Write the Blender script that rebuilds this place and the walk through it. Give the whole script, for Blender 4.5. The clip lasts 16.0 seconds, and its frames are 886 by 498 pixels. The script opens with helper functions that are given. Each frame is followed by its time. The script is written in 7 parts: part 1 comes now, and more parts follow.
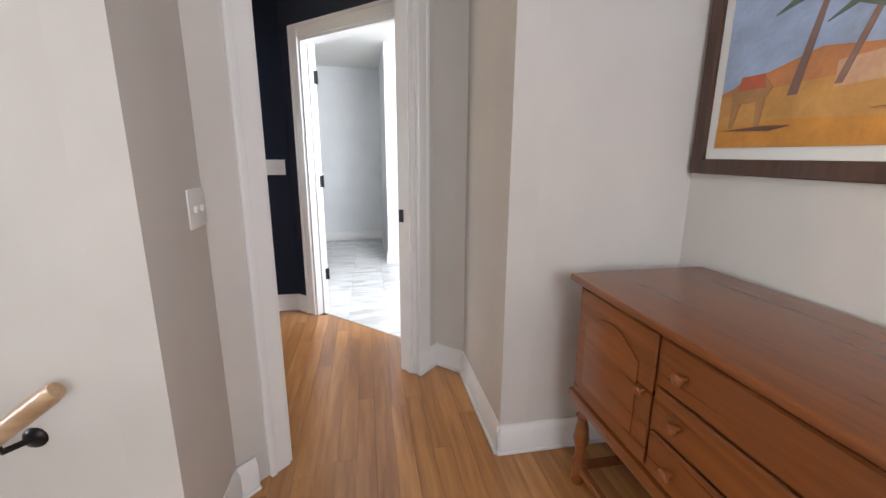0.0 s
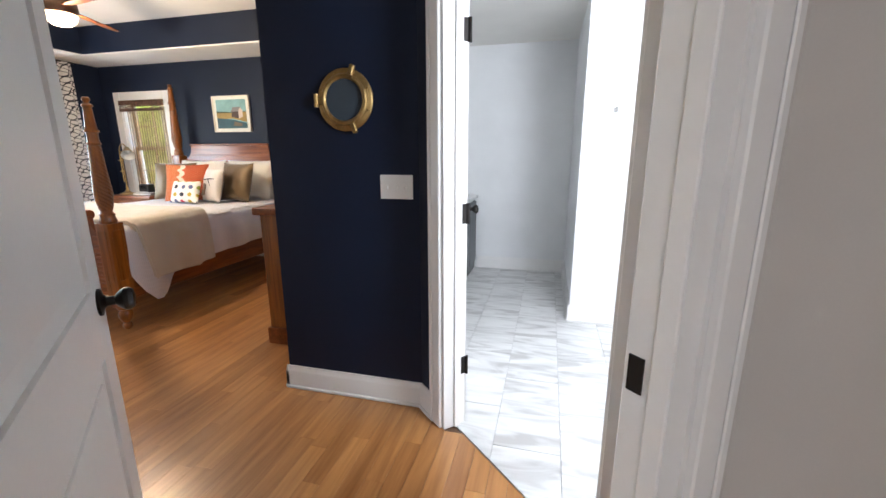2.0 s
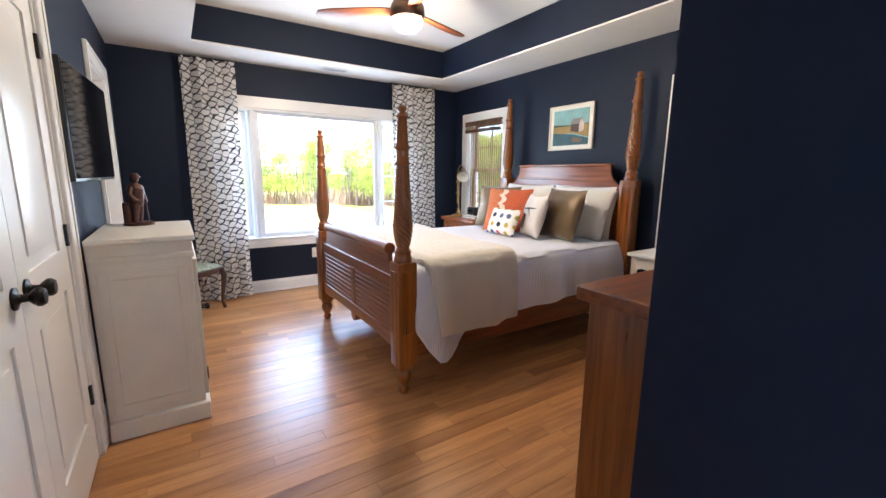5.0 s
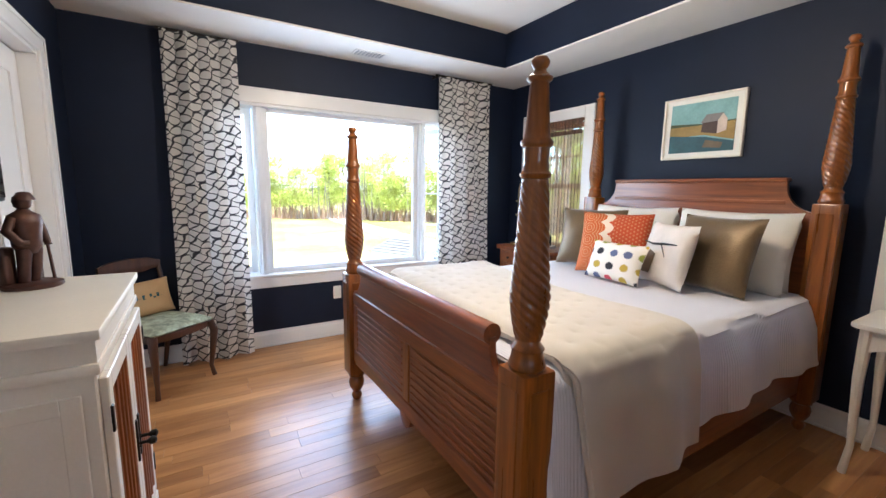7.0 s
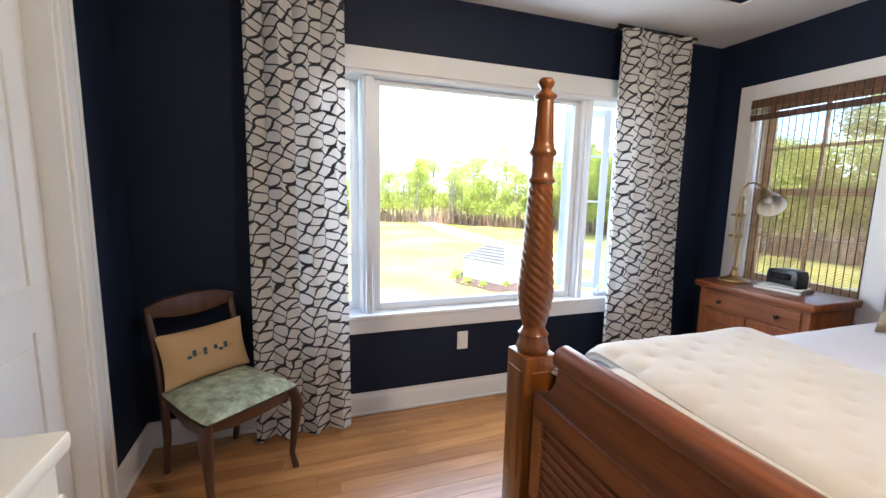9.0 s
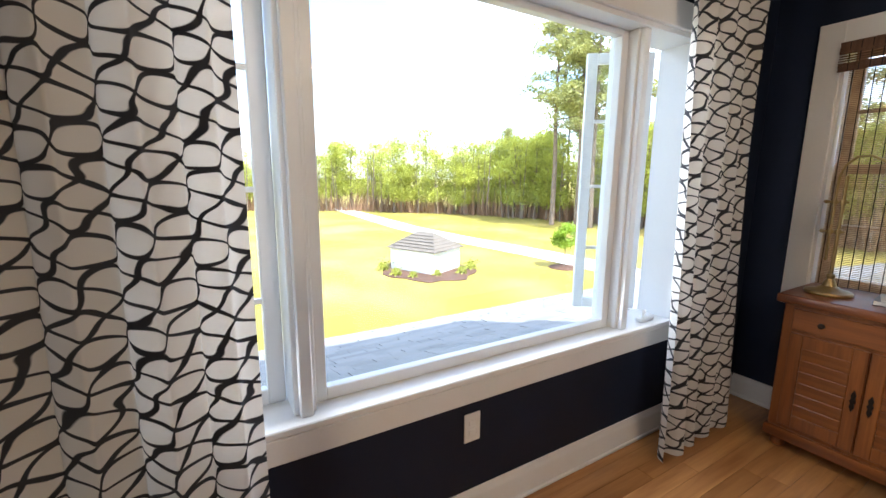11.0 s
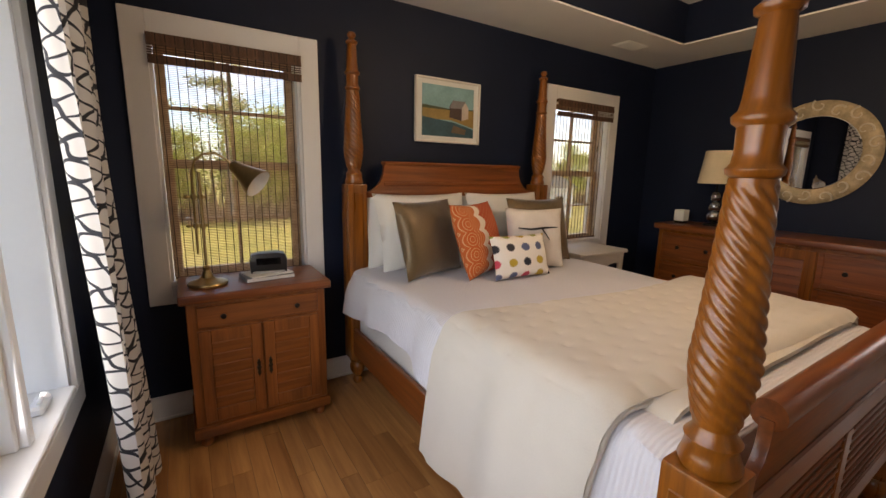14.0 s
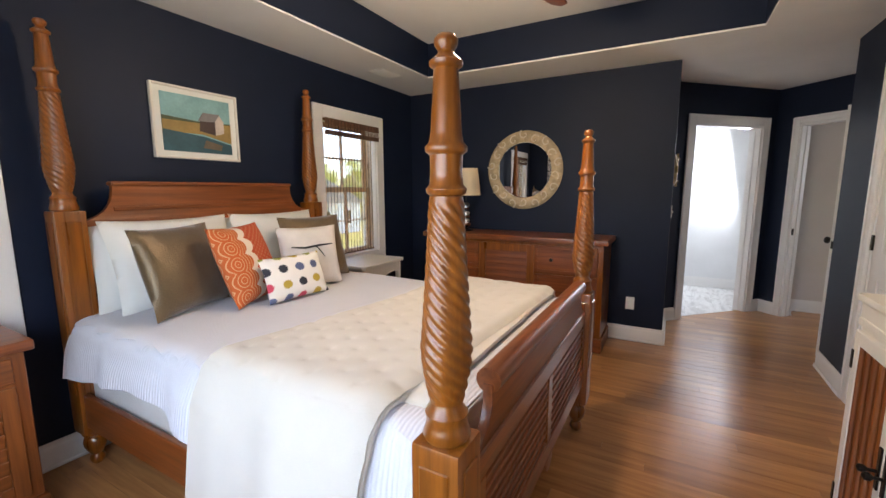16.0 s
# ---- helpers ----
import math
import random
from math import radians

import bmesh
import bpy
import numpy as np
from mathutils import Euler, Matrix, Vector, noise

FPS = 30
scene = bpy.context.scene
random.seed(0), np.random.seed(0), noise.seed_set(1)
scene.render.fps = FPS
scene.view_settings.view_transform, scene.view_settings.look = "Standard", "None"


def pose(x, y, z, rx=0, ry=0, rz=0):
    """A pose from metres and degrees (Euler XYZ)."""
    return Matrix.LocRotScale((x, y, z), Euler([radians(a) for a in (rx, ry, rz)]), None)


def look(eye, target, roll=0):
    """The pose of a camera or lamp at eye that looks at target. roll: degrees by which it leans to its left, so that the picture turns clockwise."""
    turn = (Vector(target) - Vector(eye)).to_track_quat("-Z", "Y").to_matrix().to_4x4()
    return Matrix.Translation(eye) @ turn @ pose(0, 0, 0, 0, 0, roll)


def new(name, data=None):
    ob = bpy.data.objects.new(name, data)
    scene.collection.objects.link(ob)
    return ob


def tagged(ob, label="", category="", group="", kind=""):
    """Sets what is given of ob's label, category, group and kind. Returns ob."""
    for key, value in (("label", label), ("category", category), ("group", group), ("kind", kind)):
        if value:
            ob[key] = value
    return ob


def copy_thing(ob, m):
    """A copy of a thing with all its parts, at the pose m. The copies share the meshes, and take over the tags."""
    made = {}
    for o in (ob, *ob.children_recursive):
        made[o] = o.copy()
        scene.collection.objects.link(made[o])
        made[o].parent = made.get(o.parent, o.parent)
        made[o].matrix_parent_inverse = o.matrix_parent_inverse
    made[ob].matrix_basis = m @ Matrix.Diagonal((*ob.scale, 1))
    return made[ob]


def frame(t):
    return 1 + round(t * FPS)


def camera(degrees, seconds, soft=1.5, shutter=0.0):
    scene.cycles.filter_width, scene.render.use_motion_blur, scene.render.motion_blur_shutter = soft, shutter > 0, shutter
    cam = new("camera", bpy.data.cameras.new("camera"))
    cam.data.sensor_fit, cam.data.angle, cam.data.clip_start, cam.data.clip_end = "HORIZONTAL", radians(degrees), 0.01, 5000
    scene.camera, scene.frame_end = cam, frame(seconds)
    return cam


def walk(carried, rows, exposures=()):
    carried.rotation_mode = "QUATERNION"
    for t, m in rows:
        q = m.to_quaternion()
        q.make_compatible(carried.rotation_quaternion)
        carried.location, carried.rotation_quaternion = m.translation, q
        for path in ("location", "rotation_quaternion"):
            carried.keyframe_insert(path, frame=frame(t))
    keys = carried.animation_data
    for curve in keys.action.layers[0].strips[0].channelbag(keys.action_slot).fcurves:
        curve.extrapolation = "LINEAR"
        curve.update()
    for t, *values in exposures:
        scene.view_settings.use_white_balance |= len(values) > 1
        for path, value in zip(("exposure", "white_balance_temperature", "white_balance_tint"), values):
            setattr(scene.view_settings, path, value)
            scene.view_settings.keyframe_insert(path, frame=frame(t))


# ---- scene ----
cam = camera(94.4, 16.0)
PATH = [
    (0, (0.173, -0.178, 1.266), (0.528, 1.738, 0.818), 0.3),
    (0.5, (0.224, 0.245, 1.283), (0.324, 2.192, 0.839), -0.4),
    (1, (0.266, 0.615, 1.278), (0.228, 2.571, 0.862), -0.5),
    (1.5, (0.263, 1.004, 1.292), (0.038, 2.947, 0.871), -0.2),
    (2, (0.186, 1.347, 1.322), (-0.297, 3.234, 0.868), -0.1),
    (2.5, (0.125, 1.619, 1.333), (-0.685, 3.39, 0.88), 0.1),
    (3, (-0.039, 1.86, 1.337), (-1.152, 3.461, 0.893), -0.1),
    (3.5, (-0.198, 2.051, 1.337), (-1.562, 3.444, 0.893), -0.1),
    (4, (-0.337, 2.219, 1.349), (-1.849, 3.451, 0.907), -0.6),
    (4.2, (-0.417, 2.305, 1.331), (-1.978, 3.481, 0.907), 0.1),
    (6.5, (-1.762, 2.743, 1.349), (-3.452, 3.767, 1.042), 0.8),
    (7, (-2.067, 2.806, 1.35), (-3.761, 3.829, 1.061), 0.8),
    (7.5, (-2.39, 2.806, 1.357), (-4.107, 3.788, 1.061), 0.8),
    (8, (-2.711, 2.841, 1.339), (-4.519, 3.649, 1.06), 0.9),
    (8.5, (-3.024, 2.873, 1.352), (-4.894, 3.524, 1.076), 1.2),
    (11, (-4.531, 3.051, 1.336), (-6.229, 4.052, 0.997), 0.4),
    (11.5, (-4.775, 3.08, 1.332), (-6.215, 4.433, 0.972), 0.5),
    (12, (-5.004, 3.101, 1.329), (-6.065, 4.752, 0.945), 0.9),
    (12.5, (-5.151, 3.246, 1.328), (-5.725, 5.124, 0.948), 0.9),
    (13, (-5.23, 3.337, 1.327), (-5.224, 5.305, 0.968), 1.3),
    (13.5, (-5.3, 3.335, 1.348), (-4.700, 5.203, 1.0), 1.2),
    (14, (-5.311, 3.311, 1.379), (-4.259, 4.972, 1.013), 1.2),
    (14.5, (-5.301, 3.271, 1.389), (-4.014, 4.759, 1.026), 0.9),
    (15, (-5.299, 3.261, 1.385), (-3.849, 4.597, 1.051), 0.4),
    (15.5, (-5.264, 3.201, 1.387), (-3.675, 4.376, 1.079), 0.2),
    (16, (-5.258, 3.208, 1.394), (-3.53, 4.173, 1.107), -0.2),
]
EXPOSURES = [(0.0, 3.75, 5700, 10), (0.5, 3.85, 5700, 10), (2.0, 3.65, 5600, 10), (3.0, 3.35, 5500, 10), (4.2, 3.6, 5200, 10), (6.5, 3.4, 5050, 9), (8.5, 3.1, 5200, 9), (10.8, 2.75, 5750, 10), (11.0, 2.6, 5850, 10), (11.5, 1.95, 6100, 11), (12.0, 1.45, 6200, 12), (12.5, 1.2, 6200, 13), (13.0, 1.3, 6300, 14), (13.5, 1.6, 6500, 16), (14.0, 2.1, 6900, 17), (14.5, 2.42, 6700, 15), (15.0, 2.65, 6100, 14), (16.0, 2.9, 5700, 12)]
walk(cam, [(t, look(eye, target, roll)) for t, eye, target, roll in PATH], EXPOSURES)

# ---- world, sun, large lights ----
SUN_AZ, SUN_EL = math.atan2(0.16, 0.99), radians(57)
world = bpy.data.worlds.new("sky")
scene.world = world
world.use_nodes = True
wn, wl = world.node_tree.nodes, world.node_tree.links
wn.clear()
sky = wn.new("ShaderNodeTexSky")
sky.sky_type, sky.sun_disc = "NISHITA", False
sky.sun_elevation, sky.sun_rotation = SUN_EL, radians(90) - SUN_AZ
wco = wn.new("ShaderNodeTexCoord")
wmap = wn.new("ShaderNodeMapping")
wmap.inputs["Scale"].default_value = (1.6, 1.6, 5.0)
wcl = wn.new("ShaderNodeTexNoise")
wcl.inputs["Scale"].default_value, wcl.inputs["Detail"].default_value = 1.7, 7
wramp = wn.new("ShaderNodeValToRGB")
wramp.color_ramp.elements[0].position, wramp.color_ramp.elements[1].position = 0.46, 0.66
wmix = wn.new("ShaderNodeMix")
wmix.data_type = "RGBA"
wmix.inputs["B"].default_value = (6.0, 6.2, 6.5, 1)
wbg = wn.new("ShaderNodeBackground")
wbg.inputs["Strength"].default_value = 0.13
wout = wn.new("ShaderNodeOutputWorld")
wl.new(wco.outputs["Generated"], wmap.inputs["Vector"])
wl.new(wmap.outputs["Vector"], wcl.inputs["Vector"])
wl.new(wcl.outputs["Fac"], wramp.inputs["Fac"])
wl.new(wramp.outputs["Color"], wmix.inputs["Factor"])
wl.new(sky.outputs["Color"], wmix.inputs["A"])
wl.new(wmix.outputs["Result"], wbg.inputs["Color"])
wl.new(wbg.outputs["Background"], wout.inputs["Surface"])


def lamp(name, kind, energy, color, m, size=0.2):
    d = bpy.data.lights.new(name, kind)
    d.energy, d.color = energy, color
    if kind == "SUN":
        d.angle = radians(0.55)
    elif kind == "AREA":
        d.shape, d.size, d.size_y = "RECTANGLE", size[0], size[1]
    else:
        d.shadow_soft_size = size
    ob = new(name, d)
    ob.matrix_world = m
    return ob


sun_dir = Vector((math.cos(SUN_AZ) * math.cos(SUN_EL), math.sin(SUN_AZ) * math.cos(SUN_EL), math.sin(SUN_EL)))
lamp("sun", "SUN", 2.0, (1.0, 0.95, 0.87), look(sun_dir * 50, (0, 0, 0)))
# fill lamp added by the bathroom's south wall for daylight; no window is built
lamp("bath_fill_light", "AREA", 5.4, (1.0, 0.97, 0.93), look((1.15, 2.37, 1.6), (0.2, 6.0, 1.0)), (0.7, 0.9))
# lamp added before the blank end wall to brighten the hall
lamp("hall_fill_light", "AREA", 3.3, (1.0, 0.97, 0.93), look((0.6, -2.1, 1.6), (0.55, 0.0, 1.2)), (1.2, 1.2))
# added lamp for light from the stair side; its end wall has no window
lamp("stair_fill_light", "AREA", 2.6, (1.0, 0.95, 0.88), look((-2.9, 0.3, 1.4), (0.0, 0.4, 0.9)), (0.8, 0.9))
# skylight standing in the openings of the bedroom windows
lamp("west_window_light", "AREA", 3.8, (0.98, 0.965, 0.95), look((-5.70, 4.025, 1.30), (0.0, 4.025, 1.0)), (2.1, 1.25))
lamp("fan_bulb", "POINT", 8.0, (1.0, 0.74, 0.46), pose(-3.44, 3.93, 2.25), 0.06)


# ---- materials ----
def nodes_of(name):
    m = bpy.data.materials.new(name)
    m.use_nodes = True
    n, l = m.node_tree.nodes, m.node_tree.links
    return m, n, l, n["Principled BSDF"]


def ramp(n, stops):
    r = n.new("ShaderNodeValToRGB")
    e = r.color_ramp.elements
    while len(e) < len(stops):
        e.new(0.5)
    for i, (p, c) in enumerate(stops):
        e[i].position, e[i].color = p, (*c, 1)
    return r


def plain(name, c, rough=0.5, metal=0.0, var=0.12, scale=3.0, fine=60.0, bump=0.05, spec=0.5, sheen=0.0):
    """Colour with slow and fine variation and a fine relief."""
    m, n, l, b = nodes_of(name)
    co = n.new("ShaderNodeTexCoord")
    n1, n2 = n.new("ShaderNodeTexNoise"), n.new("ShaderNodeTexNoise")
    n1.inputs["Scale"].default_value, n1.inputs["Detail"].default_value = scale, 4
    n2.inputs["Scale"].default_value, n2.inputs["Detail"].default_value = fine, 5
    for q in (n1, n2):
        l.new(co.outputs["Object"], q.inputs["Vector"])
    mx = n.new("ShaderNodeMath")
    mx.operation = "MULTIPLY_ADD"
    mx.inputs[1].default_value = 0.35
    l.new(n2.outputs["Fac"], mx.inputs[0])
    l.new(n1.outputs["Fac"], mx.inputs[2])
    r = ramp(n, [(0.45, [x * (1 - var) for x in c]), (0.9, [min(1, x * (1 + var)) for x in c])])
    l.new(mx.outputs[0], r.inputs["Fac"])
    l.new(r.outputs["Color"], b.inputs["Base Color"])
    b.inputs["Roughness"].default_value, b.inputs["Metallic"].default_value = rough, metal
    b.inputs["Specular IOR Level"].default_value = spec
    b.inputs["Sheen Weight"].default_value = sheen
    if bump:
        bp = n.new("ShaderNodeBump")
        bp.inputs["Strength"].default_value, bp.inputs["Distance"].default_value = bump, 0.004
        l.new(n2.outputs["Fac"], bp.inputs["Height"])
        l.new(bp.outputs["Normal"], b.inputs["Normal"])
    return m


def wood(name, dark, light, grain=(28, 28, 1.6), rough=0.32, coat=0.3, source="Object", pick=None):
    """Wood with grain stretched along the axis of the smallest scale."""
    m, n, l, b = nodes_of(name)
    co, mp = n.new("ShaderNodeTexCoord"), n.new("ShaderNodeMapping")
    mp.inputs["Scale"].default_value = grain
    l.new(co.outputs[source], mp.inputs["Vector"])
    n1, n2 = n.new("ShaderNodeTexNoise"), n.new("ShaderNodeTexNoise")
    n1.inputs["Scale"].default_value, n1.inputs["Detail"].default_value, n1.inputs["Distortion"].default_value = 1.0, 6, 0.6
    n2.inputs["Scale"].default_value, n2.inputs["Detail"].default_value = 4.0, 4
    l.new(mp.outputs["Vector"], n1.inputs["Vector"])
    l.new(mp.outputs["Vector"], n2.inputs["Vector"])
    ad = n.new("ShaderNodeMath")
    ad.operation = "MULTIPLY_ADD"
    ad.inputs[1].default_value = 0.4
    l.new(n2.outputs["Fac"], ad.inputs[0])
    l.new(n1.outputs["Fac"], ad.inputs[2])
    r = ramp(n, [(0.42, dark), (0.95, light)])
    l.new(ad.outputs[0], r.inputs["Fac"])
    col = r.outputs["Color"]
    if pick:
        if pick == "object":
            rnd = n.new("ShaderNodeObjectInfo").outputs["Random"]
        else:
            rnd = n.new("ShaderNodeNewGeometry").outputs["Random Per Island"]
        off = n.new("ShaderNodeVectorMath")
        off.operation = "SCALE"
        off.inputs[0].default_value = (37.0, 11.0, 5.0)
        l.new(rnd, off.inputs["Scale"])
        l.new(off.outputs[0], mp.inputs["Location"])
        tone = ramp(n, [(0.0, (0.76, 0.71, 0.67)), (0.25, (0.90, 0.87, 0.85)), (0.6, (1.0, 1.0, 1.0)), (0.85, (1.08, 1.09, 1.10)), (1.0, (1.18, 1.21, 1.24))])
        l.new(rnd, tone.inputs["Fac"])
        mu = n.new("ShaderNodeMix")
        mu.data_type, mu.blend_type = "RGBA", "MULTIPLY"
        mu.inputs["Factor"].default_value = 1.0
        l.new(col, mu.inputs["A"])
        l.new(tone.outputs["Color"], mu.inputs["B"])
        col = mu.outputs["Result"]
    l.new(col, b.inputs["Base Color"])
    rr = n.new("ShaderNodeMapRange")
    rr.inputs["To Min"].default_value, rr.inputs["To Max"].default_value = rough - 0.06, rough + 0.1
    l.new(n1.outputs["Fac"], rr.inputs["Value"])
    l.new(rr.outputs["Result"], b.inputs["Roughness"])
    b.inputs["Coat Weight"].default_value, b.inputs["Coat Roughness"].default_value = coat, 0.2
    bp = n.new("ShaderNodeBump")
    bp.inputs["Strength"].default_value, bp.inputs["Distance"].default_value = 0.12, 0.002
    l.new(ad.outputs[0], bp.inputs["Height"])
    l.new(bp.outputs["Normal"], b.inputs["Normal"])
    return m


def glass(name, rough=0.0):
    m, n, l, b = nodes_of(name)
    tr, gl, fr, mx = n.new("ShaderNodeBsdfTransparent"), n.new("ShaderNodeBsdfGlossy"), n.new("ShaderNodeLayerWeight"), n.new("ShaderNodeMixShader")
    pw, sc = n.new("ShaderNodeMath"), n.new("ShaderNodeMath")
    pw.operation, pw.inputs[1].default_value = "POWER", 4.0
    sc.operation, sc.inputs[1].default_value, sc.inputs[2].default_value = "MULTIPLY_ADD", 0.45, 0.02
    tr.inputs["Color"].default_value = (0.97, 0.985, 0.98, 1)
    gl.inputs["Roughness"].default_value = rough
    fr.inputs["Blend"].default_value = 0.5
    l.new(fr.outputs["Facing"], pw.inputs[0])
    l.new(pw.outputs[0], sc.inputs[0])
    l.new(sc.outputs[0], mx.inputs[0])
    l.new(tr.outputs[0], mx.inputs[1])
    l.new(gl.outputs[0], mx.inputs[2])
    l.new(mx.outputs[0], n["Material Output"].inputs["Surface"])
    return m


def glow(name, c, strength):
    m, n, l, b = nodes_of(name)
    b.inputs["Emission Color"].default_value, b.inputs["Emission Strength"].default_value = (*c, 1), strength
    b.inputs["Base Color"].default_value = (*c, 1)
    return m


def mirror_mat(name, c=(0.86, 0.87, 0.88), rough=0.01):
    m, n, l, b = nodes_of(name)
    b.inputs["Base Color"].default_value, b.inputs["Metallic"].default_value, b.inputs["Roughness"].default_value = (*c, 1), 1.0, rough
    return m


def curtain_mat():
    m, n, l, b = nodes_of("curtain_cloth")
    co, mp = n.new("ShaderNodeTexCoord"), n.new("ShaderNodeMapping")
    mp.inputs["Scale"].default_value = (7.4, 14.5, 1)
    mp.inputs["Rotation"].default_value = (0, 0, radians(-17))
    l.new(co.outputs["UV"], mp.inputs["Vector"])
    ns, mad = n.new("ShaderNodeTexNoise"), n.new("ShaderNodeVectorMath")
    ns.inputs["Scale"].default_value, ns.inputs["Detail"].default_value = 0.8, 1
    l.new(mp.outputs["Vector"], ns.inputs["Vector"])
    mad.operation = "MULTIPLY_ADD"
    mad.inputs[1].default_value = (0.9, 0.55, 0)
    l.new(ns.outputs["Color"], mad.inputs[0])
    l.new(mp.outputs["Vector"], mad.inputs[2])
    sep = n.new("ShaderNodeSeparateXYZ")
    l.new(mad.outputs[0], sep.inputs[0])

    def calc(op, *vals):
        q = n.new("ShaderNodeMath")
        q.operation = op
        for i, v in enumerate(vals):
            if isinstance(v, (int, float)):
                q.inputs[i].default_value = v
            else:
                l.new(v, q.inputs[i])
        return q.outputs[0]
    # two crossing families of wavy strands make the net
    wave = calc("MULTIPLY", calc("SINE", calc("MULTIPLY", sep.outputs["X"], math.pi)), 0.46)
    strand_a = calc("PINGPONG", calc("ADD", sep.outputs["Y"], wave), 0.5)
    strand_b = calc("PINGPONG", calc("SUBTRACT", sep.outputs["Y"], wave), 0.5)
    near = calc("SMOOTH_MIN", strand_a, strand_b, 0.03)
    r = ramp(n, [(0.066, (0.045, 0.048, 0.058)), (0.098, (0.80, 0.78, 0.75))])
    l.new(near, r.inputs["Fac"])
    l.new(r.outputs["Color"], b.inputs["Base Color"])
    b.inputs["Roughness"].default_value = 0.85
    tl, mx = n.new("ShaderNodeBsdfTranslucent"), n.new("ShaderNodeMixShader")
    l.new(r.outputs["Color"], tl.inputs["Color"])
    mx.inputs[0].default_value = 0.38
    l.new(b.outputs[0], mx.inputs[1])
    l.new(tl.outputs[0], mx.inputs[2])
    l.new(mx.outputs[0], n["Material Output"].inputs["Surface"])
    wv, bp = n.new("ShaderNodeTexNoise"), n.new("ShaderNodeBump")
    wv.inputs["Scale"].default_value = 900
    l.new(co.outputs["UV"], wv.inputs["Vector"])
    bp.inputs["Strength"].default_value, bp.inputs["Distance"].default_value = 0.15, 0.001
    l.new(wv.outputs["Fac"], bp.inputs["Height"])
    l.new(bp.outputs["Normal"], b.inputs["Normal"])
    return m


NAVY = plain("navy_wall_paint", (0.008, 0.0135, 0.033), 0.55, var=0.10, fine=220, bump=0.06, spec=0.25)
BEIGE = plain("greige_wall_paint", (0.61, 0.575, 0.535), 0.6, var=0.04, fine=220, bump=0.06)
BATHW = plain("pale_grey_wall_paint", (0.78, 0.785, 0.785), 0.55, var=0.04, fine=220, bump=0.05)
WHITE = plain("white_trim_paint", (0.80, 0.79, 0.77), 0.3, var=0.03, fine=90, bump=0.02)
CEIL = plain("white_ceiling_paint", (0.83, 0.81, 0.76), 0.8, var=0.03, fine=180, bump=0.08)
VINYL = plain("white_vinyl", (0.82, 0.83, 0.84), 0.35, var=0.02, bump=0)
CREAM = plain("cream_painted_wood", (0.74, 0.70, 0.62), 0.4, var=0.06, fine=120, bump=0.04)
SIDING = plain("white_siding", (0.75, 0.75, 0.73), 0.6, var=0.06)
OAK = wood("oak_plank", (0.29, 0.118, 0.034), (0.56, 0.285, 0.098), (16, 1.2, 16), 0.30, 0.3, pick="object")
OAK_J = wood("oak_plank_joined", (0.29, 0.118, 0.034), (0.56, 0.285, 0.098), (16, 1.2, 16), 0.30, 0.3, pick="island")
OAK_RAIL = wood("oak_rail", (0.33, 0.19, 0.09), (0.56, 0.38, 0.22), (1.5, 20, 20))
SUB = plain("floor_joint", (0.09, 0.05, 0.025), 0.8)
CHERRY = wood("cherry_upright", (0.105, 0.028, 0.002), (0.31, 0.098, 0.006), rough=0.28, coat=0.5)
CHERRY_X = wood("cherry_across", (0.10, 0.024, 0.005), (0.28, 0.082, 0.016), (1.6, 26, 28))
CHERRY_Y = wood("cherry_along", (0.10, 0.024, 0.005), (0.28, 0.082, 0.016), (26, 1.6, 28))
HONEY = wood("honey_wood_upright", (0.12, 0.032, 0.007), (0.29, 0.095, 0.02))
HONEY_X = wood("honey_wood_across", (0.12, 0.032, 0.007), (0.29, 0.095, 0.02), (1.6, 26, 28))
SIDEB = wood("mahogany_along", (0.12, 0.032, 0.007), (0.24, 0.076, 0.016), (24, 1.4, 24), 0.28)
DARKW = wood("dark_walnut", (0.035, 0.014, 0.008), (0.085, 0.035, 0.018))
SASHW = wood("stained_sash", (0.24, 0.115, 0.06), (0.38, 0.21, 0.125))
BAMBOO = plain("woven_bamboo", (0.13, 0.065, 0.035), 0.7, var=0.4, scale=30)
TAN_ROOF = plain("weathered_roof", (0.15, 0.125, 0.10), 0.95, var=0.3, scale=6, fine=40)
CORD = plain("dark_cord", (0.03, 0.02, 0.015), 0.8, bump=0)
BLACK = plain("oil_rubbed_bronze", (0.022, 0.019, 0.017), 0.38, 0.7, bump=0)
BRASS = plain("antique_brass", (0.40, 0.28, 0.12), 0.3, 0.9, var=0.2, bump=0.02)
PORT_BRASS = plain("aged_brass", (0.36, 0.24, 0.09), 0.42, 0.85, var=0.3, scale=14, bump=0.05)
STEEL = plain("brushed_nickel", (0.6, 0.6, 0.6), 0.3, 1.0, bump=0)
PLATE = plain("white_plastic", (0.80, 0.79, 0.76), 0.35, var=0.02, bump=0)
SHEET = plain("white_coverlet", (0.67, 0.665, 0.70), 0.9, var=0.03, fine=300, bump=0.3, sheen=0.2)
sn, sl = SHEET.node_tree.nodes, SHEET.node_tree.links
rib, rco, rbp = sn.new("ShaderNodeTexWave"), sn.new("ShaderNodeTexCoord"), sn.new("ShaderNodeBump")
rib.bands_direction = "Y"
rib.inputs["Scale"].default_value, rib.inputs["Distortion"].default_value = 22.0, 0.6
sl.new(rco.outputs["Object"], rib.inputs["Vector"])
rbp.inputs["Strength"].default_value, rbp.inputs["Distance"].default_value = 0.6, 0.004
sl.new(rib.outputs["Fac"], rbp.inputs["Height"])
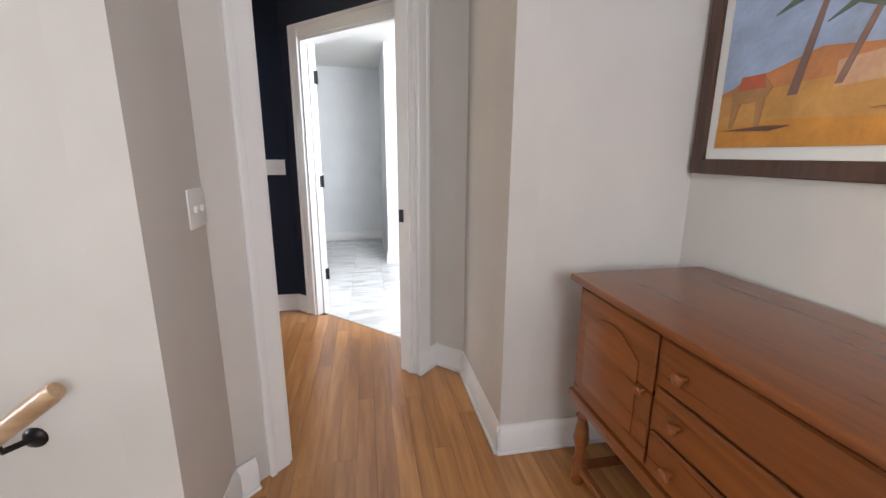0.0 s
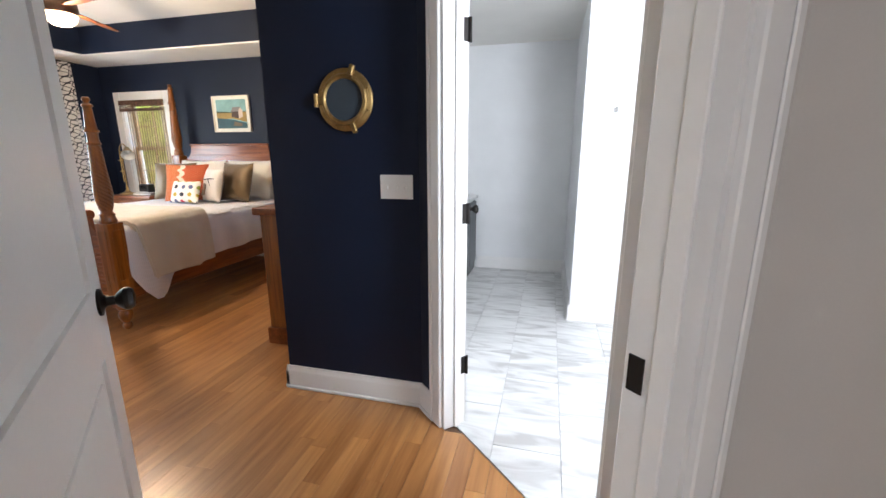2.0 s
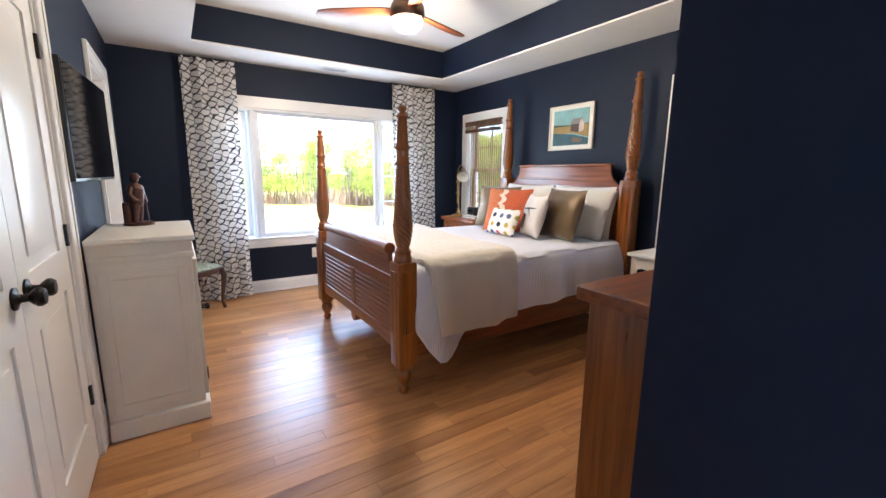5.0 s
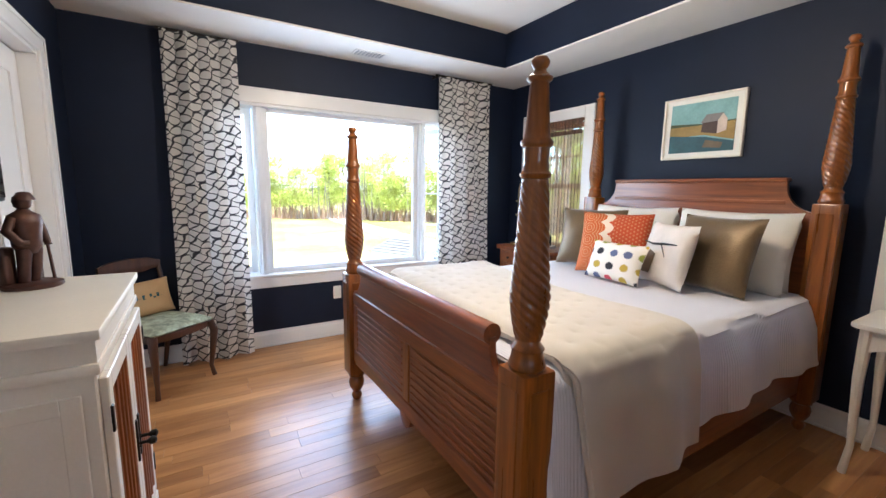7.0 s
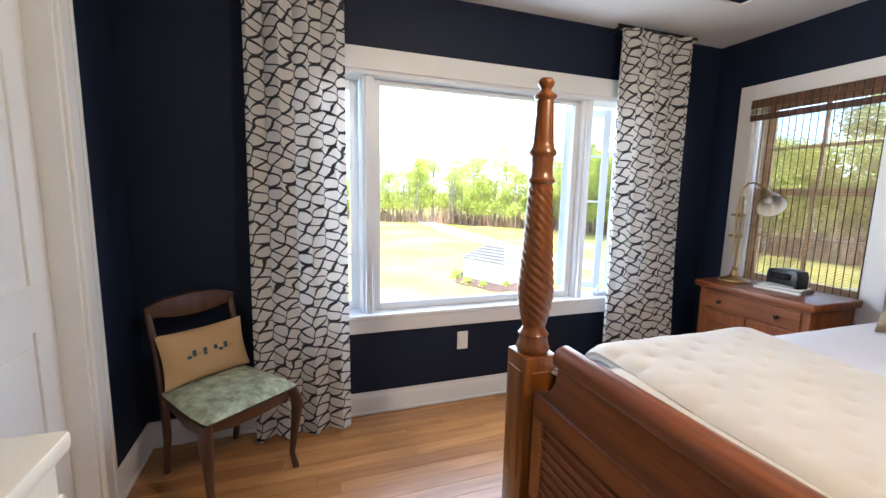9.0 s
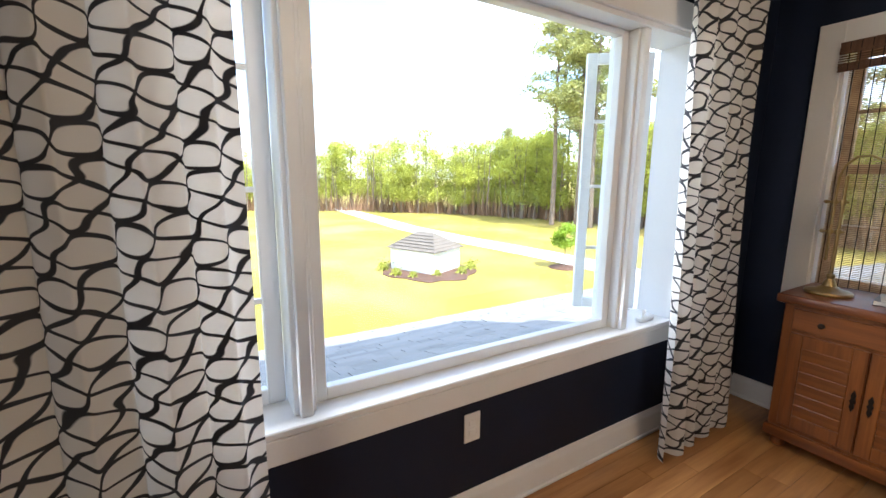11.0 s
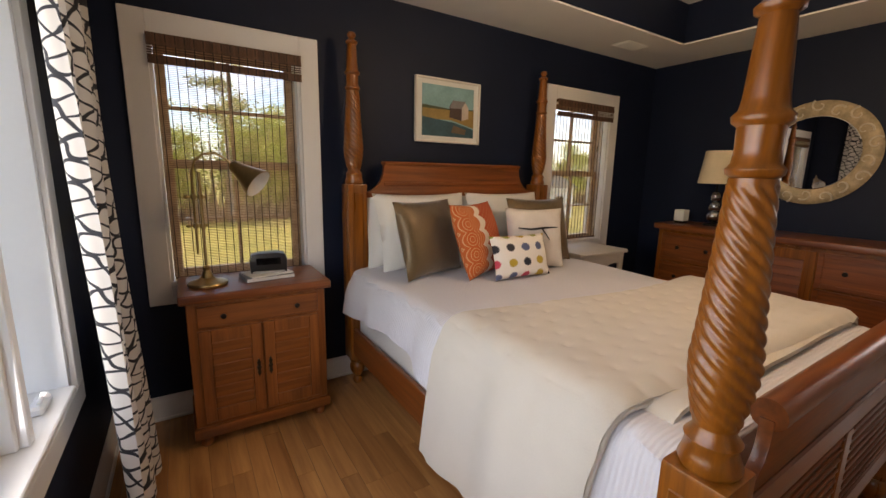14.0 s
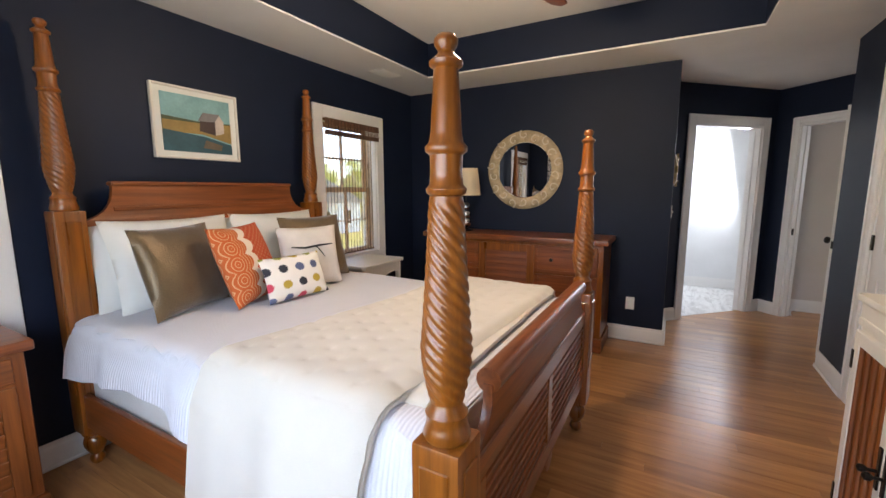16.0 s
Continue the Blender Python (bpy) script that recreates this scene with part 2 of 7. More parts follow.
sl.new(rbp.outputs["Normal"], sn["Principled BSDF"].inputs["Normal"])
QUILT = plain("ivory_quilt", (0.60, 0.555, 0.475), 0.9, var=0.05, fine=260, bump=0.25, sheen=0.2)
LINEN = plain("white_linen", (0.76, 0.75, 0.70), 0.9, var=0.03, fine=400, bump=0.2)
PRINT = plain("oatmeal_print_cloth", (0.62, 0.57, 0.52), 0.9, var=0.10, scale=9, fine=300, bump=0.2)
BRONZE = plain("bronze_satin", (0.15, 0.10, 0.045), 0.36, 0.35, var=0.3, fine=120, bump=0.5, sheen=0.3)
BLACKP = plain("black_plastic", (0.012, 0.012, 0.013), 0.3, var=0.1, bump=0)
SCREEN = plain("dark_screen", (0.004, 0.004, 0.005), 0.06, var=0.0, bump=0)
GLASS = glass("clear_pane")
MIRROR = mirror_mat("mirror")
PORT_GLASS = plain("porthole_glass", (0.06, 0.075, 0.09), 0.12, var=0.05, bump=0)
SHADE = glow("lit_glass_shade", (1.0, 0.62, 0.30), 1.1)
LSHADE = plain("linen_lamp_shade", (0.74, 0.62, 0.42), 0.9, fine=300, bump=0.2)
CURTAIN = curtain_mat()
CONC = plain("pale_concrete", (0.62, 0.59, 0.53), 0.85, var=0.08, scale=0.4, fine=12)
MULCH = plain("mulch", (0.10, 0.05, 0.03), 0.95, var=0.4, scale=3, fine=25, bump=0.6)
BARK = plain("pine_bark", (0.20, 0.15, 0.11), 0.95, var=0.35, scale=4, fine=20, bump=0.5)
def leafy(name, c, var, scale):
    m = plain(name, c, 0.6, var=var, scale=scale, fine=5, bump=0)
    n, l = m.node_tree.nodes, m.node_tree.links
    b, tl, mx = n["Principled BSDF"], n.new("ShaderNodeBsdfTranslucent"), n.new("ShaderNodeMixShader")
    l.new(b.inputs["Base Color"].links[0].from_socket, tl.inputs["Color"])
    mx.inputs[0].default_value = 0.4
    l.new(b.outputs[0], mx.inputs[1])
    l.new(tl.outputs[0], mx.inputs[2])
    l.new(mx.outputs[0], n["Material Output"].inputs["Surface"])
    return m


REED = leafy("split_bamboo", (0.62, 0.48, 0.31), 0.25, 20)
LEAF, LEAF2, NEEDLE = leafy("spring_leaves", (0.43, 0.45, 0.075), 0.5, 0.35), leafy("bright_leaves", (0.30, 0.42, 0.035), 0.4, 1.0), leafy("pine_needles", (0.36, 0.36, 0.12), 0.45, 0.4)
BRUSH = plain("dry_brush", (0.30, 0.175, 0.10), 0.9, var=0.4, scale=0.4, fine=4, bump=0)


def grass_mat():
    m, n, l, b = nodes_of("lawn")
    co = n.new("ShaderNodeTexCoord")
    n1, n2 = n.new("ShaderNodeTexNoise"), n.new("ShaderNodeTexNoise")
    n1.inputs["Scale"].default_value, n1.inputs["Detail"].default_value = 0.25, 6
    n2.inputs["Scale"].default_value, n2.inputs["Detail"].default_value = 14, 6
    l.new(co.outputs["Object"], n1.inputs["Vector"])
    l.new(co.outputs["Object"], n2.inputs["Vector"])
    ad = n.new("ShaderNodeMath")
    ad.operation = "MULTIPLY_ADD"
    ad.inputs[1].default_value = 0.45
    l.new(n2.outputs["Fac"], ad.inputs[0])
    l.new(n1.outputs["Fac"], ad.inputs[2])
    r = ramp(n, [(0.45, (0.17, 0.155, 0.018)), (0.7, (0.28, 0.225, 0.03)), (0.92, (0.38, 0.275, 0.075))])
    l.new(ad.outputs[0], r.inputs["Fac"])
    l.new(r.outputs["Color"], b.inputs["Base Color"])
    b.inputs["Roughness"].default_value = 0.95
    return m


GRASS = grass_mat()


def shingle_mat(name, pick):
    m, n, l, b = nodes_of(name)
    rnd = n.new("ShaderNodeObjectInfo").outputs["Random"] if pick == "object" else n.new("ShaderNodeNewGeometry").outputs["Random Per Island"]
    co, n2 = n.new("ShaderNodeTexCoord"), n.new("ShaderNodeTexNoise")
    n2.inputs["Scale"].default_value, n2.inputs["Detail"].default_value = 45, 5
    l.new(co.outputs["Object"], n2.inputs["Vector"])
    ad = n.new("ShaderNodeMath")
    ad.operation = "MULTIPLY_ADD"
    ad.inputs[1].default_value = 0.6
    l.new(n2.outputs["Fac"], ad.inputs[0])
    l.new(rnd, ad.inputs[2])
    r = ramp(n, [(0.1, (0.185, 0.182, 0.18)), (1.0, (0.255, 0.248, 0.24))])
    l.new(ad.outputs[0], r.inputs["Fac"])
    l.new(r.outputs["Color"], b.inputs["Base Color"])
    b.inputs["Roughness"].default_value = 0.95
    bp = n.new("ShaderNodeBump")
    bp.inputs["Strength"].default_value, bp.inputs["Distance"].default_value = 0.4, 0.004
    l.new(n2.outputs["Fac"], bp.inputs["Height"])
    l.new(bp.outputs["Normal"], b.inputs["Normal"])
    return m


SHINGLE, SHINGLE_J = shingle_mat("grey_shingle", "object"), shingle_mat("grey_shingle_joined", "island")


def tile_mat():
    m, n, l, b = nodes_of("marble_tile")
    co, rnd = n.new("ShaderNodeTexCoord"), n.new("ShaderNodeObjectInfo")
    mp, off = n.new("ShaderNodeMapping"), n.new("ShaderNodeVectorMath")
    off.operation = "SCALE"
    off.inputs[0].default_value = (9.0, 7.0, 0.0)
    l.new(rnd.outputs["Random"], off.inputs["Scale"])
    l.new(off.outputs[0], mp.inputs["Location"])
    mp.inputs["Rotation"].default_value, mp.inputs["Scale"].default_value = (0, 0, 0.9), (2.0, 9.0, 1)
    l.new(co.outputs["Object"], mp.inputs["Vector"])
    ns = n.new("ShaderNodeTexNoise")
    ns.inputs["Scale"].default_value, ns.inputs["Detail"].default_value, ns.inputs["Distortion"].default_value = 1.2, 7, 1.2
    l.new(mp.outputs["Vector"], ns.inputs["Vector"])
    r = ramp(n, [(0.34, (0.50, 0.49, 0.48)), (0.5, (0.70, 0.70, 0.69)), (0.62, (0.78, 0.78, 0.77))])
    l.new(ns.outputs["Fac"], r.inputs["Fac"])
    l.new(r.outputs["Color"], b.inputs["Base Color"])
    b.inputs["Roughness"].default_value = 0.3
    return m


TILE = tile_mat()


# ---- mesh helpers ----
def add_box(bm, a, b, bev=0.0, seg=1):
    """A box from corner a to corner b, with rounded edges."""
    t = bmesh.new()
    bmesh.ops.create_cube(t, size=1.0)
    for v in t.verts:
        v.co = Vector([(a[i] + b[i]) / 2 + v.co[i] * (b[i] - a[i]) for i in range(3)])
    if bev:
        bmesh.ops.bevel(t, geom=list(t.edges), offset=bev, segments=seg, affect="EDGES", profile=0.6)
    merge(bm, t)
    return bm


def merge(bm, t, m=None):
    if m is not None:
        t.transform(m)
    me = bpy.data.meshes.new("tmp")
    t.to_mesh(me)
    t.free()
    bm.from_mesh(me)
    bpy.data.meshes.remove(me)
    return bm


def boxm(a, b, bev=0.0, seg=1):
    return add_box(bmesh.new(), a, b, bev, seg)


def lathe(profile, segs=20, wave=None, cap=True):
    """A turned shape about z from (radius, z) pairs. wave(z, angle) scales the radius."""
    bm = bmesh.new()
    rings = []
    for r, z in profile:
        ring = []
        for i in range(segs):
            a = 2 * math.pi * i / segs
            q = r * (wave(z, a) if wave else 1)
            ring.append(bm.verts.new((q * math.cos(a), q * math.sin(a), z)))
        rings.append(ring)
    for p, q in zip(rings, rings[1:]):
        for i in range(segs):
            bm.faces.new((p[i], p[(i + 1) % segs], q[(i + 1) % segs], q[i]))
    if cap:
        bm.faces.new(list(reversed(rings[0])))
        bm.faces.new(rings[-1])
    return bm


def prism(pts, z0, z1, axis="z", bev=0.0):
    """A flat outline pushed through a thickness. axis: the direction of the push; pts are the two other axes in order."""
    bm = bmesh.new()

    def at(p, w):
        return {"z": (p[0], p[1], w), "y": (p[0], w, p[1]), "x": (w, p[0], p[1])}[axis]
    lo, hi = [bm.verts.new(at(p, z0)) for p in pts], [bm.verts.new(at(p, z1)) for p in pts]
    k = len(pts)
    fs = [bm.faces.new(lo), bm.faces.new(hi)]
    for i in range(k):
        bm.faces.new((lo[i], lo[(i + 1) % k], hi[(i + 1) % k], hi[i]))
    bmesh.ops.recalc_face_normals(bm, faces=list(bm.faces))
    if bev:
        bmesh.ops.bevel(bm, geom=[e for f in fs for e in f.edges], offset=bev, segments=2, affect="EDGES", profile=0.6)
    return bm


def tube(path, r, segs=10):
    """A round bar along a line of points; r is one radius or one for each point."""
    bm = bmesh.new()
    pts = [Vector(p) for p in path]
    rs = r if isinstance(r, (list, tuple)) else [r] * len(pts)
    rings = []
    for i, p in enumerate(pts):
        d = (pts[min(i + 1, len(pts) - 1)] - pts[max(i - 1, 0)]).normalized()
        s = d.orthogonal().normalized() if not rings else (side - d * side.dot(d)).normalized()
        side = s
        u = d.cross(s)
        rings.append([bm.verts.new(p + rs[i] * (math.cos(a) * s + math.sin(a) * u)) for a in (2 * math.pi * k / segs for k in range(segs))])
    for p, q in zip(rings, rings[1:]):
        for i in range(segs):
            bm.faces.new((p[i], p[(i + 1) % segs], q[(i + 1) % segs], q[i]))
    bm.faces.new(list(reversed(rings[0])))
    bm.faces.new(rings[-1])
    return bm


def sheet(nx, ny, f, uv=None):
    """A grid surface: f(s, t) gives the place for s, t from 0 to 1."""
    bm = bmesh.new()
    lay = bm.loops.layers.uv.new("UVMap") if uv else None
    g = [[bm.verts.new(f(i / nx, j / ny)) for j in range(ny + 1)] for i in range(nx + 1)]
    for i in range(nx):
        for j in range(ny):
            fc = bm.faces.new((g[i][j], g[i + 1][j], g[i + 1][j + 1], g[i][j + 1]))
            if uv:
                for lp, (a, b) in zip(fc.loops, ((i, j), (i + 1, j), (i + 1, j + 1), (i, j + 1))):
                    lp[lay].uv = uv(a / nx, b / ny)
    return bm


def thicken(bm, d):
    bmesh.ops.recalc_face_normals(bm, faces=list(bm.faces))
    bmesh.ops.solidify(bm, geom=list(bm.faces), thickness=d)
    return bm


def mesh_of(name, bm, mats, smooth=35):
    me = bpy.data.meshes.new(name)
    bmesh.ops.recalc_face_normals(bm, faces=list(bm.faces))
    bm.to_mesh(me)
    bm.free()
    for q in mats if isinstance(mats, (list, tuple)) else [mats]:
        me.materials.append(q)
    if smooth:
        me.polygons.foreach_set("use_smooth", [True] * len(me.polygons))
        me.set_sharp_from_angle(angle=radians(smooth))
    return me


def part(name, bm, material, parent, label="", m=None, smooth=35):
    ob = new(name, mesh_of(name, bm, material, smooth))
    ob.parent = parent
    if m is not None:
        ob.matrix_basis = m
    if label:
        tagged(ob, label)
    return ob


def again(ob, parent, m):
    """A further part that shares the mesh of ob."""
    o = new(ob.name.split(".")[0], ob.data)
    o.parent, o.matrix_basis = parent, m
    return o


def thing(name, label, category, m=None, group="", kind=""):
    e = new(name)
    e.empty_display_size = 0.1
    if m is not None:
        e.matrix_basis = m
    return tagged(e, label, category, group, kind)


def solid(name, bm, material, label, category, kind="", m=None, group="", smooth=35):
    ob = new(name, mesh_of(name, bm, material, smooth))
    if m is not None:
        ob.matrix_basis = m
    return tagged(ob, label, category, group, kind)


T = Matrix.Translation


# ---- large structure ----
CEIL_Z = 2.44


def wall(name, p0, p1, th, inner, outer, openings=(), z0=0.0, z1=CEIL_Z + 0.1, label="painted wall"):
    """A wall whose room face runs from p0 to p1 with its thickness to the left; openings are (u0, u1, z0, z1)."""
    a, d = Vector((*p0, 0)), Vector((*p1, 0)) - Vector((*p0, 0))
    length = d.length
    us = sorted({0.0, length, *[o[0] for o in openings], *[o[1] for o in openings]})
    bm = bmesh.new()
    for u0, u1 in zip(us, us[1:]):
        spans = [(z0, z1)]
        for o in openings:
            if o[0] <= u0 + 1e-6 and u1 <= o[1] + 1e-6:
                spans = [(s0, s1) for s0, s1 in ((z0, o[2]), (o[3], z1)) if s1 - s0 > 1e-6]
        for s0, s1 in spans:
            add_box(bm, (u0, 0, s0), (u1, th, s1))
    bmesh.ops.remove_doubles(bm, verts=list(bm.verts), dist=1e-5)
    bm.verts.index_update()
    for f in bm.faces:
        f.material_index = 1 if f.calc_center_median().y > th - 1e-4 else 0
    ang = math.atan2(d.y, d.x)
    ob = new(name, mesh_of(name, bm, [inner, outer], 0))
    ob.matrix_basis = T(a) @ Matrix.Rotation(ang, 4, "Z")
    return tagged(ob, label, "wall", kind="structure")


R2 = math.sqrt(0.5)
wall("wall_west", (-5.705, 2.01), (-5.705, 5.88), 0.17, NAVY, SIDING, [(0.89, 3.14, 0.60, 2.00)], -0.1, label="navy painted wall with a wide window")
wall("wall_north", (-5.875, 5.88), (-1.09, 5.88), 0.17, NAVY, SIDING, [(0.475, 1.185, 0.76, 2.01), (3.275, 4.005, 0.76, 2.01)], -0.1, label="navy painted wall behind the bed")
wall("wall_east", (-1.21, 5.88), (-1.21, 3.22), 0.12, NAVY, BATHW, label="navy painted wall behind the dresser")
wall("wall_porthole", (-1.09, 3.22), (-0.41, 3.22), 0.12, NAVY, BATHW, label="navy painted wall with a brass porthole")
bath_wall = wall("wall_bath", (-0.41, 3.22), (0.53, 2.28), 0.115, NAVY, BATHW, [(0.215, 1.125, 0.0, 2.05)], label="navy angled wall with the bathroom doorway")
entry_wall = wall("wall_entry", (0.53, 2.28), (-0.47, 1.28), 0.113, NAVY, BEIGE, [(0.2475, 1.135, 0.0, 2.05)], label="angled wall with the bedroom doorway")
wall("wall_behind_door", (-0.375, 1.375), (-1.13, 2.13), 0.10, NAVY, BEIGE, label="navy angled wall behind the open door")
wall("wall_south", (-1.13, 2.13), (-5.705, 2.13), 0.12, NAVY, BEIGE, [(0.67, 2.04, 0.0, 2.05), (3.29, 4.05, 0.0, 2.05)], label="navy wall with closet doors")
wall("wall_hall_angle", (0.55, 2.14), (0.70, 1.99), 0.1, BEIGE, BEIGE, label="greige hall wall")
wall("wall_hall_east", (0.70, 1.99), (0.70, 1.30), 0.12, BEIGE, BEIGE, label="greige hall wall")
wall("wall_hall_nook", (0.82, 1.30), (1.47, 1.30), 0.12, BEIGE, BEIGE, label="greige wall beside the sideboard")
wall("wall_painting", (1.47, 1.42), (1.47, -2.2), 0.12, BEIGE, BEIGE, label="greige wall behind the sideboard")
wall("wall_hall_west", (-0.34, 0.86), (-0.34, 1.24), 0.12, BEIGE, BEIGE, label="greige wall with a light switch")
wall("wall_stair_north", (-3.0, 0.86), (-0.46, 0.86), 0.12, BEIGE, BEIGE, (), -2.9, label="cream stair wall with a handrail")
wall("wall_stair_south", (-0.46, -0.25), (-3.0, -0.25), 0.12, BEIGE, BEIGE, (), -2.9, label="greige stair wall")
wall("wall_stair_west", (-3.0, -0.37), (-3.0, 0.97), 0.12, BEIGE, BEIGE, (), -2.9, label="greige stair end wall")
wall("wall_hall_west_rear", (-0.34, -2.2), (-0.34, -0.25), 0.12, BEIGE, BEIGE, label="greige hall wall")
wall("wall_hall_south", (1.59, -2.2), (-0.46, -2.2), 0.12, BEIGE, BEIGE, label="greige hall end wall")
wall("wall_bath_north", (-1.09, 6.05), (0.52, 6.05), 0.12, BATHW, SIDING, label="pale bathroom wall")
wall("wall_bath_jog_side", (0.40, 6.05), (0.40, 4.61), 0.12, BATHW, SIDING, label="pale bathroom wall")
wall("wall_bath_jog", (0.52, 4.61), (1.60, 4.61), 0.12, BATHW, SIDING, label="pale bathroom wall with hooks")
wall("wall_bath_east", (1.60, 4.73), (1.60, 2.30), 0.12, BATHW, SIDING, label="pale bathroom wall")
wall("wall_bath_south", (1.60, 2.30), (0.66, 2.30), 0.05, BATHW, BEIGE, label="pale bathroom wall")
wall("wall_closet_back", (-1.3, 1.35), (-5.705, 1.35), 0.12, BEIGE, BEIGE, label="plain wall behind the closets")
wall("wall_closet_side", (-5.705, 1.35), (-5.705, 2.01), 0.17, BEIGE, SIDING, label="plain closet wall")

# ceilings: a flat one at the rooms' height with the bedroom's raised tray
TX0, TX1, TY0, TY1, TZ = -5.17, -1.757, 2.76, 5.318, 2.745
bm = bmesh.new()
for a, b in (((-5.9, -2.35), (TX0, 6.2)), ((TX1, -2.35), (1.75, 6.2)), ((TX0, -2.35), (TX1, TY0)), ((TX0, TY1), (TX1, 6.2))):
    add_box(bm, (*a, CEIL_Z), (*b, CEIL_Z + 0.05))
solid("ceiling", bm, CEIL, "white painted ceiling border round a tray", "ceiling", "structure", smooth=0)
solid("ceiling_tray_top", boxm((TX0 - 0.1, TY0 - 0.1, TZ), (TX1 + 0.1, TY1 + 0.1, TZ + 0.08)), CEIL, "white raised tray ceiling", "ceiling", "structure", smooth=0)
tray = thing("tray_side", "navy painted sides of the tray ceiling", "ceiling", kind="structure")
part("tray_panel", boxm((TX0 - 0.05, TY0 - 0.05, CEIL_Z + 0.051), (TX0, TY1 + 0.05, TZ - 0.001)), NAVY, tray, smooth=0)
part("tray_panel", boxm((TX1, TY0 - 0.05, CEIL_Z + 0.051), (TX1 + 0.05, TY1 + 0.05, TZ - 0.001)), NAVY, tray, smooth=0)
part("tray_panel", boxm((TX0, TY0 - 0.05, CEIL_Z + 0.051), (TX1, TY0, TZ - 0.001)), NAVY, tray, smooth=0)
part("tray_panel", boxm((TX0, TY1, CEIL_Z + 0.051), (TX1, TY1 + 0.05, TZ - 0.001)), NAVY, tray, smooth=0)
part("tray_panel", boxm((TX0 + 0.001, TY0 + 0.004, CEIL_Z + 0.012), (TX0 + 0.004, TY1 - 0.004, TZ - 0.002)), NAVY, tray, smooth=0)
part("tray_panel", boxm((TX1 - 0.004, TY0 + 0.004, CEIL_Z + 0.012), (TX1 - 0.001, TY1 - 0.004, TZ - 0.002)), NAVY, tray, smooth=0)
part("tray_panel", boxm((TX0 + 0.004, TY0 + 0.001, CEIL_Z + 0.012), (TX1 - 0.004, TY0 + 0.004, TZ - 0.002)), NAVY, tray, smooth=0)
part("tray_panel", boxm((TX0 + 0.004, TY1 - 0.004, CEIL_Z + 0.012), (TX1 - 0.004, TY1 - 0.001, TZ - 0.002)), NAVY, tray, smooth=0)
# unseen slab in place of the roof, sized to shade windows and garage roof
solid("roof_shade_slab", boxm((-6.40, -2.9, 2.95), (2.3, 6.12, 3.08)), SIDING, "unseen flat slab in place of the house roof, casting its shade", "roof", "structure", smooth=0)


# trim
def moulding(name, p0, p1, h=0.135, th=0.016, z0=0.0, mat=WHITE):
    """A baseboard along p0 to p1, on the right-hand side of the line."""
    a, b = Vector((*p0, 0)), Vector((*p1, 0))
    d = b - a
    prof = [(0, 0), (-th, 0), (-th, h * 0.74), (-th * 0.75, h * 0.82), (-th * 0.4, h * 0.9), (-th * 0.35, h), (0, h)]
    bm = prism(prof, 0, d.length, "x")
    add_box(bm, (0.0, -th - 0.012, 0.0), (d.length, -th, 0.018), 0.004)
    ob = solid(name, bm, mat, "white painted moulded baseboard", "baseboard", "structure", T((a.x, a.y, z0)) @ Matrix.Rotation(math.atan2(d.y, d.x), 4, "Z"))
    return ob


for p0, p1 in (((-5.705, 2.13), (-5.705, 5.88)), ((-5.69, 5.88), (-1.226, 5.88)), ((-1.21, 5.864), (-1.21, 3.204)), ((-1.226, 3.22), (-0.41, 3.22)),
               ((-0.41, 3.22), (-0.41 + 0.125 * R2, 3.22 - 0.125 * R2)), ((0.53 - 0.11 * R2, 2.28 + 0.11 * R2), (0.53, 2.28)), ((0.53, 2.28), (0.53 - 0.175 * R2, 2.28 - 0.175 * R2)),
               ((-1.14, 2.13), (-1.70, 2.13)), ((-3.27, 2.13), (-4.32, 2.13)), ((-5.28, 2.13), (-5.705, 2.13)), ((-0.38, 1.38), (-1.13, 2.13)),
               ((0.56, 2.13), (0.70, 1.99)), ((0.70, 1.99), (0.70, 1.284)), ((0.684, 1.30), (1.47, 1.30)), ((1.47, 1.284), (1.47, -2.2)), ((-0.34, 0.85), (-0.34, 1.24)),
               ((0.43, 2.0), (0.56, 2.13)), ((-0.345, 1.225), (-0.285, 1.285)),
               ((-0.6, 6.05), (0.40, 6.05)), ((0.40, 6.05), (0.40, 4.594)), ((0.384, 4.61), (1.60, 4.61)), ((1.60, 4.6), (1.60, 2.3)), ((-1.09, 3.34), (-1.09, 3.9))):
    moulding("baseboard", p0, p1)


def casing(name, base, u0, u1, z1, face=0.0, w=0.09, th=0.019, side=-1, z0=0.0, bottom=False, label="white painted moulded door casing"):
    """Casing round an opening of the wall base, on its room face (side -1) or its other face at v=face (side 1)."""
    e = thing(name, label, "door casing", base.matrix_basis.copy(), kind="structure")
    v0, v1 = (face - th, face) if side < 0 else (face, face + th)
    v2, v3 = (face - th - 0.006, face - th) if side < 0 else (face + th, face + th + 0.006)
    for x0, x1, o0, o1 in ((u0 - w, u0, u0 - w, u0 - w + 0.025), (u1, u1 + w, u1 + w - 0.025, u1 + w)):
        bm = boxm((x0, v0, z0), (x1, v1, z1 + w), 0.004)
        add_box(bm, (o0, v2, z0), (o1, v3, z1 + w), 0.003)
        part("casing_leg", bm, WHITE, e)
    bm = boxm((u0, v0, z1), (u1, v1, z1 + w), 0.004)
    add_box(bm, (u0 - w + 0.025, v2, z1 + w - 0.025), (u1 + w - 0.025, v3, z1 + w), 0.003)
    part("casing_head", bm, WHITE, e)
    return e


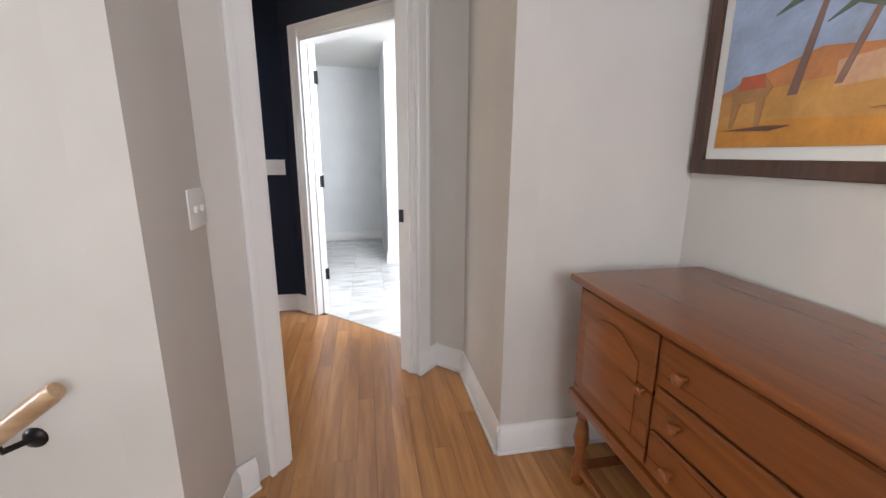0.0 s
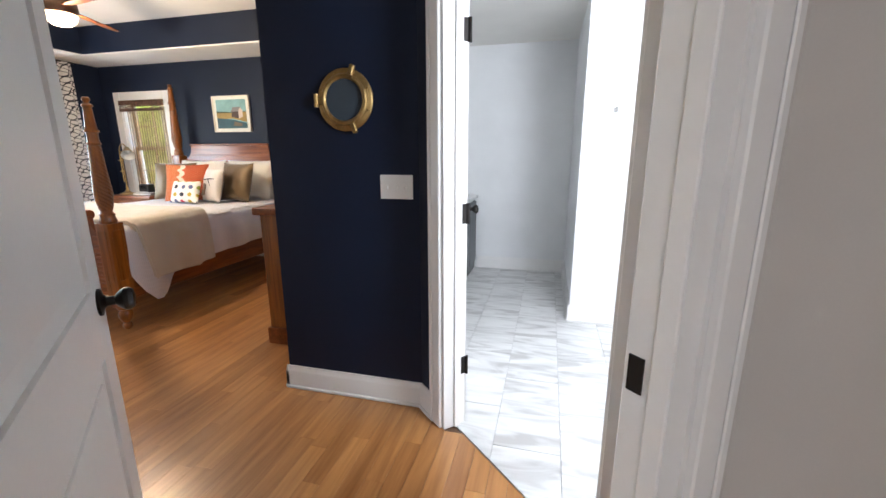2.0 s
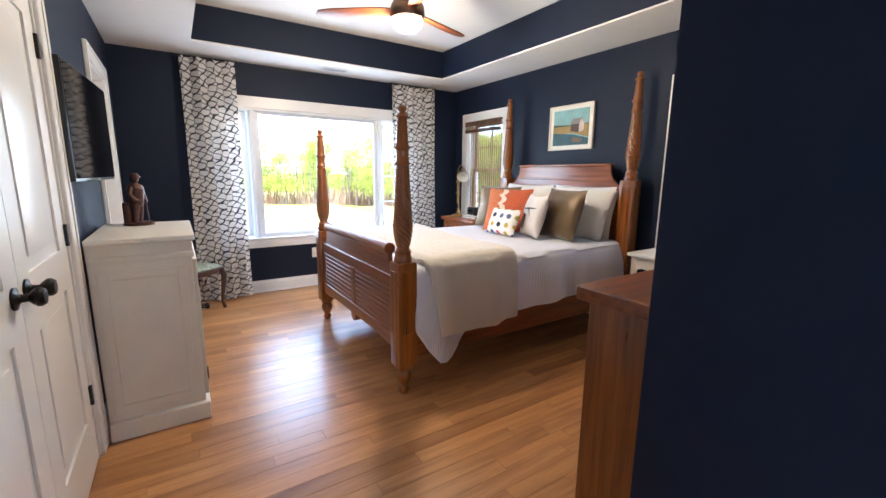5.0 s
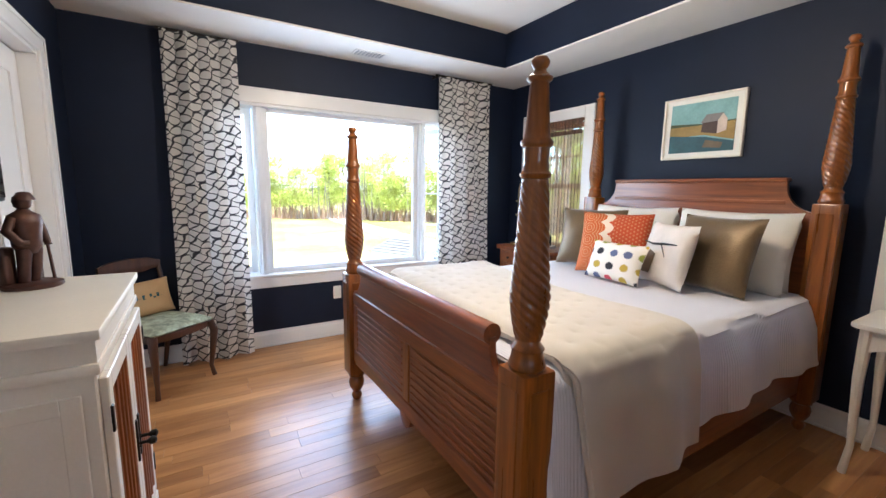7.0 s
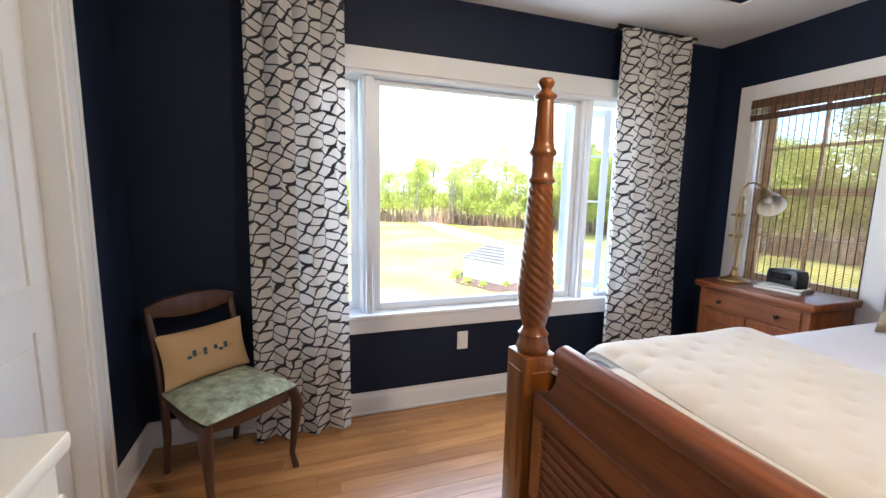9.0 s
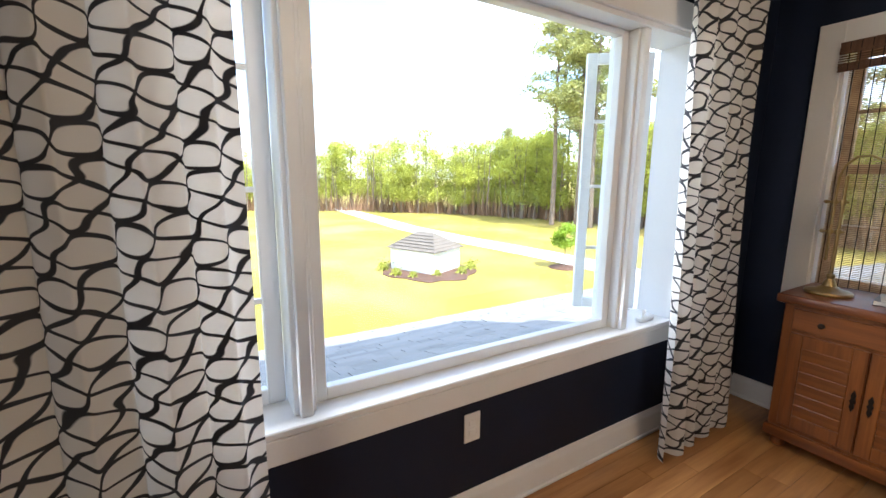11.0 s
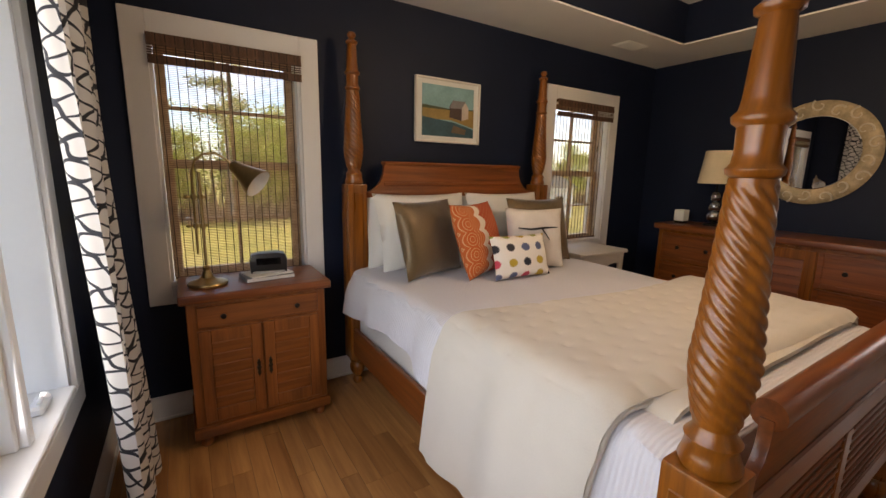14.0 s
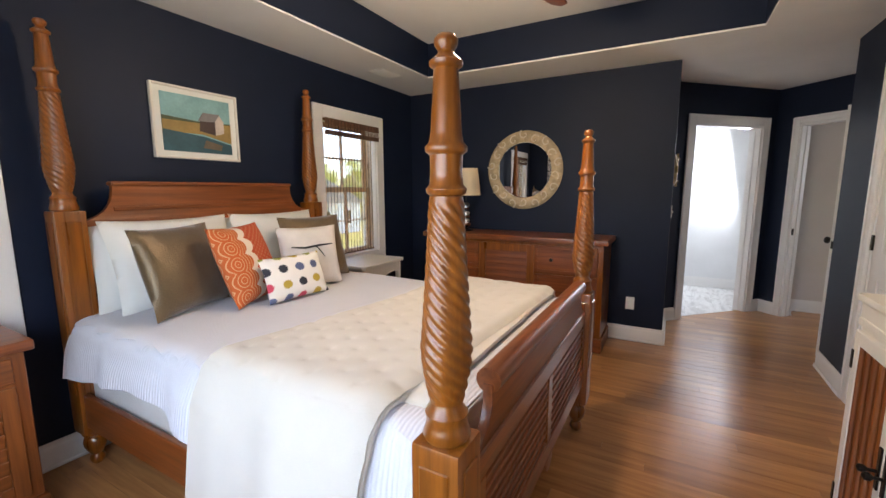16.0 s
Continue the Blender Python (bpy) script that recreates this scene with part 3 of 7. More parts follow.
def jamb(name, base, u0, u1, z1, th, stop=True):
    e = thing(name, "white painted door jamb", "door jamb", base.matrix_basis.copy(), kind="structure")
    part("jamb_leg", boxm((u0 - 0.002, -0.003, 0), (u0 + 0.018, th + 0.003, z1)), WHITE, e)
    part("jamb_leg", boxm((u1 - 0.018, -0.003, 0), (u1 + 0.002, th + 0.003, z1)), WHITE, e)
    part("jamb_head", boxm((u0 + 0.018, -0.003, z1 - 0.018), (u1 - 0.018, th + 0.003, z1 + 0.002)), WHITE, e)
    if stop:
        for x0, x1 in ((u0 + 0.018, u0 + 0.029), (u1 - 0.029, u1 - 0.018)):
            part("door_stop", boxm((x0, th * 0.45, 0), (x1, th * 0.45 + 0.035, z1 - 0.018), 0.002), WHITE, e)
    return e


casing("door_casing_bath", bath_wall, 0.215, 1.125, 2.05)
jamb("door_jamb_bath", bath_wall, 0.215, 1.125, 2.05, 0.115)
casing("door_casing_entry", entry_wall, 0.2475, 1.135, 2.05, 0.0, 0.07)
casing("door_casing_entry_hall", entry_wall, 0.2475, 1.135, 2.05, 0.113, 0.09, side=1)
jamb("door_jamb_entry", entry_wall, 0.2475, 1.135, 2.05, 0.113)
south = bpy.data.objects["wall_south"]
casing("door_casing_closet", south, 0.67, 2.04, 2.05)
jamb("door_jamb_closet", south, 0.67, 2.04, 2.05, 0.12, False)
casing("door_casing_corner", south, 3.29, 4.05, 2.05)
jamb("door_jamb_corner", south, 3.29, 4.05, 2.05, 0.12, False)


# doors
def door_leaf(name, label, m, w, h=2.02, th=0.035, knob_at=None, sides=(1, -1), hinge_side=None, group=""):
    """A leaf hinged at x = 0, reaching to x = w, thickness from y = 0 to th, with raised panels under an arch."""
    e = thing(name, label, "door", m, group, "structure")
    st, rail, lock = 0.115, 0.12, 0.92
    for nm, x0, x1, z0, z1 in (("stile", 0, st, 0.008, h), ("stile", w - st, w, 0.008, h), ("rail", st, w - st, 0.008, 0.24), ("rail", st, w - st, lock - 0.07, lock + 0.09), ("rail", st, w - st, h - rail, h)):
        part(nm, boxm((x0, 0, z0), (x1, th, z1)), WHITE, e)
    for z0, z1, arch in ((0.24, lock - 0.07, 0), (lock + 0.09, h - rail, 1)):
        bm = boxm((st - 0.004, 0.009, z0 - 0.004), (w - st + 0.004, th - 0.009, z1 + 0.004))
        pts = [(st + 0.045, z0 + 0.045), (w - st - 0.045, z0 + 0.045)]
        n = 9
        for i in range(n + 1):
            s = i / n
            pts.append((w - st - 0.045 - s * (w - 2 * st - 0.09), z1 - 0.045 - (0.05 * abs(2 * s - 1) ** 2 if arch else 0)))
        merge(bm, prism(pts, 0.003, th - 0.003, "y", 0.004))
        part("panel", bm, WHITE, e)
    if knob_at:
        for sgn in sides:
            prof = [(0.033, 0.0), (0.033, 0.006), (0.018, 0.010), (0.012, 0.016), (0.011, 0.032), (0.02, 0.040), (0.028, 0.050), (0.0285, 0.060), (0.022, 0.069), (0.008, 0.072)]
            k = part("knob", lathe(prof, 20), BLACK, e, "oil-rubbed bronze round knob")
            k.matrix_basis = T((knob_at, 0.0 if sgn < 0 else th, 0.97)) @ Matrix.Rotation(radians(90 * sgn) * -1, 4, "X")
        part("latch_plate", boxm((w - 0.0005, th / 2 - 0.011, 0.91), (w + 0.0015, th / 2 + 0.011, 0.97)), BLACK, e)
    return e


def hinge_part(parent, x, y, z, dx=0.045, dy=0.003, knuckle=True):
    bm = boxm((x - dx, y - dy, z - 0.045), (x + dx, y + dy, z + 0.045), 0.001)
    if knuckle:
        merge(bm, lathe([(0.006, -0.047), (0.006, 0.047)], 10), T((x, y, z)))
    return part("hinge", bm, BLACK, parent, "dark bronze butt hinge")


# the bedroom's entry door, open at a right angle against the angled wall
ang_entry = entry_wall.matrix_basis.to_euler().z
entry_hinge = entry_wall.matrix_basis @ Vector((1.117, -0.004, 0))
entry_door = door_leaf("door_entry", "white two-panel door standing open with a dark knob", T((entry_hinge.x, entry_hinge.y, 0.004)) @ Matrix.Rotation(ang_entry - radians(88.3), 4, "Z"), 0.866, knob_at=0.805)
for z in (0.32, 1.06, 1.81):
    hinge_part(entry_door, 0.0, 0.018, z, 0.003, 0.03)
    part("hinge_leaf", boxm((-0.035, -0.002, z - 0.045), (0.0, 0.001, z + 0.045)), BLACK, entry_door)
jm = bpy.data.objects["door_jamb_entry"]
part("strike_plate", boxm((0.2655, 0.004, 0.90), (0.2685, 0.034, 0.97)), BLACK, jm, "dark bronze strike plate")
# bathroom door, swung fully into the bathroom
bath_hinge = bath_wall.matrix_basis @ Vector((0.236, 0.118, 0))
bath_door = door_leaf("door_bath", "white two-panel door standing open into the bathroom", T((bath_hinge.x, bath_hinge.y, 0.004)) @ Matrix.Rotation(bath_wall.matrix_basis.to_euler().z + radians(146), 4, "Z"), 0.86, knob_at=0.80)
jb = bpy.data.objects["door_jamb_bath"]
for z in (0.32, 1.06, 1.81):
    hb = boxm((0.232, 0.062, z - 0.045), (0.2355, 0.116, z + 0.045), 0.002)
    merge(hb, lathe([(0.007, -0.047), (0.007, 0.047)], 10), T((0.238, 0.122, z)))
    part("hinge", hb, BLACK, jb, "dark bronze butt hinge")
for z in (0.32, 1.06, 1.81):
    part("hinge_leaf", boxm((-0.003, 0.0, z - 0.049), (0.001, 0.034, z + 0.041)), BLACK, bath_door, "dark bronze hinge leaf")
part("strike_plate", boxm((1.1045, 0.06, 0.865), (1.1068, 0.09, 0.935)), BLACK, jb, "dark bronze strike plate")
# closet pair and the corner door; the south wall's frame runs towards -x
ms = south.matrix_basis
for x0, w, kn in ((0.69, 0.662, 0.605), (1.358, 0.662, 0.057)):
    e = door_leaf("door_closet", "white two-panel closet door, closed, with a dark knob", ms @ T((x0, 0.004, 0.004)), w, knob_at=kn, sides=(-1,), group="closet doors")
    hx = 0.0 if kn > 0.3 else w
    for z in (0.32, 1.06, 1.81):
        hinge_part(e, hx, -0.006, z, 0.012, 0.006)
door_leaf("door_corner", "white arched two-panel door, closed, in a deep jamb", ms @ T((3.31, 0.078, 0.004)), 0.72, knob_at=0.06, sides=(-1,))


# windows
def big_window():
    e = thing("window_1", "wide white three-part window with an open casement", "window", T((-5.705, 0, 0)), kind="structure")
    y0, y1, z0, z1, xo = 2.90, 5.15, 0.60, 2.00, -0.17
    part("window_frame", boxm((xo - 0.01, y0 - 0.002, z0), (0.002, y0 + 0.03, z1)), VINYL, e)
    part("window_frame", boxm((xo - 0.01, y1 - 0.03, z0), (0.002, y1 + 0.002, z1)), VINYL, e)
    part("window_frame", boxm((xo - 0.01, y0 + 0.03, z1 - 0.02), (0.002, y1 - 0.03, z1 + 0.002)), VINYL, e)
    part("window_sill", boxm((xo - 0.03, y0 + 0.03, z0 - 0.004), (0.022, y1 - 0.03, z0 + 0.02), 0.004), WHITE, e, "white window stool")
    part("apron", boxm((0.001, y0 - 0.09, 0.512), (0.02, y1 + 0.09, 0.594), 0.003), WHITE, e)
    part("casing_head", boxm((0.001, y0 - 0.09, z1), (0.022, y1 + 0.09, z1 + 0.115), 0.003), WHITE, e)
    for a in (y0 - 0.09, y1):
        part("casing_leg", boxm((0.001, a, 0.594), (0.02, a + 0.09, z1), 0.003), WHITE, e)
    # mullions between centre pane and casements, with stepped edges
    for a, b in ((3.245, 3.315), (4.735, 4.805)):
        bm = boxm((xo - 0.01, a, z0 + 0.02), (-0.035, b, z1 - 0.02), 0.004)
        add_box(bm, (-0.05, a + 0.015, z0 + 0.02), (-0.012, b - 0.015, z1 - 0.02), 0.004)
        part("mullion", bm, VINYL, e)
    c0, c1 = 3.315, 4.735
    for d, k in ((0.042, -0.082), (0.03, -0.102)):
        bm = bmesh.new()
        for a, b in (((c0, z0 + 0.02), (c0 + d, z1 - 0.02)), ((c1 - d, z0 + 0.02), (c1, z1 - 0.02)), ((c0 + d, z0 + 0.02), (c1 - d, z0 + 0.02 + d)), ((c0 + d, z1 - 0.005 - d), (c1 - d, z1 - 0.02))):
            add_box(bm, (k - 0.04, a[0], a[1]), (k, b[0], b[1]), 0.003)
        part("pane_frame", bm, VINYL, e)
    g = part("pane", boxm((-0.125, c0 + 0.02, z0 + 0.03), (-0.121, c1 - 0.02, z1 - 0.03)), GLASS, e, "clear picture pane")
    g.visible_shadow = False

    def casement(x_h, y_h, w, turn, sgn):
        s = part("casement_sash", bmesh.new(), VINYL, e, "white casement sash")
        bm = bmesh.new()
        h0, h1, d, t = z0 + 0.025, z1 - 0.025, 0.052, 0.035
        for a, b in (((0, h0), (d, h1)), ((w - d, h0), (w, h1)), ((d, h0), (w - d, h0 + d)), ((d, h1 - d), (w - d, h1))):
            add_box(bm, (a[0], 0, a[1]), (b[0], t, b[1]), 0.004)
        for i in range(1, 4):
            zz = h0 + (h1 - h0) * i / 4
            add_box(bm, (d, 0.010, zz - 0.008), (w - d, 0.025, zz + 0.008))
        bm.to_mesh(s.data)
        bm.free()
        s.matrix_basis = T((x_h, y_h, 0)) @ Matrix.Rotation(turn, 4, "Z") @ Matrix.Diagonal((1, sgn, 1, 1))
        p = part("pane", boxm((d - 0.01, 0.015, h0 + d - 0.01), (w - d + 0.01, 0.019, h1 - d + 0.01)), GLASS, s)
        p.visible_shadow = False
        for zz in (0.82, 1.3, 1.82):
            part("sash_catch", boxm((w - 0.035, -0.012, zz - 0.03), (w - 0.02, 0.0, zz + 0.03), 0.003), VINYL, s)
    casement(-0.215, 5.113, 0.33, radians(233), 1)
    casement(-0.135, 3.24, 0.31, radians(-90), -1)
    # crank handle on the open casement's sill
    bm = boxm((-0.06, 4.92, z0 + 0.02), (-0.02, 5.03, z0 + 0.05), 0.008)
    merge(bm, tube([(-0.035, 4.95, z0 + 0.05), (-0.02, 4.94, z0 + 0.085), (0.0, 4.90, z0 + 0.095)], 0.007))
    part("crank", bm, VINYL, e, "white casement crank")


big_window()


def side_window(name, x0, x1, lift):
    e = thing(name, "double-hung window with stained sashes and white casing", "window", T((0, 5.88, 0)), kind="structure")
    z0, z1, w = 0.76, 2.01, 0.105
    for a, b in (((x0 - w, z0 - w), (x0, z1 + w)), ((x1, z0 - w), (x1 + w, z1 + w)), ((x0, z1), (x1, z1 + w)), ((x0, z0 - w), (x1, z0))):
        part("casing_leg", boxm((a[0], -0.02, a[1]), (b[0], -0.001, b[1]), 0.003), WHITE, e)
    part("window_sill", boxm((x0, -0.012, z0 - 0.002), (x1, 0.17, z0 + 0.018)), WHITE, e)
    for a, b in ((x0 - 0.002, x0 + 0.014), (x1 - 0.014, x1 + 0.002)):
        part("window_frame", boxm((a, -0.004, z0 + 0.018), (b, 0.18, z1)), WHITE, e)
    part("window_frame", boxm((x0 + 0.014, -0.004, z1 - 0.014), (x1 - 0.014, 0.18, z1 + 0.002)), WHITE, e)
    zm = 1.395
    for lo, hi, y in ((z0 + 0.02, zm + 0.02, 0.075), (zm - 0.02, z1 - 0.014, 0.112)):
        s = part("sash", bmesh.new(), SASHW, e, "brown stained wooden sash")
        bm = bmesh.new()
        a, b, d = x0 + 0.016, x1 - 0.016, 0.045
        for p, q in (((a, lo), (a + d, hi)), ((b - d, lo), (b, hi)), ((a + d, lo), (b - d, lo + d)), ((a + d, hi - d), (b - d, hi))):
            add_box(bm, (p[0], y, p[1]), (q[0], y + 0.034, q[1]), 0.003)
        xm = (a + b) / 2
        add_box(bm, (xm - 0.009, y + 0.006, lo + d), (xm + 0.009, y + 0.024, hi - d))
        add_box(bm, (a + d, y + 0.005, (lo + hi) / 2 - 0.009), (b - d, y + 0.025, (lo + hi) / 2 + 0.009))
        bm.to_mesh(s.data)
        bm.free()
        p = part("pane", boxm((a + d - 0.01, y + 0.014, lo + d - 0.01), (b - d + 0.01, y + 0.018, hi - d + 0.01)), GLASS, s)
        p.visible_shadow = False
    part("sash_lock", boxm((x1 - 0.05, 0.062, 1.60), (x1 - 0.035, 0.076, 1.66), 0.003), BLACK, e)
    # woven shade hung inside the frame
    bl = thing("woven_shade", "brown woven bamboo shade with a valance", "window shade", T((0, 5.88, 0)), "woven shades")
    bm = bmesh.new()
    zz = lift
    while zz < 1.90:
        k = random.uniform(-0.0008, 0.0008)
        add_box(bm, (x0 + 0.02, 0.036 + k, zz), (x1 - 0.02, 0.0382 + k, zz + 0.0052))
        zz += 0.0092
    tagged(part("slats", bm, REED, bl, "thin bamboo slats", smooth=0), kind="stuff")
    n = 17
    cord = None
    for i in range(n):
        m = T((x0 + 0.035 + (x1 - x0 - 0.07) * i / (n - 1), 0, 0))
        cord = again(cord, bl, m) if cord else part("cord", boxm((-0.0017, 0.033, lift), (0.0017, 0.036, 1.91)), CORD, bl, smooth=0, m=m)
    # folded valance: close bands at its head and foot, an open weave between
    val = part("valance", boxm((x0 + 0.006, -0.034, 1.985), (x1 - 0.006, -0.004, 2.006), 0.003), BAMBOO, bl)
    slat = None
    for i in range(24):
        z = 1.868 + 0.0058 * i
        if 5 < i < 15 and i % 2:
            continue
        m = T((random.uniform(0, 0.002), 0.003 * math.sin(i * 0.7), z))
        slat = again(slat, val, m) if slat else part("slat", boxm((x0 - 0.004, -0.046, 0), (x1 + 0.002, -0.041, 0.0052)), BAMBOO, val, smooth=0, m=m)
    tie = None
    for i in range(n):
        m = T((x0 + 0.035 + (x1 - x0 - 0.07) * i / (n - 1), 0, 0))
        tie = again(tie, val, m) if tie else part("tie", boxm((-0.002, -0.048, 1.868), (0.002, -0.046, 2.006)), CORD, val, smooth=0, m=m)
    part("bottom_bar", boxm((x0 + 0.02, 0.034, lift - 0.012), (x1 - 0.02, 0.044, lift)), BAMBOO, bl)


side_window("window_2", -5.40, -4.69, 0.79)
side_window("window_3", -2.60, -1.87, 0.80)


# ---- bedroom: bed ----
def post(e, x, y, head):
    top = 2.157 if head else 1.705
    zb = 1.30 if head else 0.83
    bm = lathe([(0.022, 0.0), (0.03, 0.012), (0.034, 0.03), (0.028, 0.045), (0.022, 0.052), (0.034, 0.07), (0.046, 0.095), (0.05, 0.12), (0.044, 0.145), (0.034, 0.155), (0.05, 0.165), (0.05, 0.19)], 20)
    blk = boxm((-0.061, -0.061, 0.185), (0.061, 0.061, zb), 0.010, 2)
    p = part("bed_post", blk, CHERRY, e, "carved rope-twist bed post")
    pan = None
    for a in range(4):
        m = Matrix.Rotation(a * math.pi / 2, 4, "Z")
        pan = again(pan, p, m) if pan else part("post_panel", boxm((-0.038, -0.0652, 0.40), (0.038, -0.0595, zb - 0.05), 0.003), CHERRY, p, m=m)
    part("foot", bm, CHERRY, p)
    bm = bmesh.new()
    k = (top - zb) / (1.705 - 0.83)
    pr = [(0.05, 0.0), (0.056, 0.012), (0.05, 0.03), (0.046, 0.05), (0.05, 0.062), (0.038, 0.078), (0.036, 0.09)]
    merge(bm, lathe([(r, zb + z * k) for r, z in pr], 24))
    n = 110
    prof = []
    for i in range(n + 1):
        s = i / n
        r = 0.036 + 0.021 * math.sin(math.pi * min(1, (s + 0.03) * 1.55)) ** 1.1 if s < 0.30 else 0.0566 - (0.0566 - 0.036) * ((s - 0.30) / 0.70) ** 0.85
        prof.append((max(r, 0.031), zb + (0.09 + 0.46 * s) * k))
    z0, z1 = prof[0][1], prof[-1][1]
    merge(bm, lathe(prof, 64, lambda z, a: 1 + 0.15 * (abs(math.sin(4.5 * a + (z - z0) * 108.0)) ** 0.7 - 0.7) * (1 if z0 + 0.01 < z < z1 - 0.01 else 0)))
    pr = [(0.033, 0.55), (0.042, 0.556), (0.044, 0.565), (0.036, 0.575), (0.034, 0.60), (0.035, 0.635), (0.044, 0.642), (0.045, 0.652), (0.036, 0.662), (0.033, 0.68), (0.026, 0.80), (0.025, 0.806),
          (0.034, 0.812), (0.035, 0.82), (0.026, 0.828), (0.018, 0.834), (0.016, 0.84), (0.024, 0.852), (0.025, 0.862), (0.018, 0.872), (0.006, 0.875)]
    merge(bm, lathe([(r, zb + z * k) for r, z in pr], 24))
    part("shaft", bm, CHERRY, p, "rope-twist turned shaft", smooth=50)
    p.matrix_basis = T((x, y, 0))
    return p


BX0, BX1, BY0, BY1 = -4.455, -2.915, 3.61, 5.74
bed = thing("four_poster_bed", "cherry four-poster bed with rope-twist posts and louvered footboard", "bed")
for x, y, hd in ((BX0 - 0.032, BY0 + 0.02, 0), (BX1 - 0.012, BY0 + 0.012, 0), (BX0 + 0.03, BY1 - 0.005, 1), (BX1 + 0.022, BY1 - 0.005, 1)):
    post(bed, x, y, hd)
# footboard
XM = (BX0 + BX1) / 2
half = (BX1 - BX0) / 2 - 0.05


def arc(cx, cz, r, a0, a1, n=6):
    return [(cx + r * math.cos(radians(a0 + (a1 - a0) * i / n)), cz + r * math.sin(radians(a0 + (a1 - a0) * i / n))) for i in range(n + 1)]


def board(h_mid, h_side, bottom, inset, y, th, drop, xm=XM):
    """A bed board whose top steps down to its ends in a hollow curve."""
    r = h_mid - h_side - 0.03
    pts = [(-half, bottom), *[(-half + half * 2 * i / 12, bottom + drop * math.sin(math.pi * i / 12) ** 2) for i in range(1, 12)], (half, bottom), (half, h_side)]
    pts += [(half - inset + r, h_side)] if r < inset else []
    pts += arc(half - inset + r, h_mid - 0.03, r, 270, 180)[0:]
    pts += [(half - inset, h_mid), (-half + inset, h_mid)]
    pts += arc(-half + inset - r, h_mid - 0.03, r, 0, -90)
    pts += [(-half, h_side)]
    return prism([(xm + p[0], p[1]) for p in pts], y - th / 2, y + th / 2, "y", 0.003)


fb = part("footboard", board(0.875, 0.735, 0.27, 0.11, BY0, 0.028, 0.035), CHERRY_X, bed, "louvered footboard with a rolled top rail")
bm = tube([(XM - half + 0.115, BY0, 0.885), (XM + half - 0.115, BY0, 0.885)], 0.036, 16)
part("top_rail", bm, CHERRY_X, fb)
part("lower_rail", boxm((XM - half, BY0 - 0.022, 0.29), (XM + half, BY0 + 0.022, 0.37), 0.005), CHERRY_X, fb)
part("middle_rail", boxm((XM - half, BY0 - 0.022, 0.655), (XM + half, BY0 + 0.022, 0.73), 0.005), CHERRY_X, fb)
for x in (XM - half + 0.03, XM, XM + half - 0.03):
    part("stile", boxm((x - 0.03, BY0 - 0.021, 0.37), (x + 0.03, BY0 + 0.021, 0.655), 0.004), CHERRY, fb)
part("pendant", prism([(XM - 0.06, 0.30), (XM - 0.045, 0.262), (XM - 0.02, 0.243), (XM, 0.238), (XM + 0.02, 0.243), (XM + 0.045, 0.262), (XM + 0.06, 0.30)], BY0 - 0.024, BY0 + 0.024, "y", 0.003), CHERRY_X, fb)
lv = None
for sx in (-1, 1):
    for i in range(8):
        m = T((XM + sx * half / 2, BY0 - 0.003, 0.388 + 0.0345 * i)) @ Matrix.Rotation(radians(-35), 4, "X")
        if lv is None:
            w = half / 2 - 0.045
            lv = part("louver", boxm((-w, -0.021, -0.005), (w, 0.021, 0.005), 0.003), CHERRY_X, fb, m=m)
        else:
            again(lv, fb, m)
# headboard
XH = -3.66
hb = part("headboard", board(1.43, 1.245, 0.35, 0.155, BY1 + 0.01, 0.03, 0.0, XH), CHERRY_X, bed, "tall panelled headboard")
part("cap", boxm((XH - half + 0.15, BY1 - 0.02, 1.418), (XH + half - 0.15, BY1 + 0.045, 1.443), 0.008), CHERRY_X, hb)
part("moulding", boxm((XH - half + 0.15, BY1 - 0.013, 1.29), (XH + half - 0.15, BY1 - 0.004, 1.312), 0.004), CHERRY_X, hb)
for x, y0, y1 in ((BX0, 0, 0), (BX1, 0, 0)):
    part("side_rail", boxm((x - 0.014, BY0 + 0.05, 0.225), (x + 0.014, BY1 - 0.05, 0.40), 0.004), CHERRY_Y, bed)
part("box_spring", boxm((BX0 + 0.03, BY0 + 0.05, 0.30), (BX1 - 0.03, BY1 - 0.04, 0.52), 0.03, 2), LINEN, bed)
part("mattress", boxm((BX0 + 0.025, BY0 + 0.055, 0.52), (BX1 - 0.025, BY1 - 0.04, 0.765), 0.05, 3), LINEN, bed)


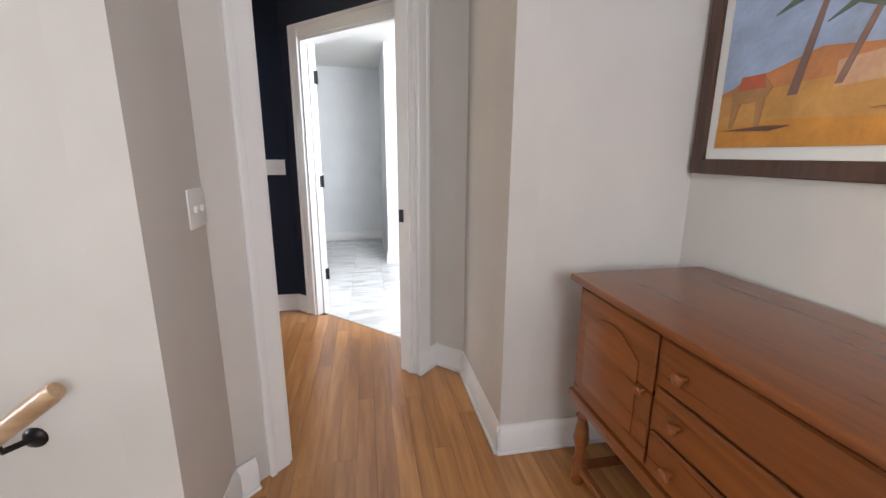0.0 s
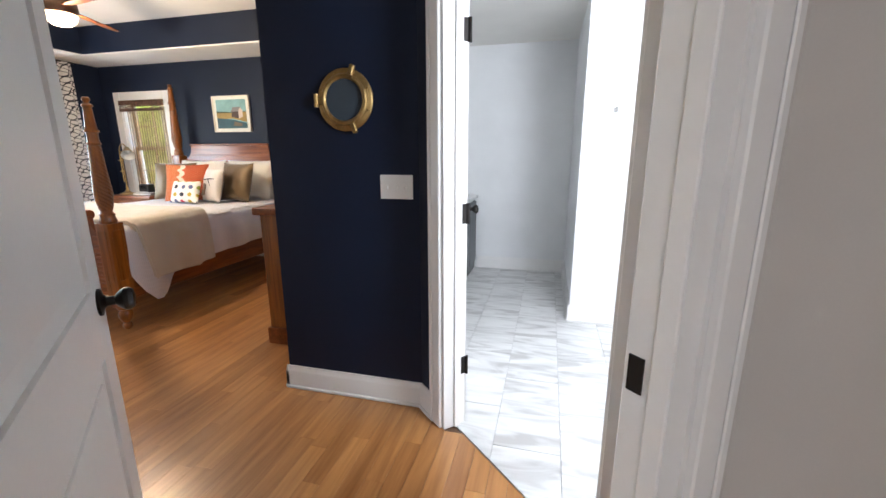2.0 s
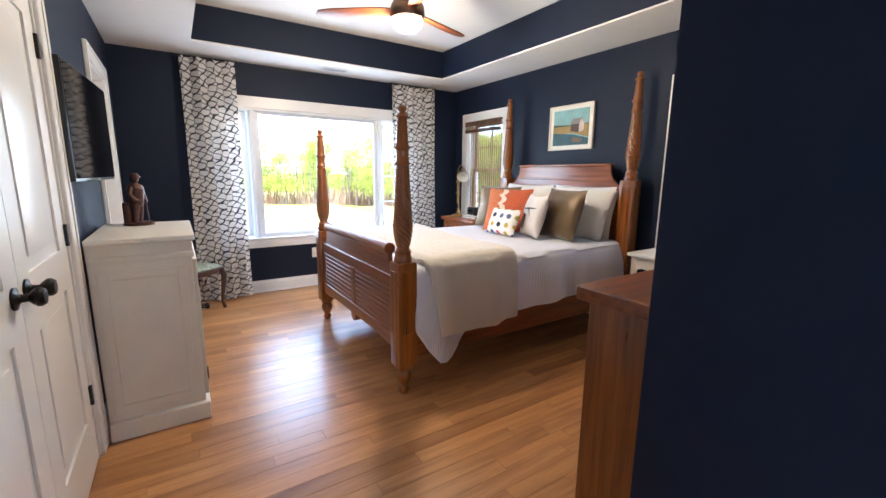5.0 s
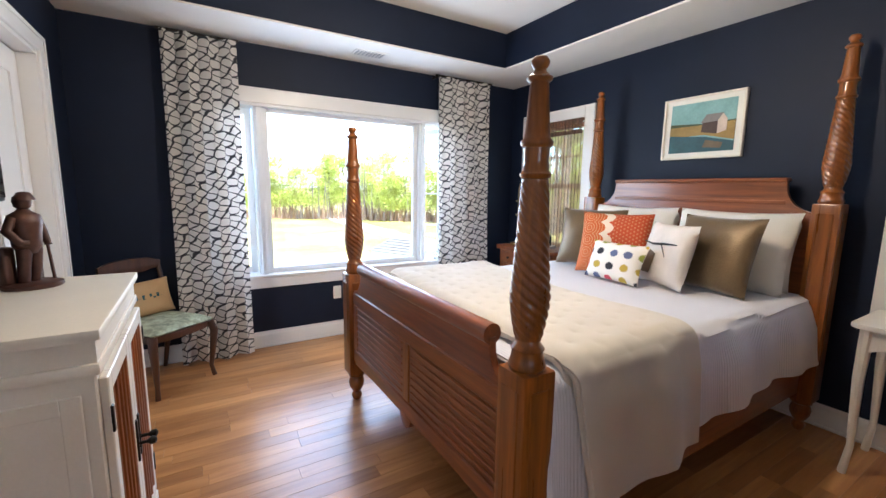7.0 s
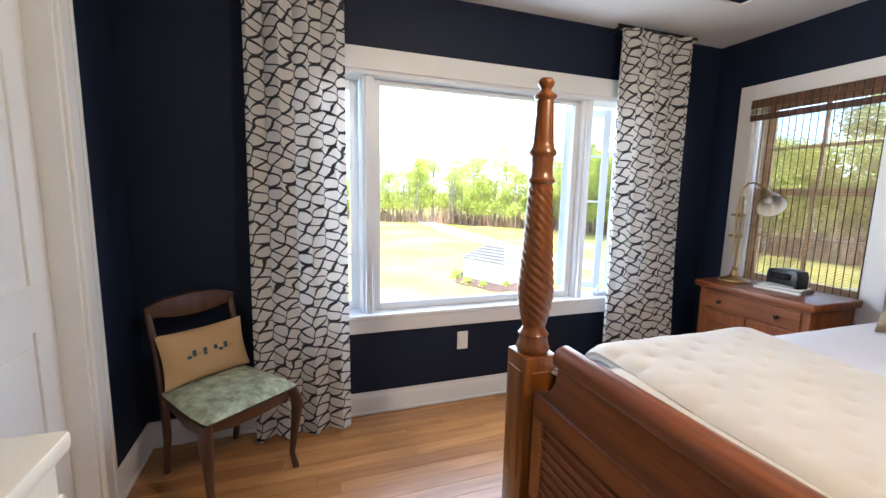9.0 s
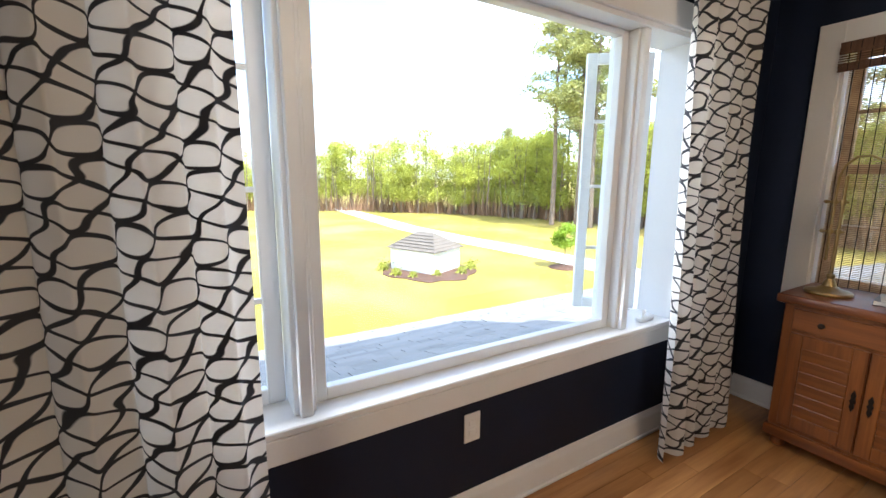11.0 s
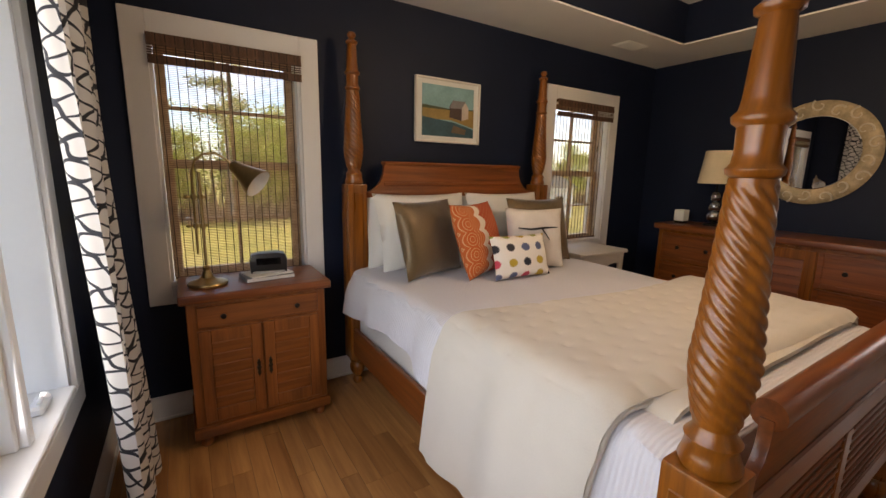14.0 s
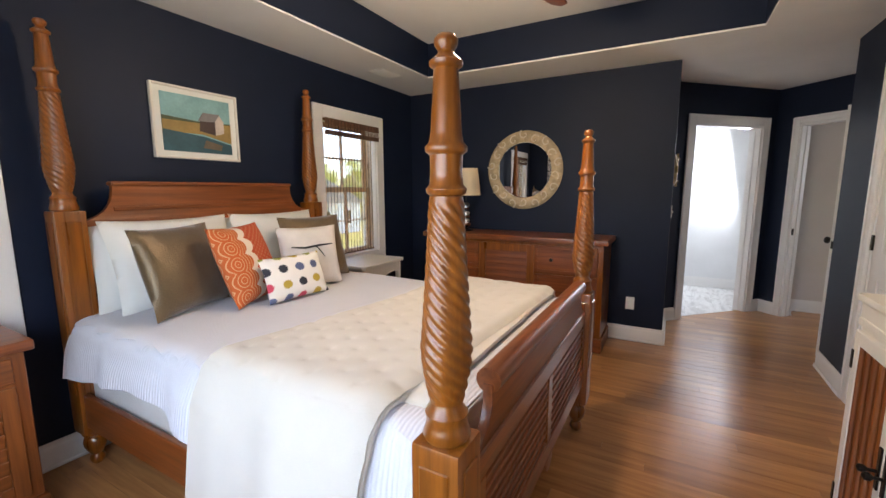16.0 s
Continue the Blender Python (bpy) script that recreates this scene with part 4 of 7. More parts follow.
def drape(x0, x1, y0, y1, top, fall_w, fall_e, lift=0.0, nx=96, ny=60, puff=None, edge=0.0, flare=0.12):
    """A cover that lies on the bed and hangs down over its two long sides."""
    def f(s, t):
        ya = y0(s) if callable(y0) else y0
        y = ya + ((y1(s) if callable(y1) else y1) - ya) * t
        fw = fall_w(t) if callable(fall_w) else fall_w
        fe = fall_e(t) if callable(fall_e) else fall_e
        w = x1 - x0
        total = fw + w + fe
        u = s * total
        r = 0.06
        if u < fw:
            d = fw - u
            x, z = x0 - lift, top - d
            wob = 0.018 * math.sin(y * 11 + 1.0) + 0.012 * math.sin(y * 23)
            x -= (0.03 + wob) * min(1, d / 0.15) * (0.6 + d) + flare * d * min(1, d / 0.12)
            z += flare * d * 0.25
        elif u > fw + w:
            d = u - fw - w
            x, z = x1 + lift, top - d
            wob = 0.018 * math.sin(y * 9 + 2.0) + 0.012 * math.sin(y * 21 + 1)
            x += (0.03 + wob) * min(1, d / 0.15) * (0.6 + d) + 0.6 * flare * d * min(1, d / 0.12)
        else:
            x, z = x0 + (u - fw), top
        q = min(abs(u - fw), abs(u - fw - w))
        if q < r:
            k = (1 - q / r) ** 2 * r * 0.32
            z -= k
            if u < (fw + w / 2):
                x += k if u <= fw else 0
            else:
                x -= k if u >= fw + w else 0
        z += lift + 0.006 * noise.noise((x * 3.1, y * 2.7, 0.3)) + (puff(u, y) if puff else 0)
        if edge and t < 0.06:
            z -= edge * (1 - t / 0.06) ** 2
        return (x, y, z)
    return sheet(nx, ny, f)


def rim(bm):
    """The outer edge of a cloth sheet as one closed line."""
    links = {}
    for e in bm.edges:
        if e.is_boundary:
            for p, q in (e.verts, reversed(e.verts)):
                links.setdefault(p, []).append(q)
    start = next(iter(links))
    line, last, v = [start], None, start
    while True:
        n = [w for w in links[v] if w is not last]
        last, v = v, n[0]
        if v is start:
            break
        line.append(v)
    pts = [tuple(v.co) for v in line]
    return pts[::2] + [pts[0]]


bm = drape(BX0 - 0.005, BX1 + 0.005, BY0 + 0.065, BY1 - 0.05, 0.775, lambda t: 0.275 - 0.085 * math.exp(-((t - 0.71) / 0.15) ** 2) + 0.008 * math.sin(19 * t), lambda t: 0.36 + 0.012 * math.sin(6 * t) + 0.24 * math.exp(-((t - 0.09) / 0.06) ** 2))
edge_line = rim(bm)
cover = solid("coverlet", thicken(bm, -0.012), SHEET, "white ribbed coverlet spread over the bed", "bedspread", smooth=60)
part("hem", tube(edge_line, 0.007, 6), SHEET, cover, smooth=60)


def tufts(u, y):
    """Padding drawn down at staggered stitches."""
    d, row = 0.105, round(y / 0.09)
    du = (u / d + 0.5 * (row % 2)) % 1.0
    r2 = (min(du, 1 - du) * d) ** 2 + (y - row * 0.09) ** 2
    return 0.008 * (1 - math.exp(-r2 / 0.00035)) + 0.005 * noise.noise((u * 7, y * 7, 2.0))


bm = drape(BX0 - 0.01, BX1 + 0.015, lambda s: 3.885 - 0.11 * min(1, s / 0.8) + 0.07 * min(1, max(0, (s - 0.78) / 0.2)), lambda s: 4.57 - 0.13 * min(1, max(0, (s - 0.15) / 0.5)) + 0.02 * math.sin(9 * s), 0.803, lambda t: 0.56 + 0.02 * math.sin(5 * t), lambda t: 0.455 - 0.01 * t, 0.012, 200, 64,
           tufts, 0.02, 0.13)
edge_line = rim(bm)
quilt = solid("quilt", thicken(bm, -0.022), QUILT, "ivory tufted quilt folded across the foot of the bed", "quilt", smooth=60)
part("piped_edge", tube(edge_line, 0.011, 6), QUILT, quilt, smooth=60)
solid("quilt_fold", thicken(drape(BX0 + 0.12, BX1 - 0.02, 3.77, 4.0, 0.790, 0.05, 0.10, 0.012, 60, 16), -0.016), QUILT, "ivory quilt edge doubled under", "quilt", smooth=60)


def orange_mat():
    """Columns of stacked fans edged with white scallops beside rows of small dashes."""
    m, n, l, b = nodes_of("orange_scallop_cloth")
    co, sp = n.new("ShaderNodeTexCoord"), n.new("ShaderNodeSeparateXYZ")
    l.new(co.outputs["UV"], sp.inputs["Vector"])

    def calc(op, *vals):
        q = n.new("ShaderNodeMath")
        q.operation = op
        for k, v in enumerate(vals):
            if isinstance(v, (int, float)):
                q.inputs[k].default_value = v
            else:
                l.new(v, q.inputs[k])
        return q.outputs[0]

    def blend(fac, a, c):
        q = n.new("ShaderNodeMix")
        q.data_type = "RGBA"
        l.new(fac, q.inputs["Factor"])
        for key, v in (("A", a), ("B", c)):
            if isinstance(v, tuple):
                q.inputs[key].default_value = (*v, 1)
            else:
                l.new(v, q.inputs[key])
        return q.outputs["Result"]
    u, v = sp.outputs["X"], sp.outputs["Y"]
    cell = calc("SUBTRACT", calc("FRACT", calc("MULTIPLY", v, 5.0)), 0.5)
    # fans: rings about the left end of each cell
    du, dv = calc("MULTIPLY", calc("SUBTRACT", u, 0.14), 5.0), cell
    rad = calc("SQRT", calc("ADD", calc("MULTIPLY", du, du), calc("MULTIPLY", dv, dv)))
    ring = calc("LESS_THAN", calc("PINGPONG", calc("MULTIPLY", rad, 5.0), 0.5), 0.13)
    # dashes on the right
    row = calc("FLOOR", calc("MULTIPLY", u, 22.0))
    dash = calc("LESS_THAN", calc("FRACT", calc("ADD", calc("MULTIPLY", v, 16.0), calc("MULTIPLY", row, 0.5))), 0.42)
    gap = calc("LESS_THAN", calc("FRACT", calc("MULTIPLY", u, 22.0)), 0.5)
    edge_u = calc("ADD", u, calc("MULTIPLY", calc("MULTIPLY", cell, cell), 0.34))
    right = calc("GREATER_THAN", edge_u, 0.50)
    lace = calc("MULTIPLY", calc("GREATER_THAN", edge_u, 0.385), calc("LESS_THAN", edge_u, 0.50))
    left_c = blend(ring, (0.50, 0.11, 0.022), (0.62, 0.34, 0.17))
    right_c = blend(calc("MULTIPLY", dash, gap), (0.46, 0.075, 0.022), (0.55, 0.22, 0.11))
    col = blend(lace, blend(right, left_c, right_c), (0.74, 0.64, 0.54))
    l.new(col, b.inputs["Base Color"])
    b.inputs["Roughness"].default_value = 0.9
    wv, bp = n.new("ShaderNodeTexNoise"), n.new("ShaderNodeBump")
    wv.inputs["Scale"].default_value = 160
    l.new(co.outputs["UV"], wv.inputs["Vector"])
    bp.inputs["Strength"].default_value, bp.inputs["Distance"].default_value = 0.3, 0.002
    l.new(wv.outputs["Fac"], bp.inputs["Height"])
    l.new(bp.outputs["Normal"], b.inputs["Normal"])
    return m


def dots_mat():
    m, n, l, b = nodes_of("dotted_cloth")
    co, mp = n.new("ShaderNodeTexCoord"), n.new("ShaderNodeMapping")
    l.new(co.outputs["UV"], mp.inputs["Vector"])
    mp.inputs["Scale"].default_value, mp.inputs["Location"].default_value = (4.0, 3.0, 1), (0.0, 0.0, 0)
    vo = n.new("ShaderNodeTexVoronoi")
    vo.voronoi_dimensions = "2D"
    vo.inputs["Scale"].default_value, vo.inputs["Randomness"].default_value = 1.0, 0.12
    l.new(mp.outputs["Vector"], vo.inputs["Vector"])
    sp = n.new("ShaderNodeSeparateColor")
    l.new(vo.outputs["Color"], sp.inputs[0])
    hue = ramp(n, [(0.0, (0.55, 0.06, 0.10)), (0.17, (0.66, 0.16, 0.24)), (0.33, (0.28, 0.30, 0.05)), (0.5, (0.03, 0.03, 0.04)), (0.62, (0.46, 0.33, 0.04)), (0.83, (0.10, 0.12, 0.22)), (1.0, (0.6, 0.05, 0.07))])
    hue.color_ramp.interpolation = "CONSTANT"
    l.new(sp.outputs[0], hue.inputs["Fac"])
    ns = n.new("ShaderNodeTexNoise")
    ns.inputs["Scale"].default_value = 40
    l.new(co.outputs["UV"], ns.inputs["Vector"])
    ad = n.new("ShaderNodeMath")
    ad.operation, ad.inputs[1].default_value = "MULTIPLY_ADD", 0.18
    l.new(ns.outputs["Fac"], ad.inputs[0])
    l.new(vo.outputs["Distance"], ad.inputs[2])
    ms_ = ramp(n, [(0.34, (1, 1, 1)), (0.40, (0, 0, 0))])
    l.new(ad.outputs[0], ms_.inputs["Fac"])
    mx = n.new("ShaderNodeMix")
    mx.data_type = "RGBA"
    mx.inputs["A"].default_value = (0.78, 0.74, 0.68, 1)
    l.new(ms_.outputs["Color"], mx.inputs["Factor"])
    l.new(hue.outputs["Color"], mx.inputs["B"])
    l.new(mx.outputs["Result"], b.inputs["Base Color"])
    b.inputs["Roughness"].default_value = 0.9
    return m


ORANGE, DOTS = orange_mat(), dots_mat()


def cushion_bm(w, h, d, n=20, sag=0.1):
    """A soft pillow standing in its own x-z plane, base at z = 0, with pinched corners."""
    bm = bmesh.new()
    lay = bm.loops.layers.uv.new("UVMap")
    for side in (1, -1):
        g = []
        for i in range(n + 1):
            row = []
            for j in range(n + 1):
                u, v = 2 * i / n - 1, 2 * j / n - 1
                pin = 1 - sag * (1 - u * u) * abs(v) ** 3 * 0.6
                pin2 = 1 - sag * (1 - v * v) * abs(u) ** 3 * 0.6
                k = (max(0.0, 1 - abs(u) ** 2.6) * max(0.0, 1 - abs(v) ** 2.6)) ** 0.55
                wr = 0.02 * noise.noise((u * 2.3 + w * 9, v * 2.3, side * 3.0)) * k
                row.append(bm.verts.new((u * w / 2 * pin2, -side * (d / 2 * k + wr * 0.5), h / 2 + v * h / 2 * pin)))
            g.append(row)
        for i in range(n):
            for j in range(n):
                f = bm.faces.new((g[i][j], g[i + 1][j], g[i + 1][j + 1], g[i][j + 1]))
                for lp, (a, c) in zip(f.loops, ((i, j), (i + 1, j), (i + 1, j + 1), (i, j + 1))):
                    lp[lay].uv = (a / n, c / n)
    bmesh.ops.remove_doubles(bm, verts=list(bm.verts), dist=1e-4)
    return bm


def cushion(name, label, mat, x, y, z, w, h, d, lean=20, turn=0, roll=0):
    return solid(name, cushion_bm(w, h, d), mat, label, "pillow", m=T((x, y, z)) @ Matrix.Rotation(radians(turn), 4, "Z") @ Matrix.Rotation(radians(-lean), 4, "X") @ Matrix.Rotation(radians(roll), 4, "Y"), smooth=70)


ZT = 0.785
for x, dx in ((-4.03, 0.03), (-3.34, 0.03)):
    cushion("white_pillow", "plump white bed pillow against the headboard", LINEN, x, 5.64, ZT, 0.70, 0.46, 0.17, 14)
    cushion("white_pillow", "plump white bed pillow in front of another", LINEN, x + dx, 5.51, ZT, 0.67, 0.49, 0.17, 20)
cushion("bronze_cushion", "square bronze satin cushion on the bed", BRONZE, -4.10, 5.285, ZT + 0.012, 0.48, 0.44, 0.15, 16, 19)
cushion("bronze_cushion", "square bronze satin cushion on the bed", BRONZE, -3.265, 5.27, ZT + 0.012, 0.47, 0.44, 0.15, 16, -10)
cushion("orange_cushion", "orange cushion with white scallop pattern", ORANGE, -3.81, 5.165, ZT + 0.012, 0.46, 0.435, 0.14, 20, 24)
bird = cushion("white_cushion", "white cushion with a dark brush-stroke branch", PRINT, -3.455, 5.14, ZT + 0.015, 0.38, 0.38, 0.13, 14, -22)
bm = tube([(-0.13, -0.066, 0.245), (-0.05, -0.073, 0.235), (0.04, -0.072, 0.245), (0.13, -0.06, 0.25)], [0.004, 0.006, 0.007, 0.003], 8)
merge(bm, tube([(0.02, -0.073, 0.24), (0.05, -0.071, 0.20), (0.07, -0.068, 0.17)], [0.004, 0.003, 0.002], 6))
part("printed_branch", bm, BLACKP, bird, "dark printed branch")
part("printed_leaf", prism([(-0.09, 0.06), (-0.02, 0.06), (-0.01, 0.18), (-0.06, 0.20)], -0.074, -0.069, "y"), BRONZE, bird, "tan printed shape")
cushion("dotted_cushion", "small cream cushion with coloured dots", DOTS, -3.685, 5.0, ZT + 0.012, 0.40, 0.25, 0.10, 20, -3)


# ---- bedroom: other furniture ----
def bun(r=0.032, h=0.06):
    return lathe([(r * 0.6, 0), (r * 0.95, h * 0.2), (r, h * 0.45), (r * 0.85, h * 0.72), (r * 0.6, h * 0.85), (r * 0.9, h)], 16)


def knob_bm(r=0.014):
    return lathe([(r * 0.5, 0), (r * 0.45, r * 0.7), (r, r * 1.1), (r * 0.95, r * 1.6), (r * 0.3, r * 1.9)], 14)


def nightstand():
    x0, x1, yb, yf, h = -5.345, -4.70, 5.86, 5.47, 0.80
    e = thing("nightstand", "honey-brown wooden nightstand with drawer and louvered doors", "nightstand", T(((x0 + x1) / 2, (yf + yb) / 2, 0)))
    hx, hy = (x1 - x0) / 2, (yb - yf) / 2
    for sx in (-1, 1):
        for sy in (-1, 1):
            part("foot", bun(), HONEY, e, m=T((sx * (hx - 0.04), sy * (hy - 0.04), 0)))
    part("plinth", boxm((-hx - 0.012, -hy - 0.012, 0.06), (hx + 0.012, hy, 0.115), 0.01, 2), HONEY_X, e)
    part("body", boxm((-hx, -hy + 0.004, 0.115), (hx, hy, h - 0.045), 0.004), HONEY, e)
    part("top", boxm((-hx - 0.028, -hy - 0.028, h - 0.045), (hx + 0.028, hy + 0.005, h), 0.012, 3), CHERRY_X, e, "polished top")
    d = part("drawer", boxm((-hx + 0.04, -hy - 0.008, 0.63), (hx - 0.04, -hy + 0.004, 0.735), 0.004), HONEY_X, e)
    for s in (-1, 1):
        part("knob", knob_bm(0.013), BLACK, d, m=T((s * 0.17, -hy - 0.008, 0.682)) @ Matrix.Rotation(radians(90), 4, "X"))
    for s in (-1, 1):
        a, b = (-hx + 0.04, -0.003) if s < 0 else (0.003, hx - 0.04)
        bm = bmesh.new()
        st = 0.052
        for p, q in (((a, 0.14), (a + st, 0.615)), ((b - st, 0.14), (b, 0.615)), ((a + st, 0.14), (b - st, 0.205)), ((a + st, 0.55), (b - st, 0.615))):
            add_box(bm, (p[0], -hy - 0.010, p[1]), (q[0], -hy + 0.004, q[1]), 0.003)
        dr = part("door", bm, HONEY, e)
        for i in range(6):
            part("louver", boxm((-(b - a) / 2 + st, -0.004, -0.032), ((b - a) / 2 - st, 0.004, 0.032), 0.003), HONEY_X, dr, m=T(((a + b) / 2, -hy - 0.003, 0.235 + i * 0.057)) @ Matrix.Rotation(radians(10), 4, "X"))
        hd = prism([(0, -0.05), (0.009, -0.028), (0.006, -0.012), (0.011, 0.0), (0.006, 0.012), (0.009, 0.028), (0, 0.05), (-0.009, 0.028), (-0.006, 0.012), (-0.011, 0), (-0.006, -0.012), (-0.009, -0.028)], -0.006, 0.0, "y")
        part("handle", hd, BLACK, dr, "dark iron drop handle", m=T((s * 0.028, -hy - 0.011, 0.38)))


nightstand()


def desk_lamp():
    e = thing("desk_lamp", "antique brass gooseneck desk lamp with a bell shade", "lamp", T((-5.24, 5.63, 0.80)))
    part("base", lathe([(0.088, 0), (0.092, 0.008), (0.088, 0.016), (0.05, 0.026), (0.028, 0.04), (0.02, 0.065), (0.014, 0.075), (0.018, 0.09), (0.012, 0.1)], 28), BRASS, e)
    part("stem", tube([(0, 0, 0.09), (0, 0, 0.56)], 0.0075, 12), BRASS, e)
    pts = [(-0.03, 0, 0.16), (-0.03, 0, 0.50), (-0.028, 0, 0.56), (-0.012, 0, 0.61), (0.025, -0.005, 0.645), (0.075, -0.015, 0.648), (0.12, -0.025, 0.622), (0.145, -0.03, 0.59)]
    part("gooseneck", tube(pts, 0.006, 10), BRASS, e)
    for z in (0.30, 0.44):
        bm = tube([(-0.055, 0, z), (0.022, 0, z)], 0.006, 8)
        merge(bm, lathe([(0.011, -0.012), (0.013, 0), (0.011, 0.012)], 12), T((-0.03, 0, z)))
        merge(bm, lathe([(0.012, -0.012), (0.014, 0), (0.012, 0.012)], 12), T((0, 0, z)))
        merge(bm, lathe([(0.004, -0.012), (0.009, -0.004), (0.009, 0.004), (0.004, 0.012)], 10), T((-0.058, 0, z)) @ Matrix.Rotation(radians(90), 4, "Y"))
        part("clamp", bm, BRASS, e)
    bm = lathe([(0.012, 0.0), (0.022, 0.006), (0.03, 0.02), (0.036, 0.05), (0.05, 0.09), (0.066, 0.13), (0.078, 0.165), (0.0755, 0.166), (0.062, 0.13)], 28, cap=False)
    sm = T((0.14, -0.03, 0.60)) @ Matrix.Rotation(radians(-38), 4, "Z") @ Matrix.Rotation(radians(125), 4, "Y")
    part("lining", lathe([(0.02, 0.03), (0.032, 0.055), (0.046, 0.092), (0.06, 0.13), (0.0735, 0.166)], 28, cap=False), LINEN, e, "white enamel lining", m=sm)
    part("bulb", lathe([(0.008, 0.05), (0.02, 0.075), (0.024, 0.10), (0.016, 0.12), (0.004, 0.128)], 16), PLATE, e, m=sm)
    part("shade", bm, BRASS, e, "bell-shaped brass shade", m=sm)


desk_lamp()
bk = thing("book", "grey hardback book on the nightstand", "book", T((-4.96, 5.66, 0.80)) @ Matrix.Rotation(radians(6), 4, "Z"), "stacked books")
part("cover", boxm((-0.12, -0.085, 0), (0.12, 0.085, 0.022), 0.002), plain("grey_book_cloth", (0.22, 0.21, 0.21), 0.8), bk)
part("pages", boxm((-0.117, -0.087, 0.003), (0.122, -0.07, 0.019)), LINEN, bk)
solid("magazine", boxm((-0.11, -0.08, 0), (0.11, 0.08, 0.008), 0.002), LINEN, "thin pale booklet on a book", "book", m=T((-4.955, 5.655, 0.8222)) @ Matrix.Rotation(radians(14), 4, "Z"))
rd = thing("clock_radio", "black clock radio standing on books", "radio", T((-4.945, 5.66, 0.831)) @ Matrix.Rotation(radians(-8), 4, "Z"))
part("body", prism([(-0.09, 0), (0.09, 0), (0.092, 0.075), (0.08, 0.10), (0.04, 0.108), (-0.05, 0.105), (-0.085, 0.095), (-0.094, 0.07)], -0.045, 0.045, "y", 0.008), BLACKP, rd)
part("dial", boxm((-0.06, -0.049, 0.045), (0.06, -0.044, 0.082), 0.002), SCREEN, rd)
part("foot", boxm((-0.08, -0.05, -0.002), (0.08, -0.01, 0.012), 0.003), STEEL, rd)


def dresser():
    x0, x1, y0, y1, h = -1.68, -1.23, 3.68, 5.39, 0.975
    e = thing("dresser", "wide cherry dresser with drawers and a louvered centre door", "dresser", T(((x0 + x1) / 2, (y0 + y1) / 2, 0)))
    hx, hy = (x1 - x0) / 2, (y1 - y0) / 2
    part("plinth", boxm((-hx - 0.015, -hy - 0.015, 0.0), (hx, hy + 0.015, 0.12), 0.008, 2), CHERRY_Y, e)
    part("body", boxm((-hx + 0.004, -hy, 0.12), (hx, hy, h - 0.05), 0.003), CHERRY, e)
    part("top", boxm((-hx - 0.03, -hy - 0.035, h - 0.05), (hx, hy + 0.035, h), 0.012, 3), CHERRY_Y, e)
    third = (2 * hy - 0.08) / 3
    for c in (0, 2):
        a = -hy + 0.04 + c * third
        for r in range(3):
            z0 = 0.15 + r * 0.255
            d = part("drawer", boxm((-hx - 0.010, a + 0.006, z0), (-hx + 0.004, a + third - 0.006, z0 + 0.24), 0.004), CHERRY_Y, e)
            bm = bmesh.new()
            b0, b1, z1 = a + 0.006, a + third - 0.006, z0 + 0.24
            for p, q in (((b0, z0), (b0 + 0.03, z1)), ((b1 - 0.03, z0), (b1, z1)), ((b0 + 0.03, z0), (b1 - 0.03, z0 + 0.03)), ((b0 + 0.03, z1 - 0.03), (b1 - 0.03, z1))):
                add_box(bm, (-hx - 0.018, p[0], p[1]), (-hx - 0.010, q[0], q[1]), 0.003)
            part("bead", bm, CHERRY_Y, d)
            for k in (0.28, 0.72):
                part("knob", knob_bm(0.016), BLACK, d, m=T((-hx - 0.010, b0 + (b1 - b0) * k, (z0 + z1) / 2)) @ Matrix.Rotation(radians(-90), 4, "Y"))
    a = -hy + 0.04 + third
    bm = bmesh.new()
    for p, q in (((a + 0.006, 0.15), (a + 0.07, 0.90)), ((a + third - 0.07, 0.15), (a + third - 0.006, 0.90)), ((a + 0.07, 0.15), (a + third - 0.07, 0.22)), ((a + 0.07, 0.83), (a + third - 0.07, 0.90))):
        add_box(bm, (-hx - 0.014, p[0], p[1]), (-hx + 0.004, q[0], q[1]), 0.003)
    dr = part("door", bm, CHERRY, e)
    for i in range(10):
        part("louver", boxm((-0.004, -third / 2 + 0.07, -0.033), (0.004, third / 2 - 0.07, 0.033), 0.003), CHERRY_Y, dr, m=T((-hx - 0.004, a + third / 2, 0.252 + i * 0.061)) @ Matrix.Rotation(radians(10), 4, "Y"))


dresser()
tl = thing("table_lamp", "table lamp with glass balls and a cream drum shade", "lamp", T((-1.45, 5.06, 0.975)))
part("base", lathe([(0.07, 0), (0.07, 0.012), (0.03, 0.02), (0.02, 0.03)], 24), BLACK, tl)
for i, r in enumerate((0.055, 0.05, 0.045)):
    part("glass_ball", lathe([(max(0.008, r * math.sin(math.pi * k / 10)), 0.03 + r + 0.085 * i - r * math.cos(math.pi * k / 10)) for k in range(11)], 18), mirror_mat("lamp_glass", (0.5, 0.5, 0.52), 0.08), tl)
part("stem", tube([(0, 0, 0.28), (0, 0, 0.40)], 0.008), BLACK, tl)
part("shade", thicken(sheet(40, 1, lambda s, t: ((0.15 - 0.035 * t) * math.cos(2 * math.pi * s), (0.15 - 0.035 * t) * math.sin(2 * math.pi * s), 0.36 + 0.27 * t)), 0.003), LSHADE, tl, "cream tapered drum shade")
cd = thing("candle_box", "small white candle holder on iron feet", "candle holder", T((-1.50, 5.30, 0.975)))
part("cup", boxm((-0.045, -0.045, 0.02), (0.045, 0.045, 0.12), 0.006), LINEN, cd)
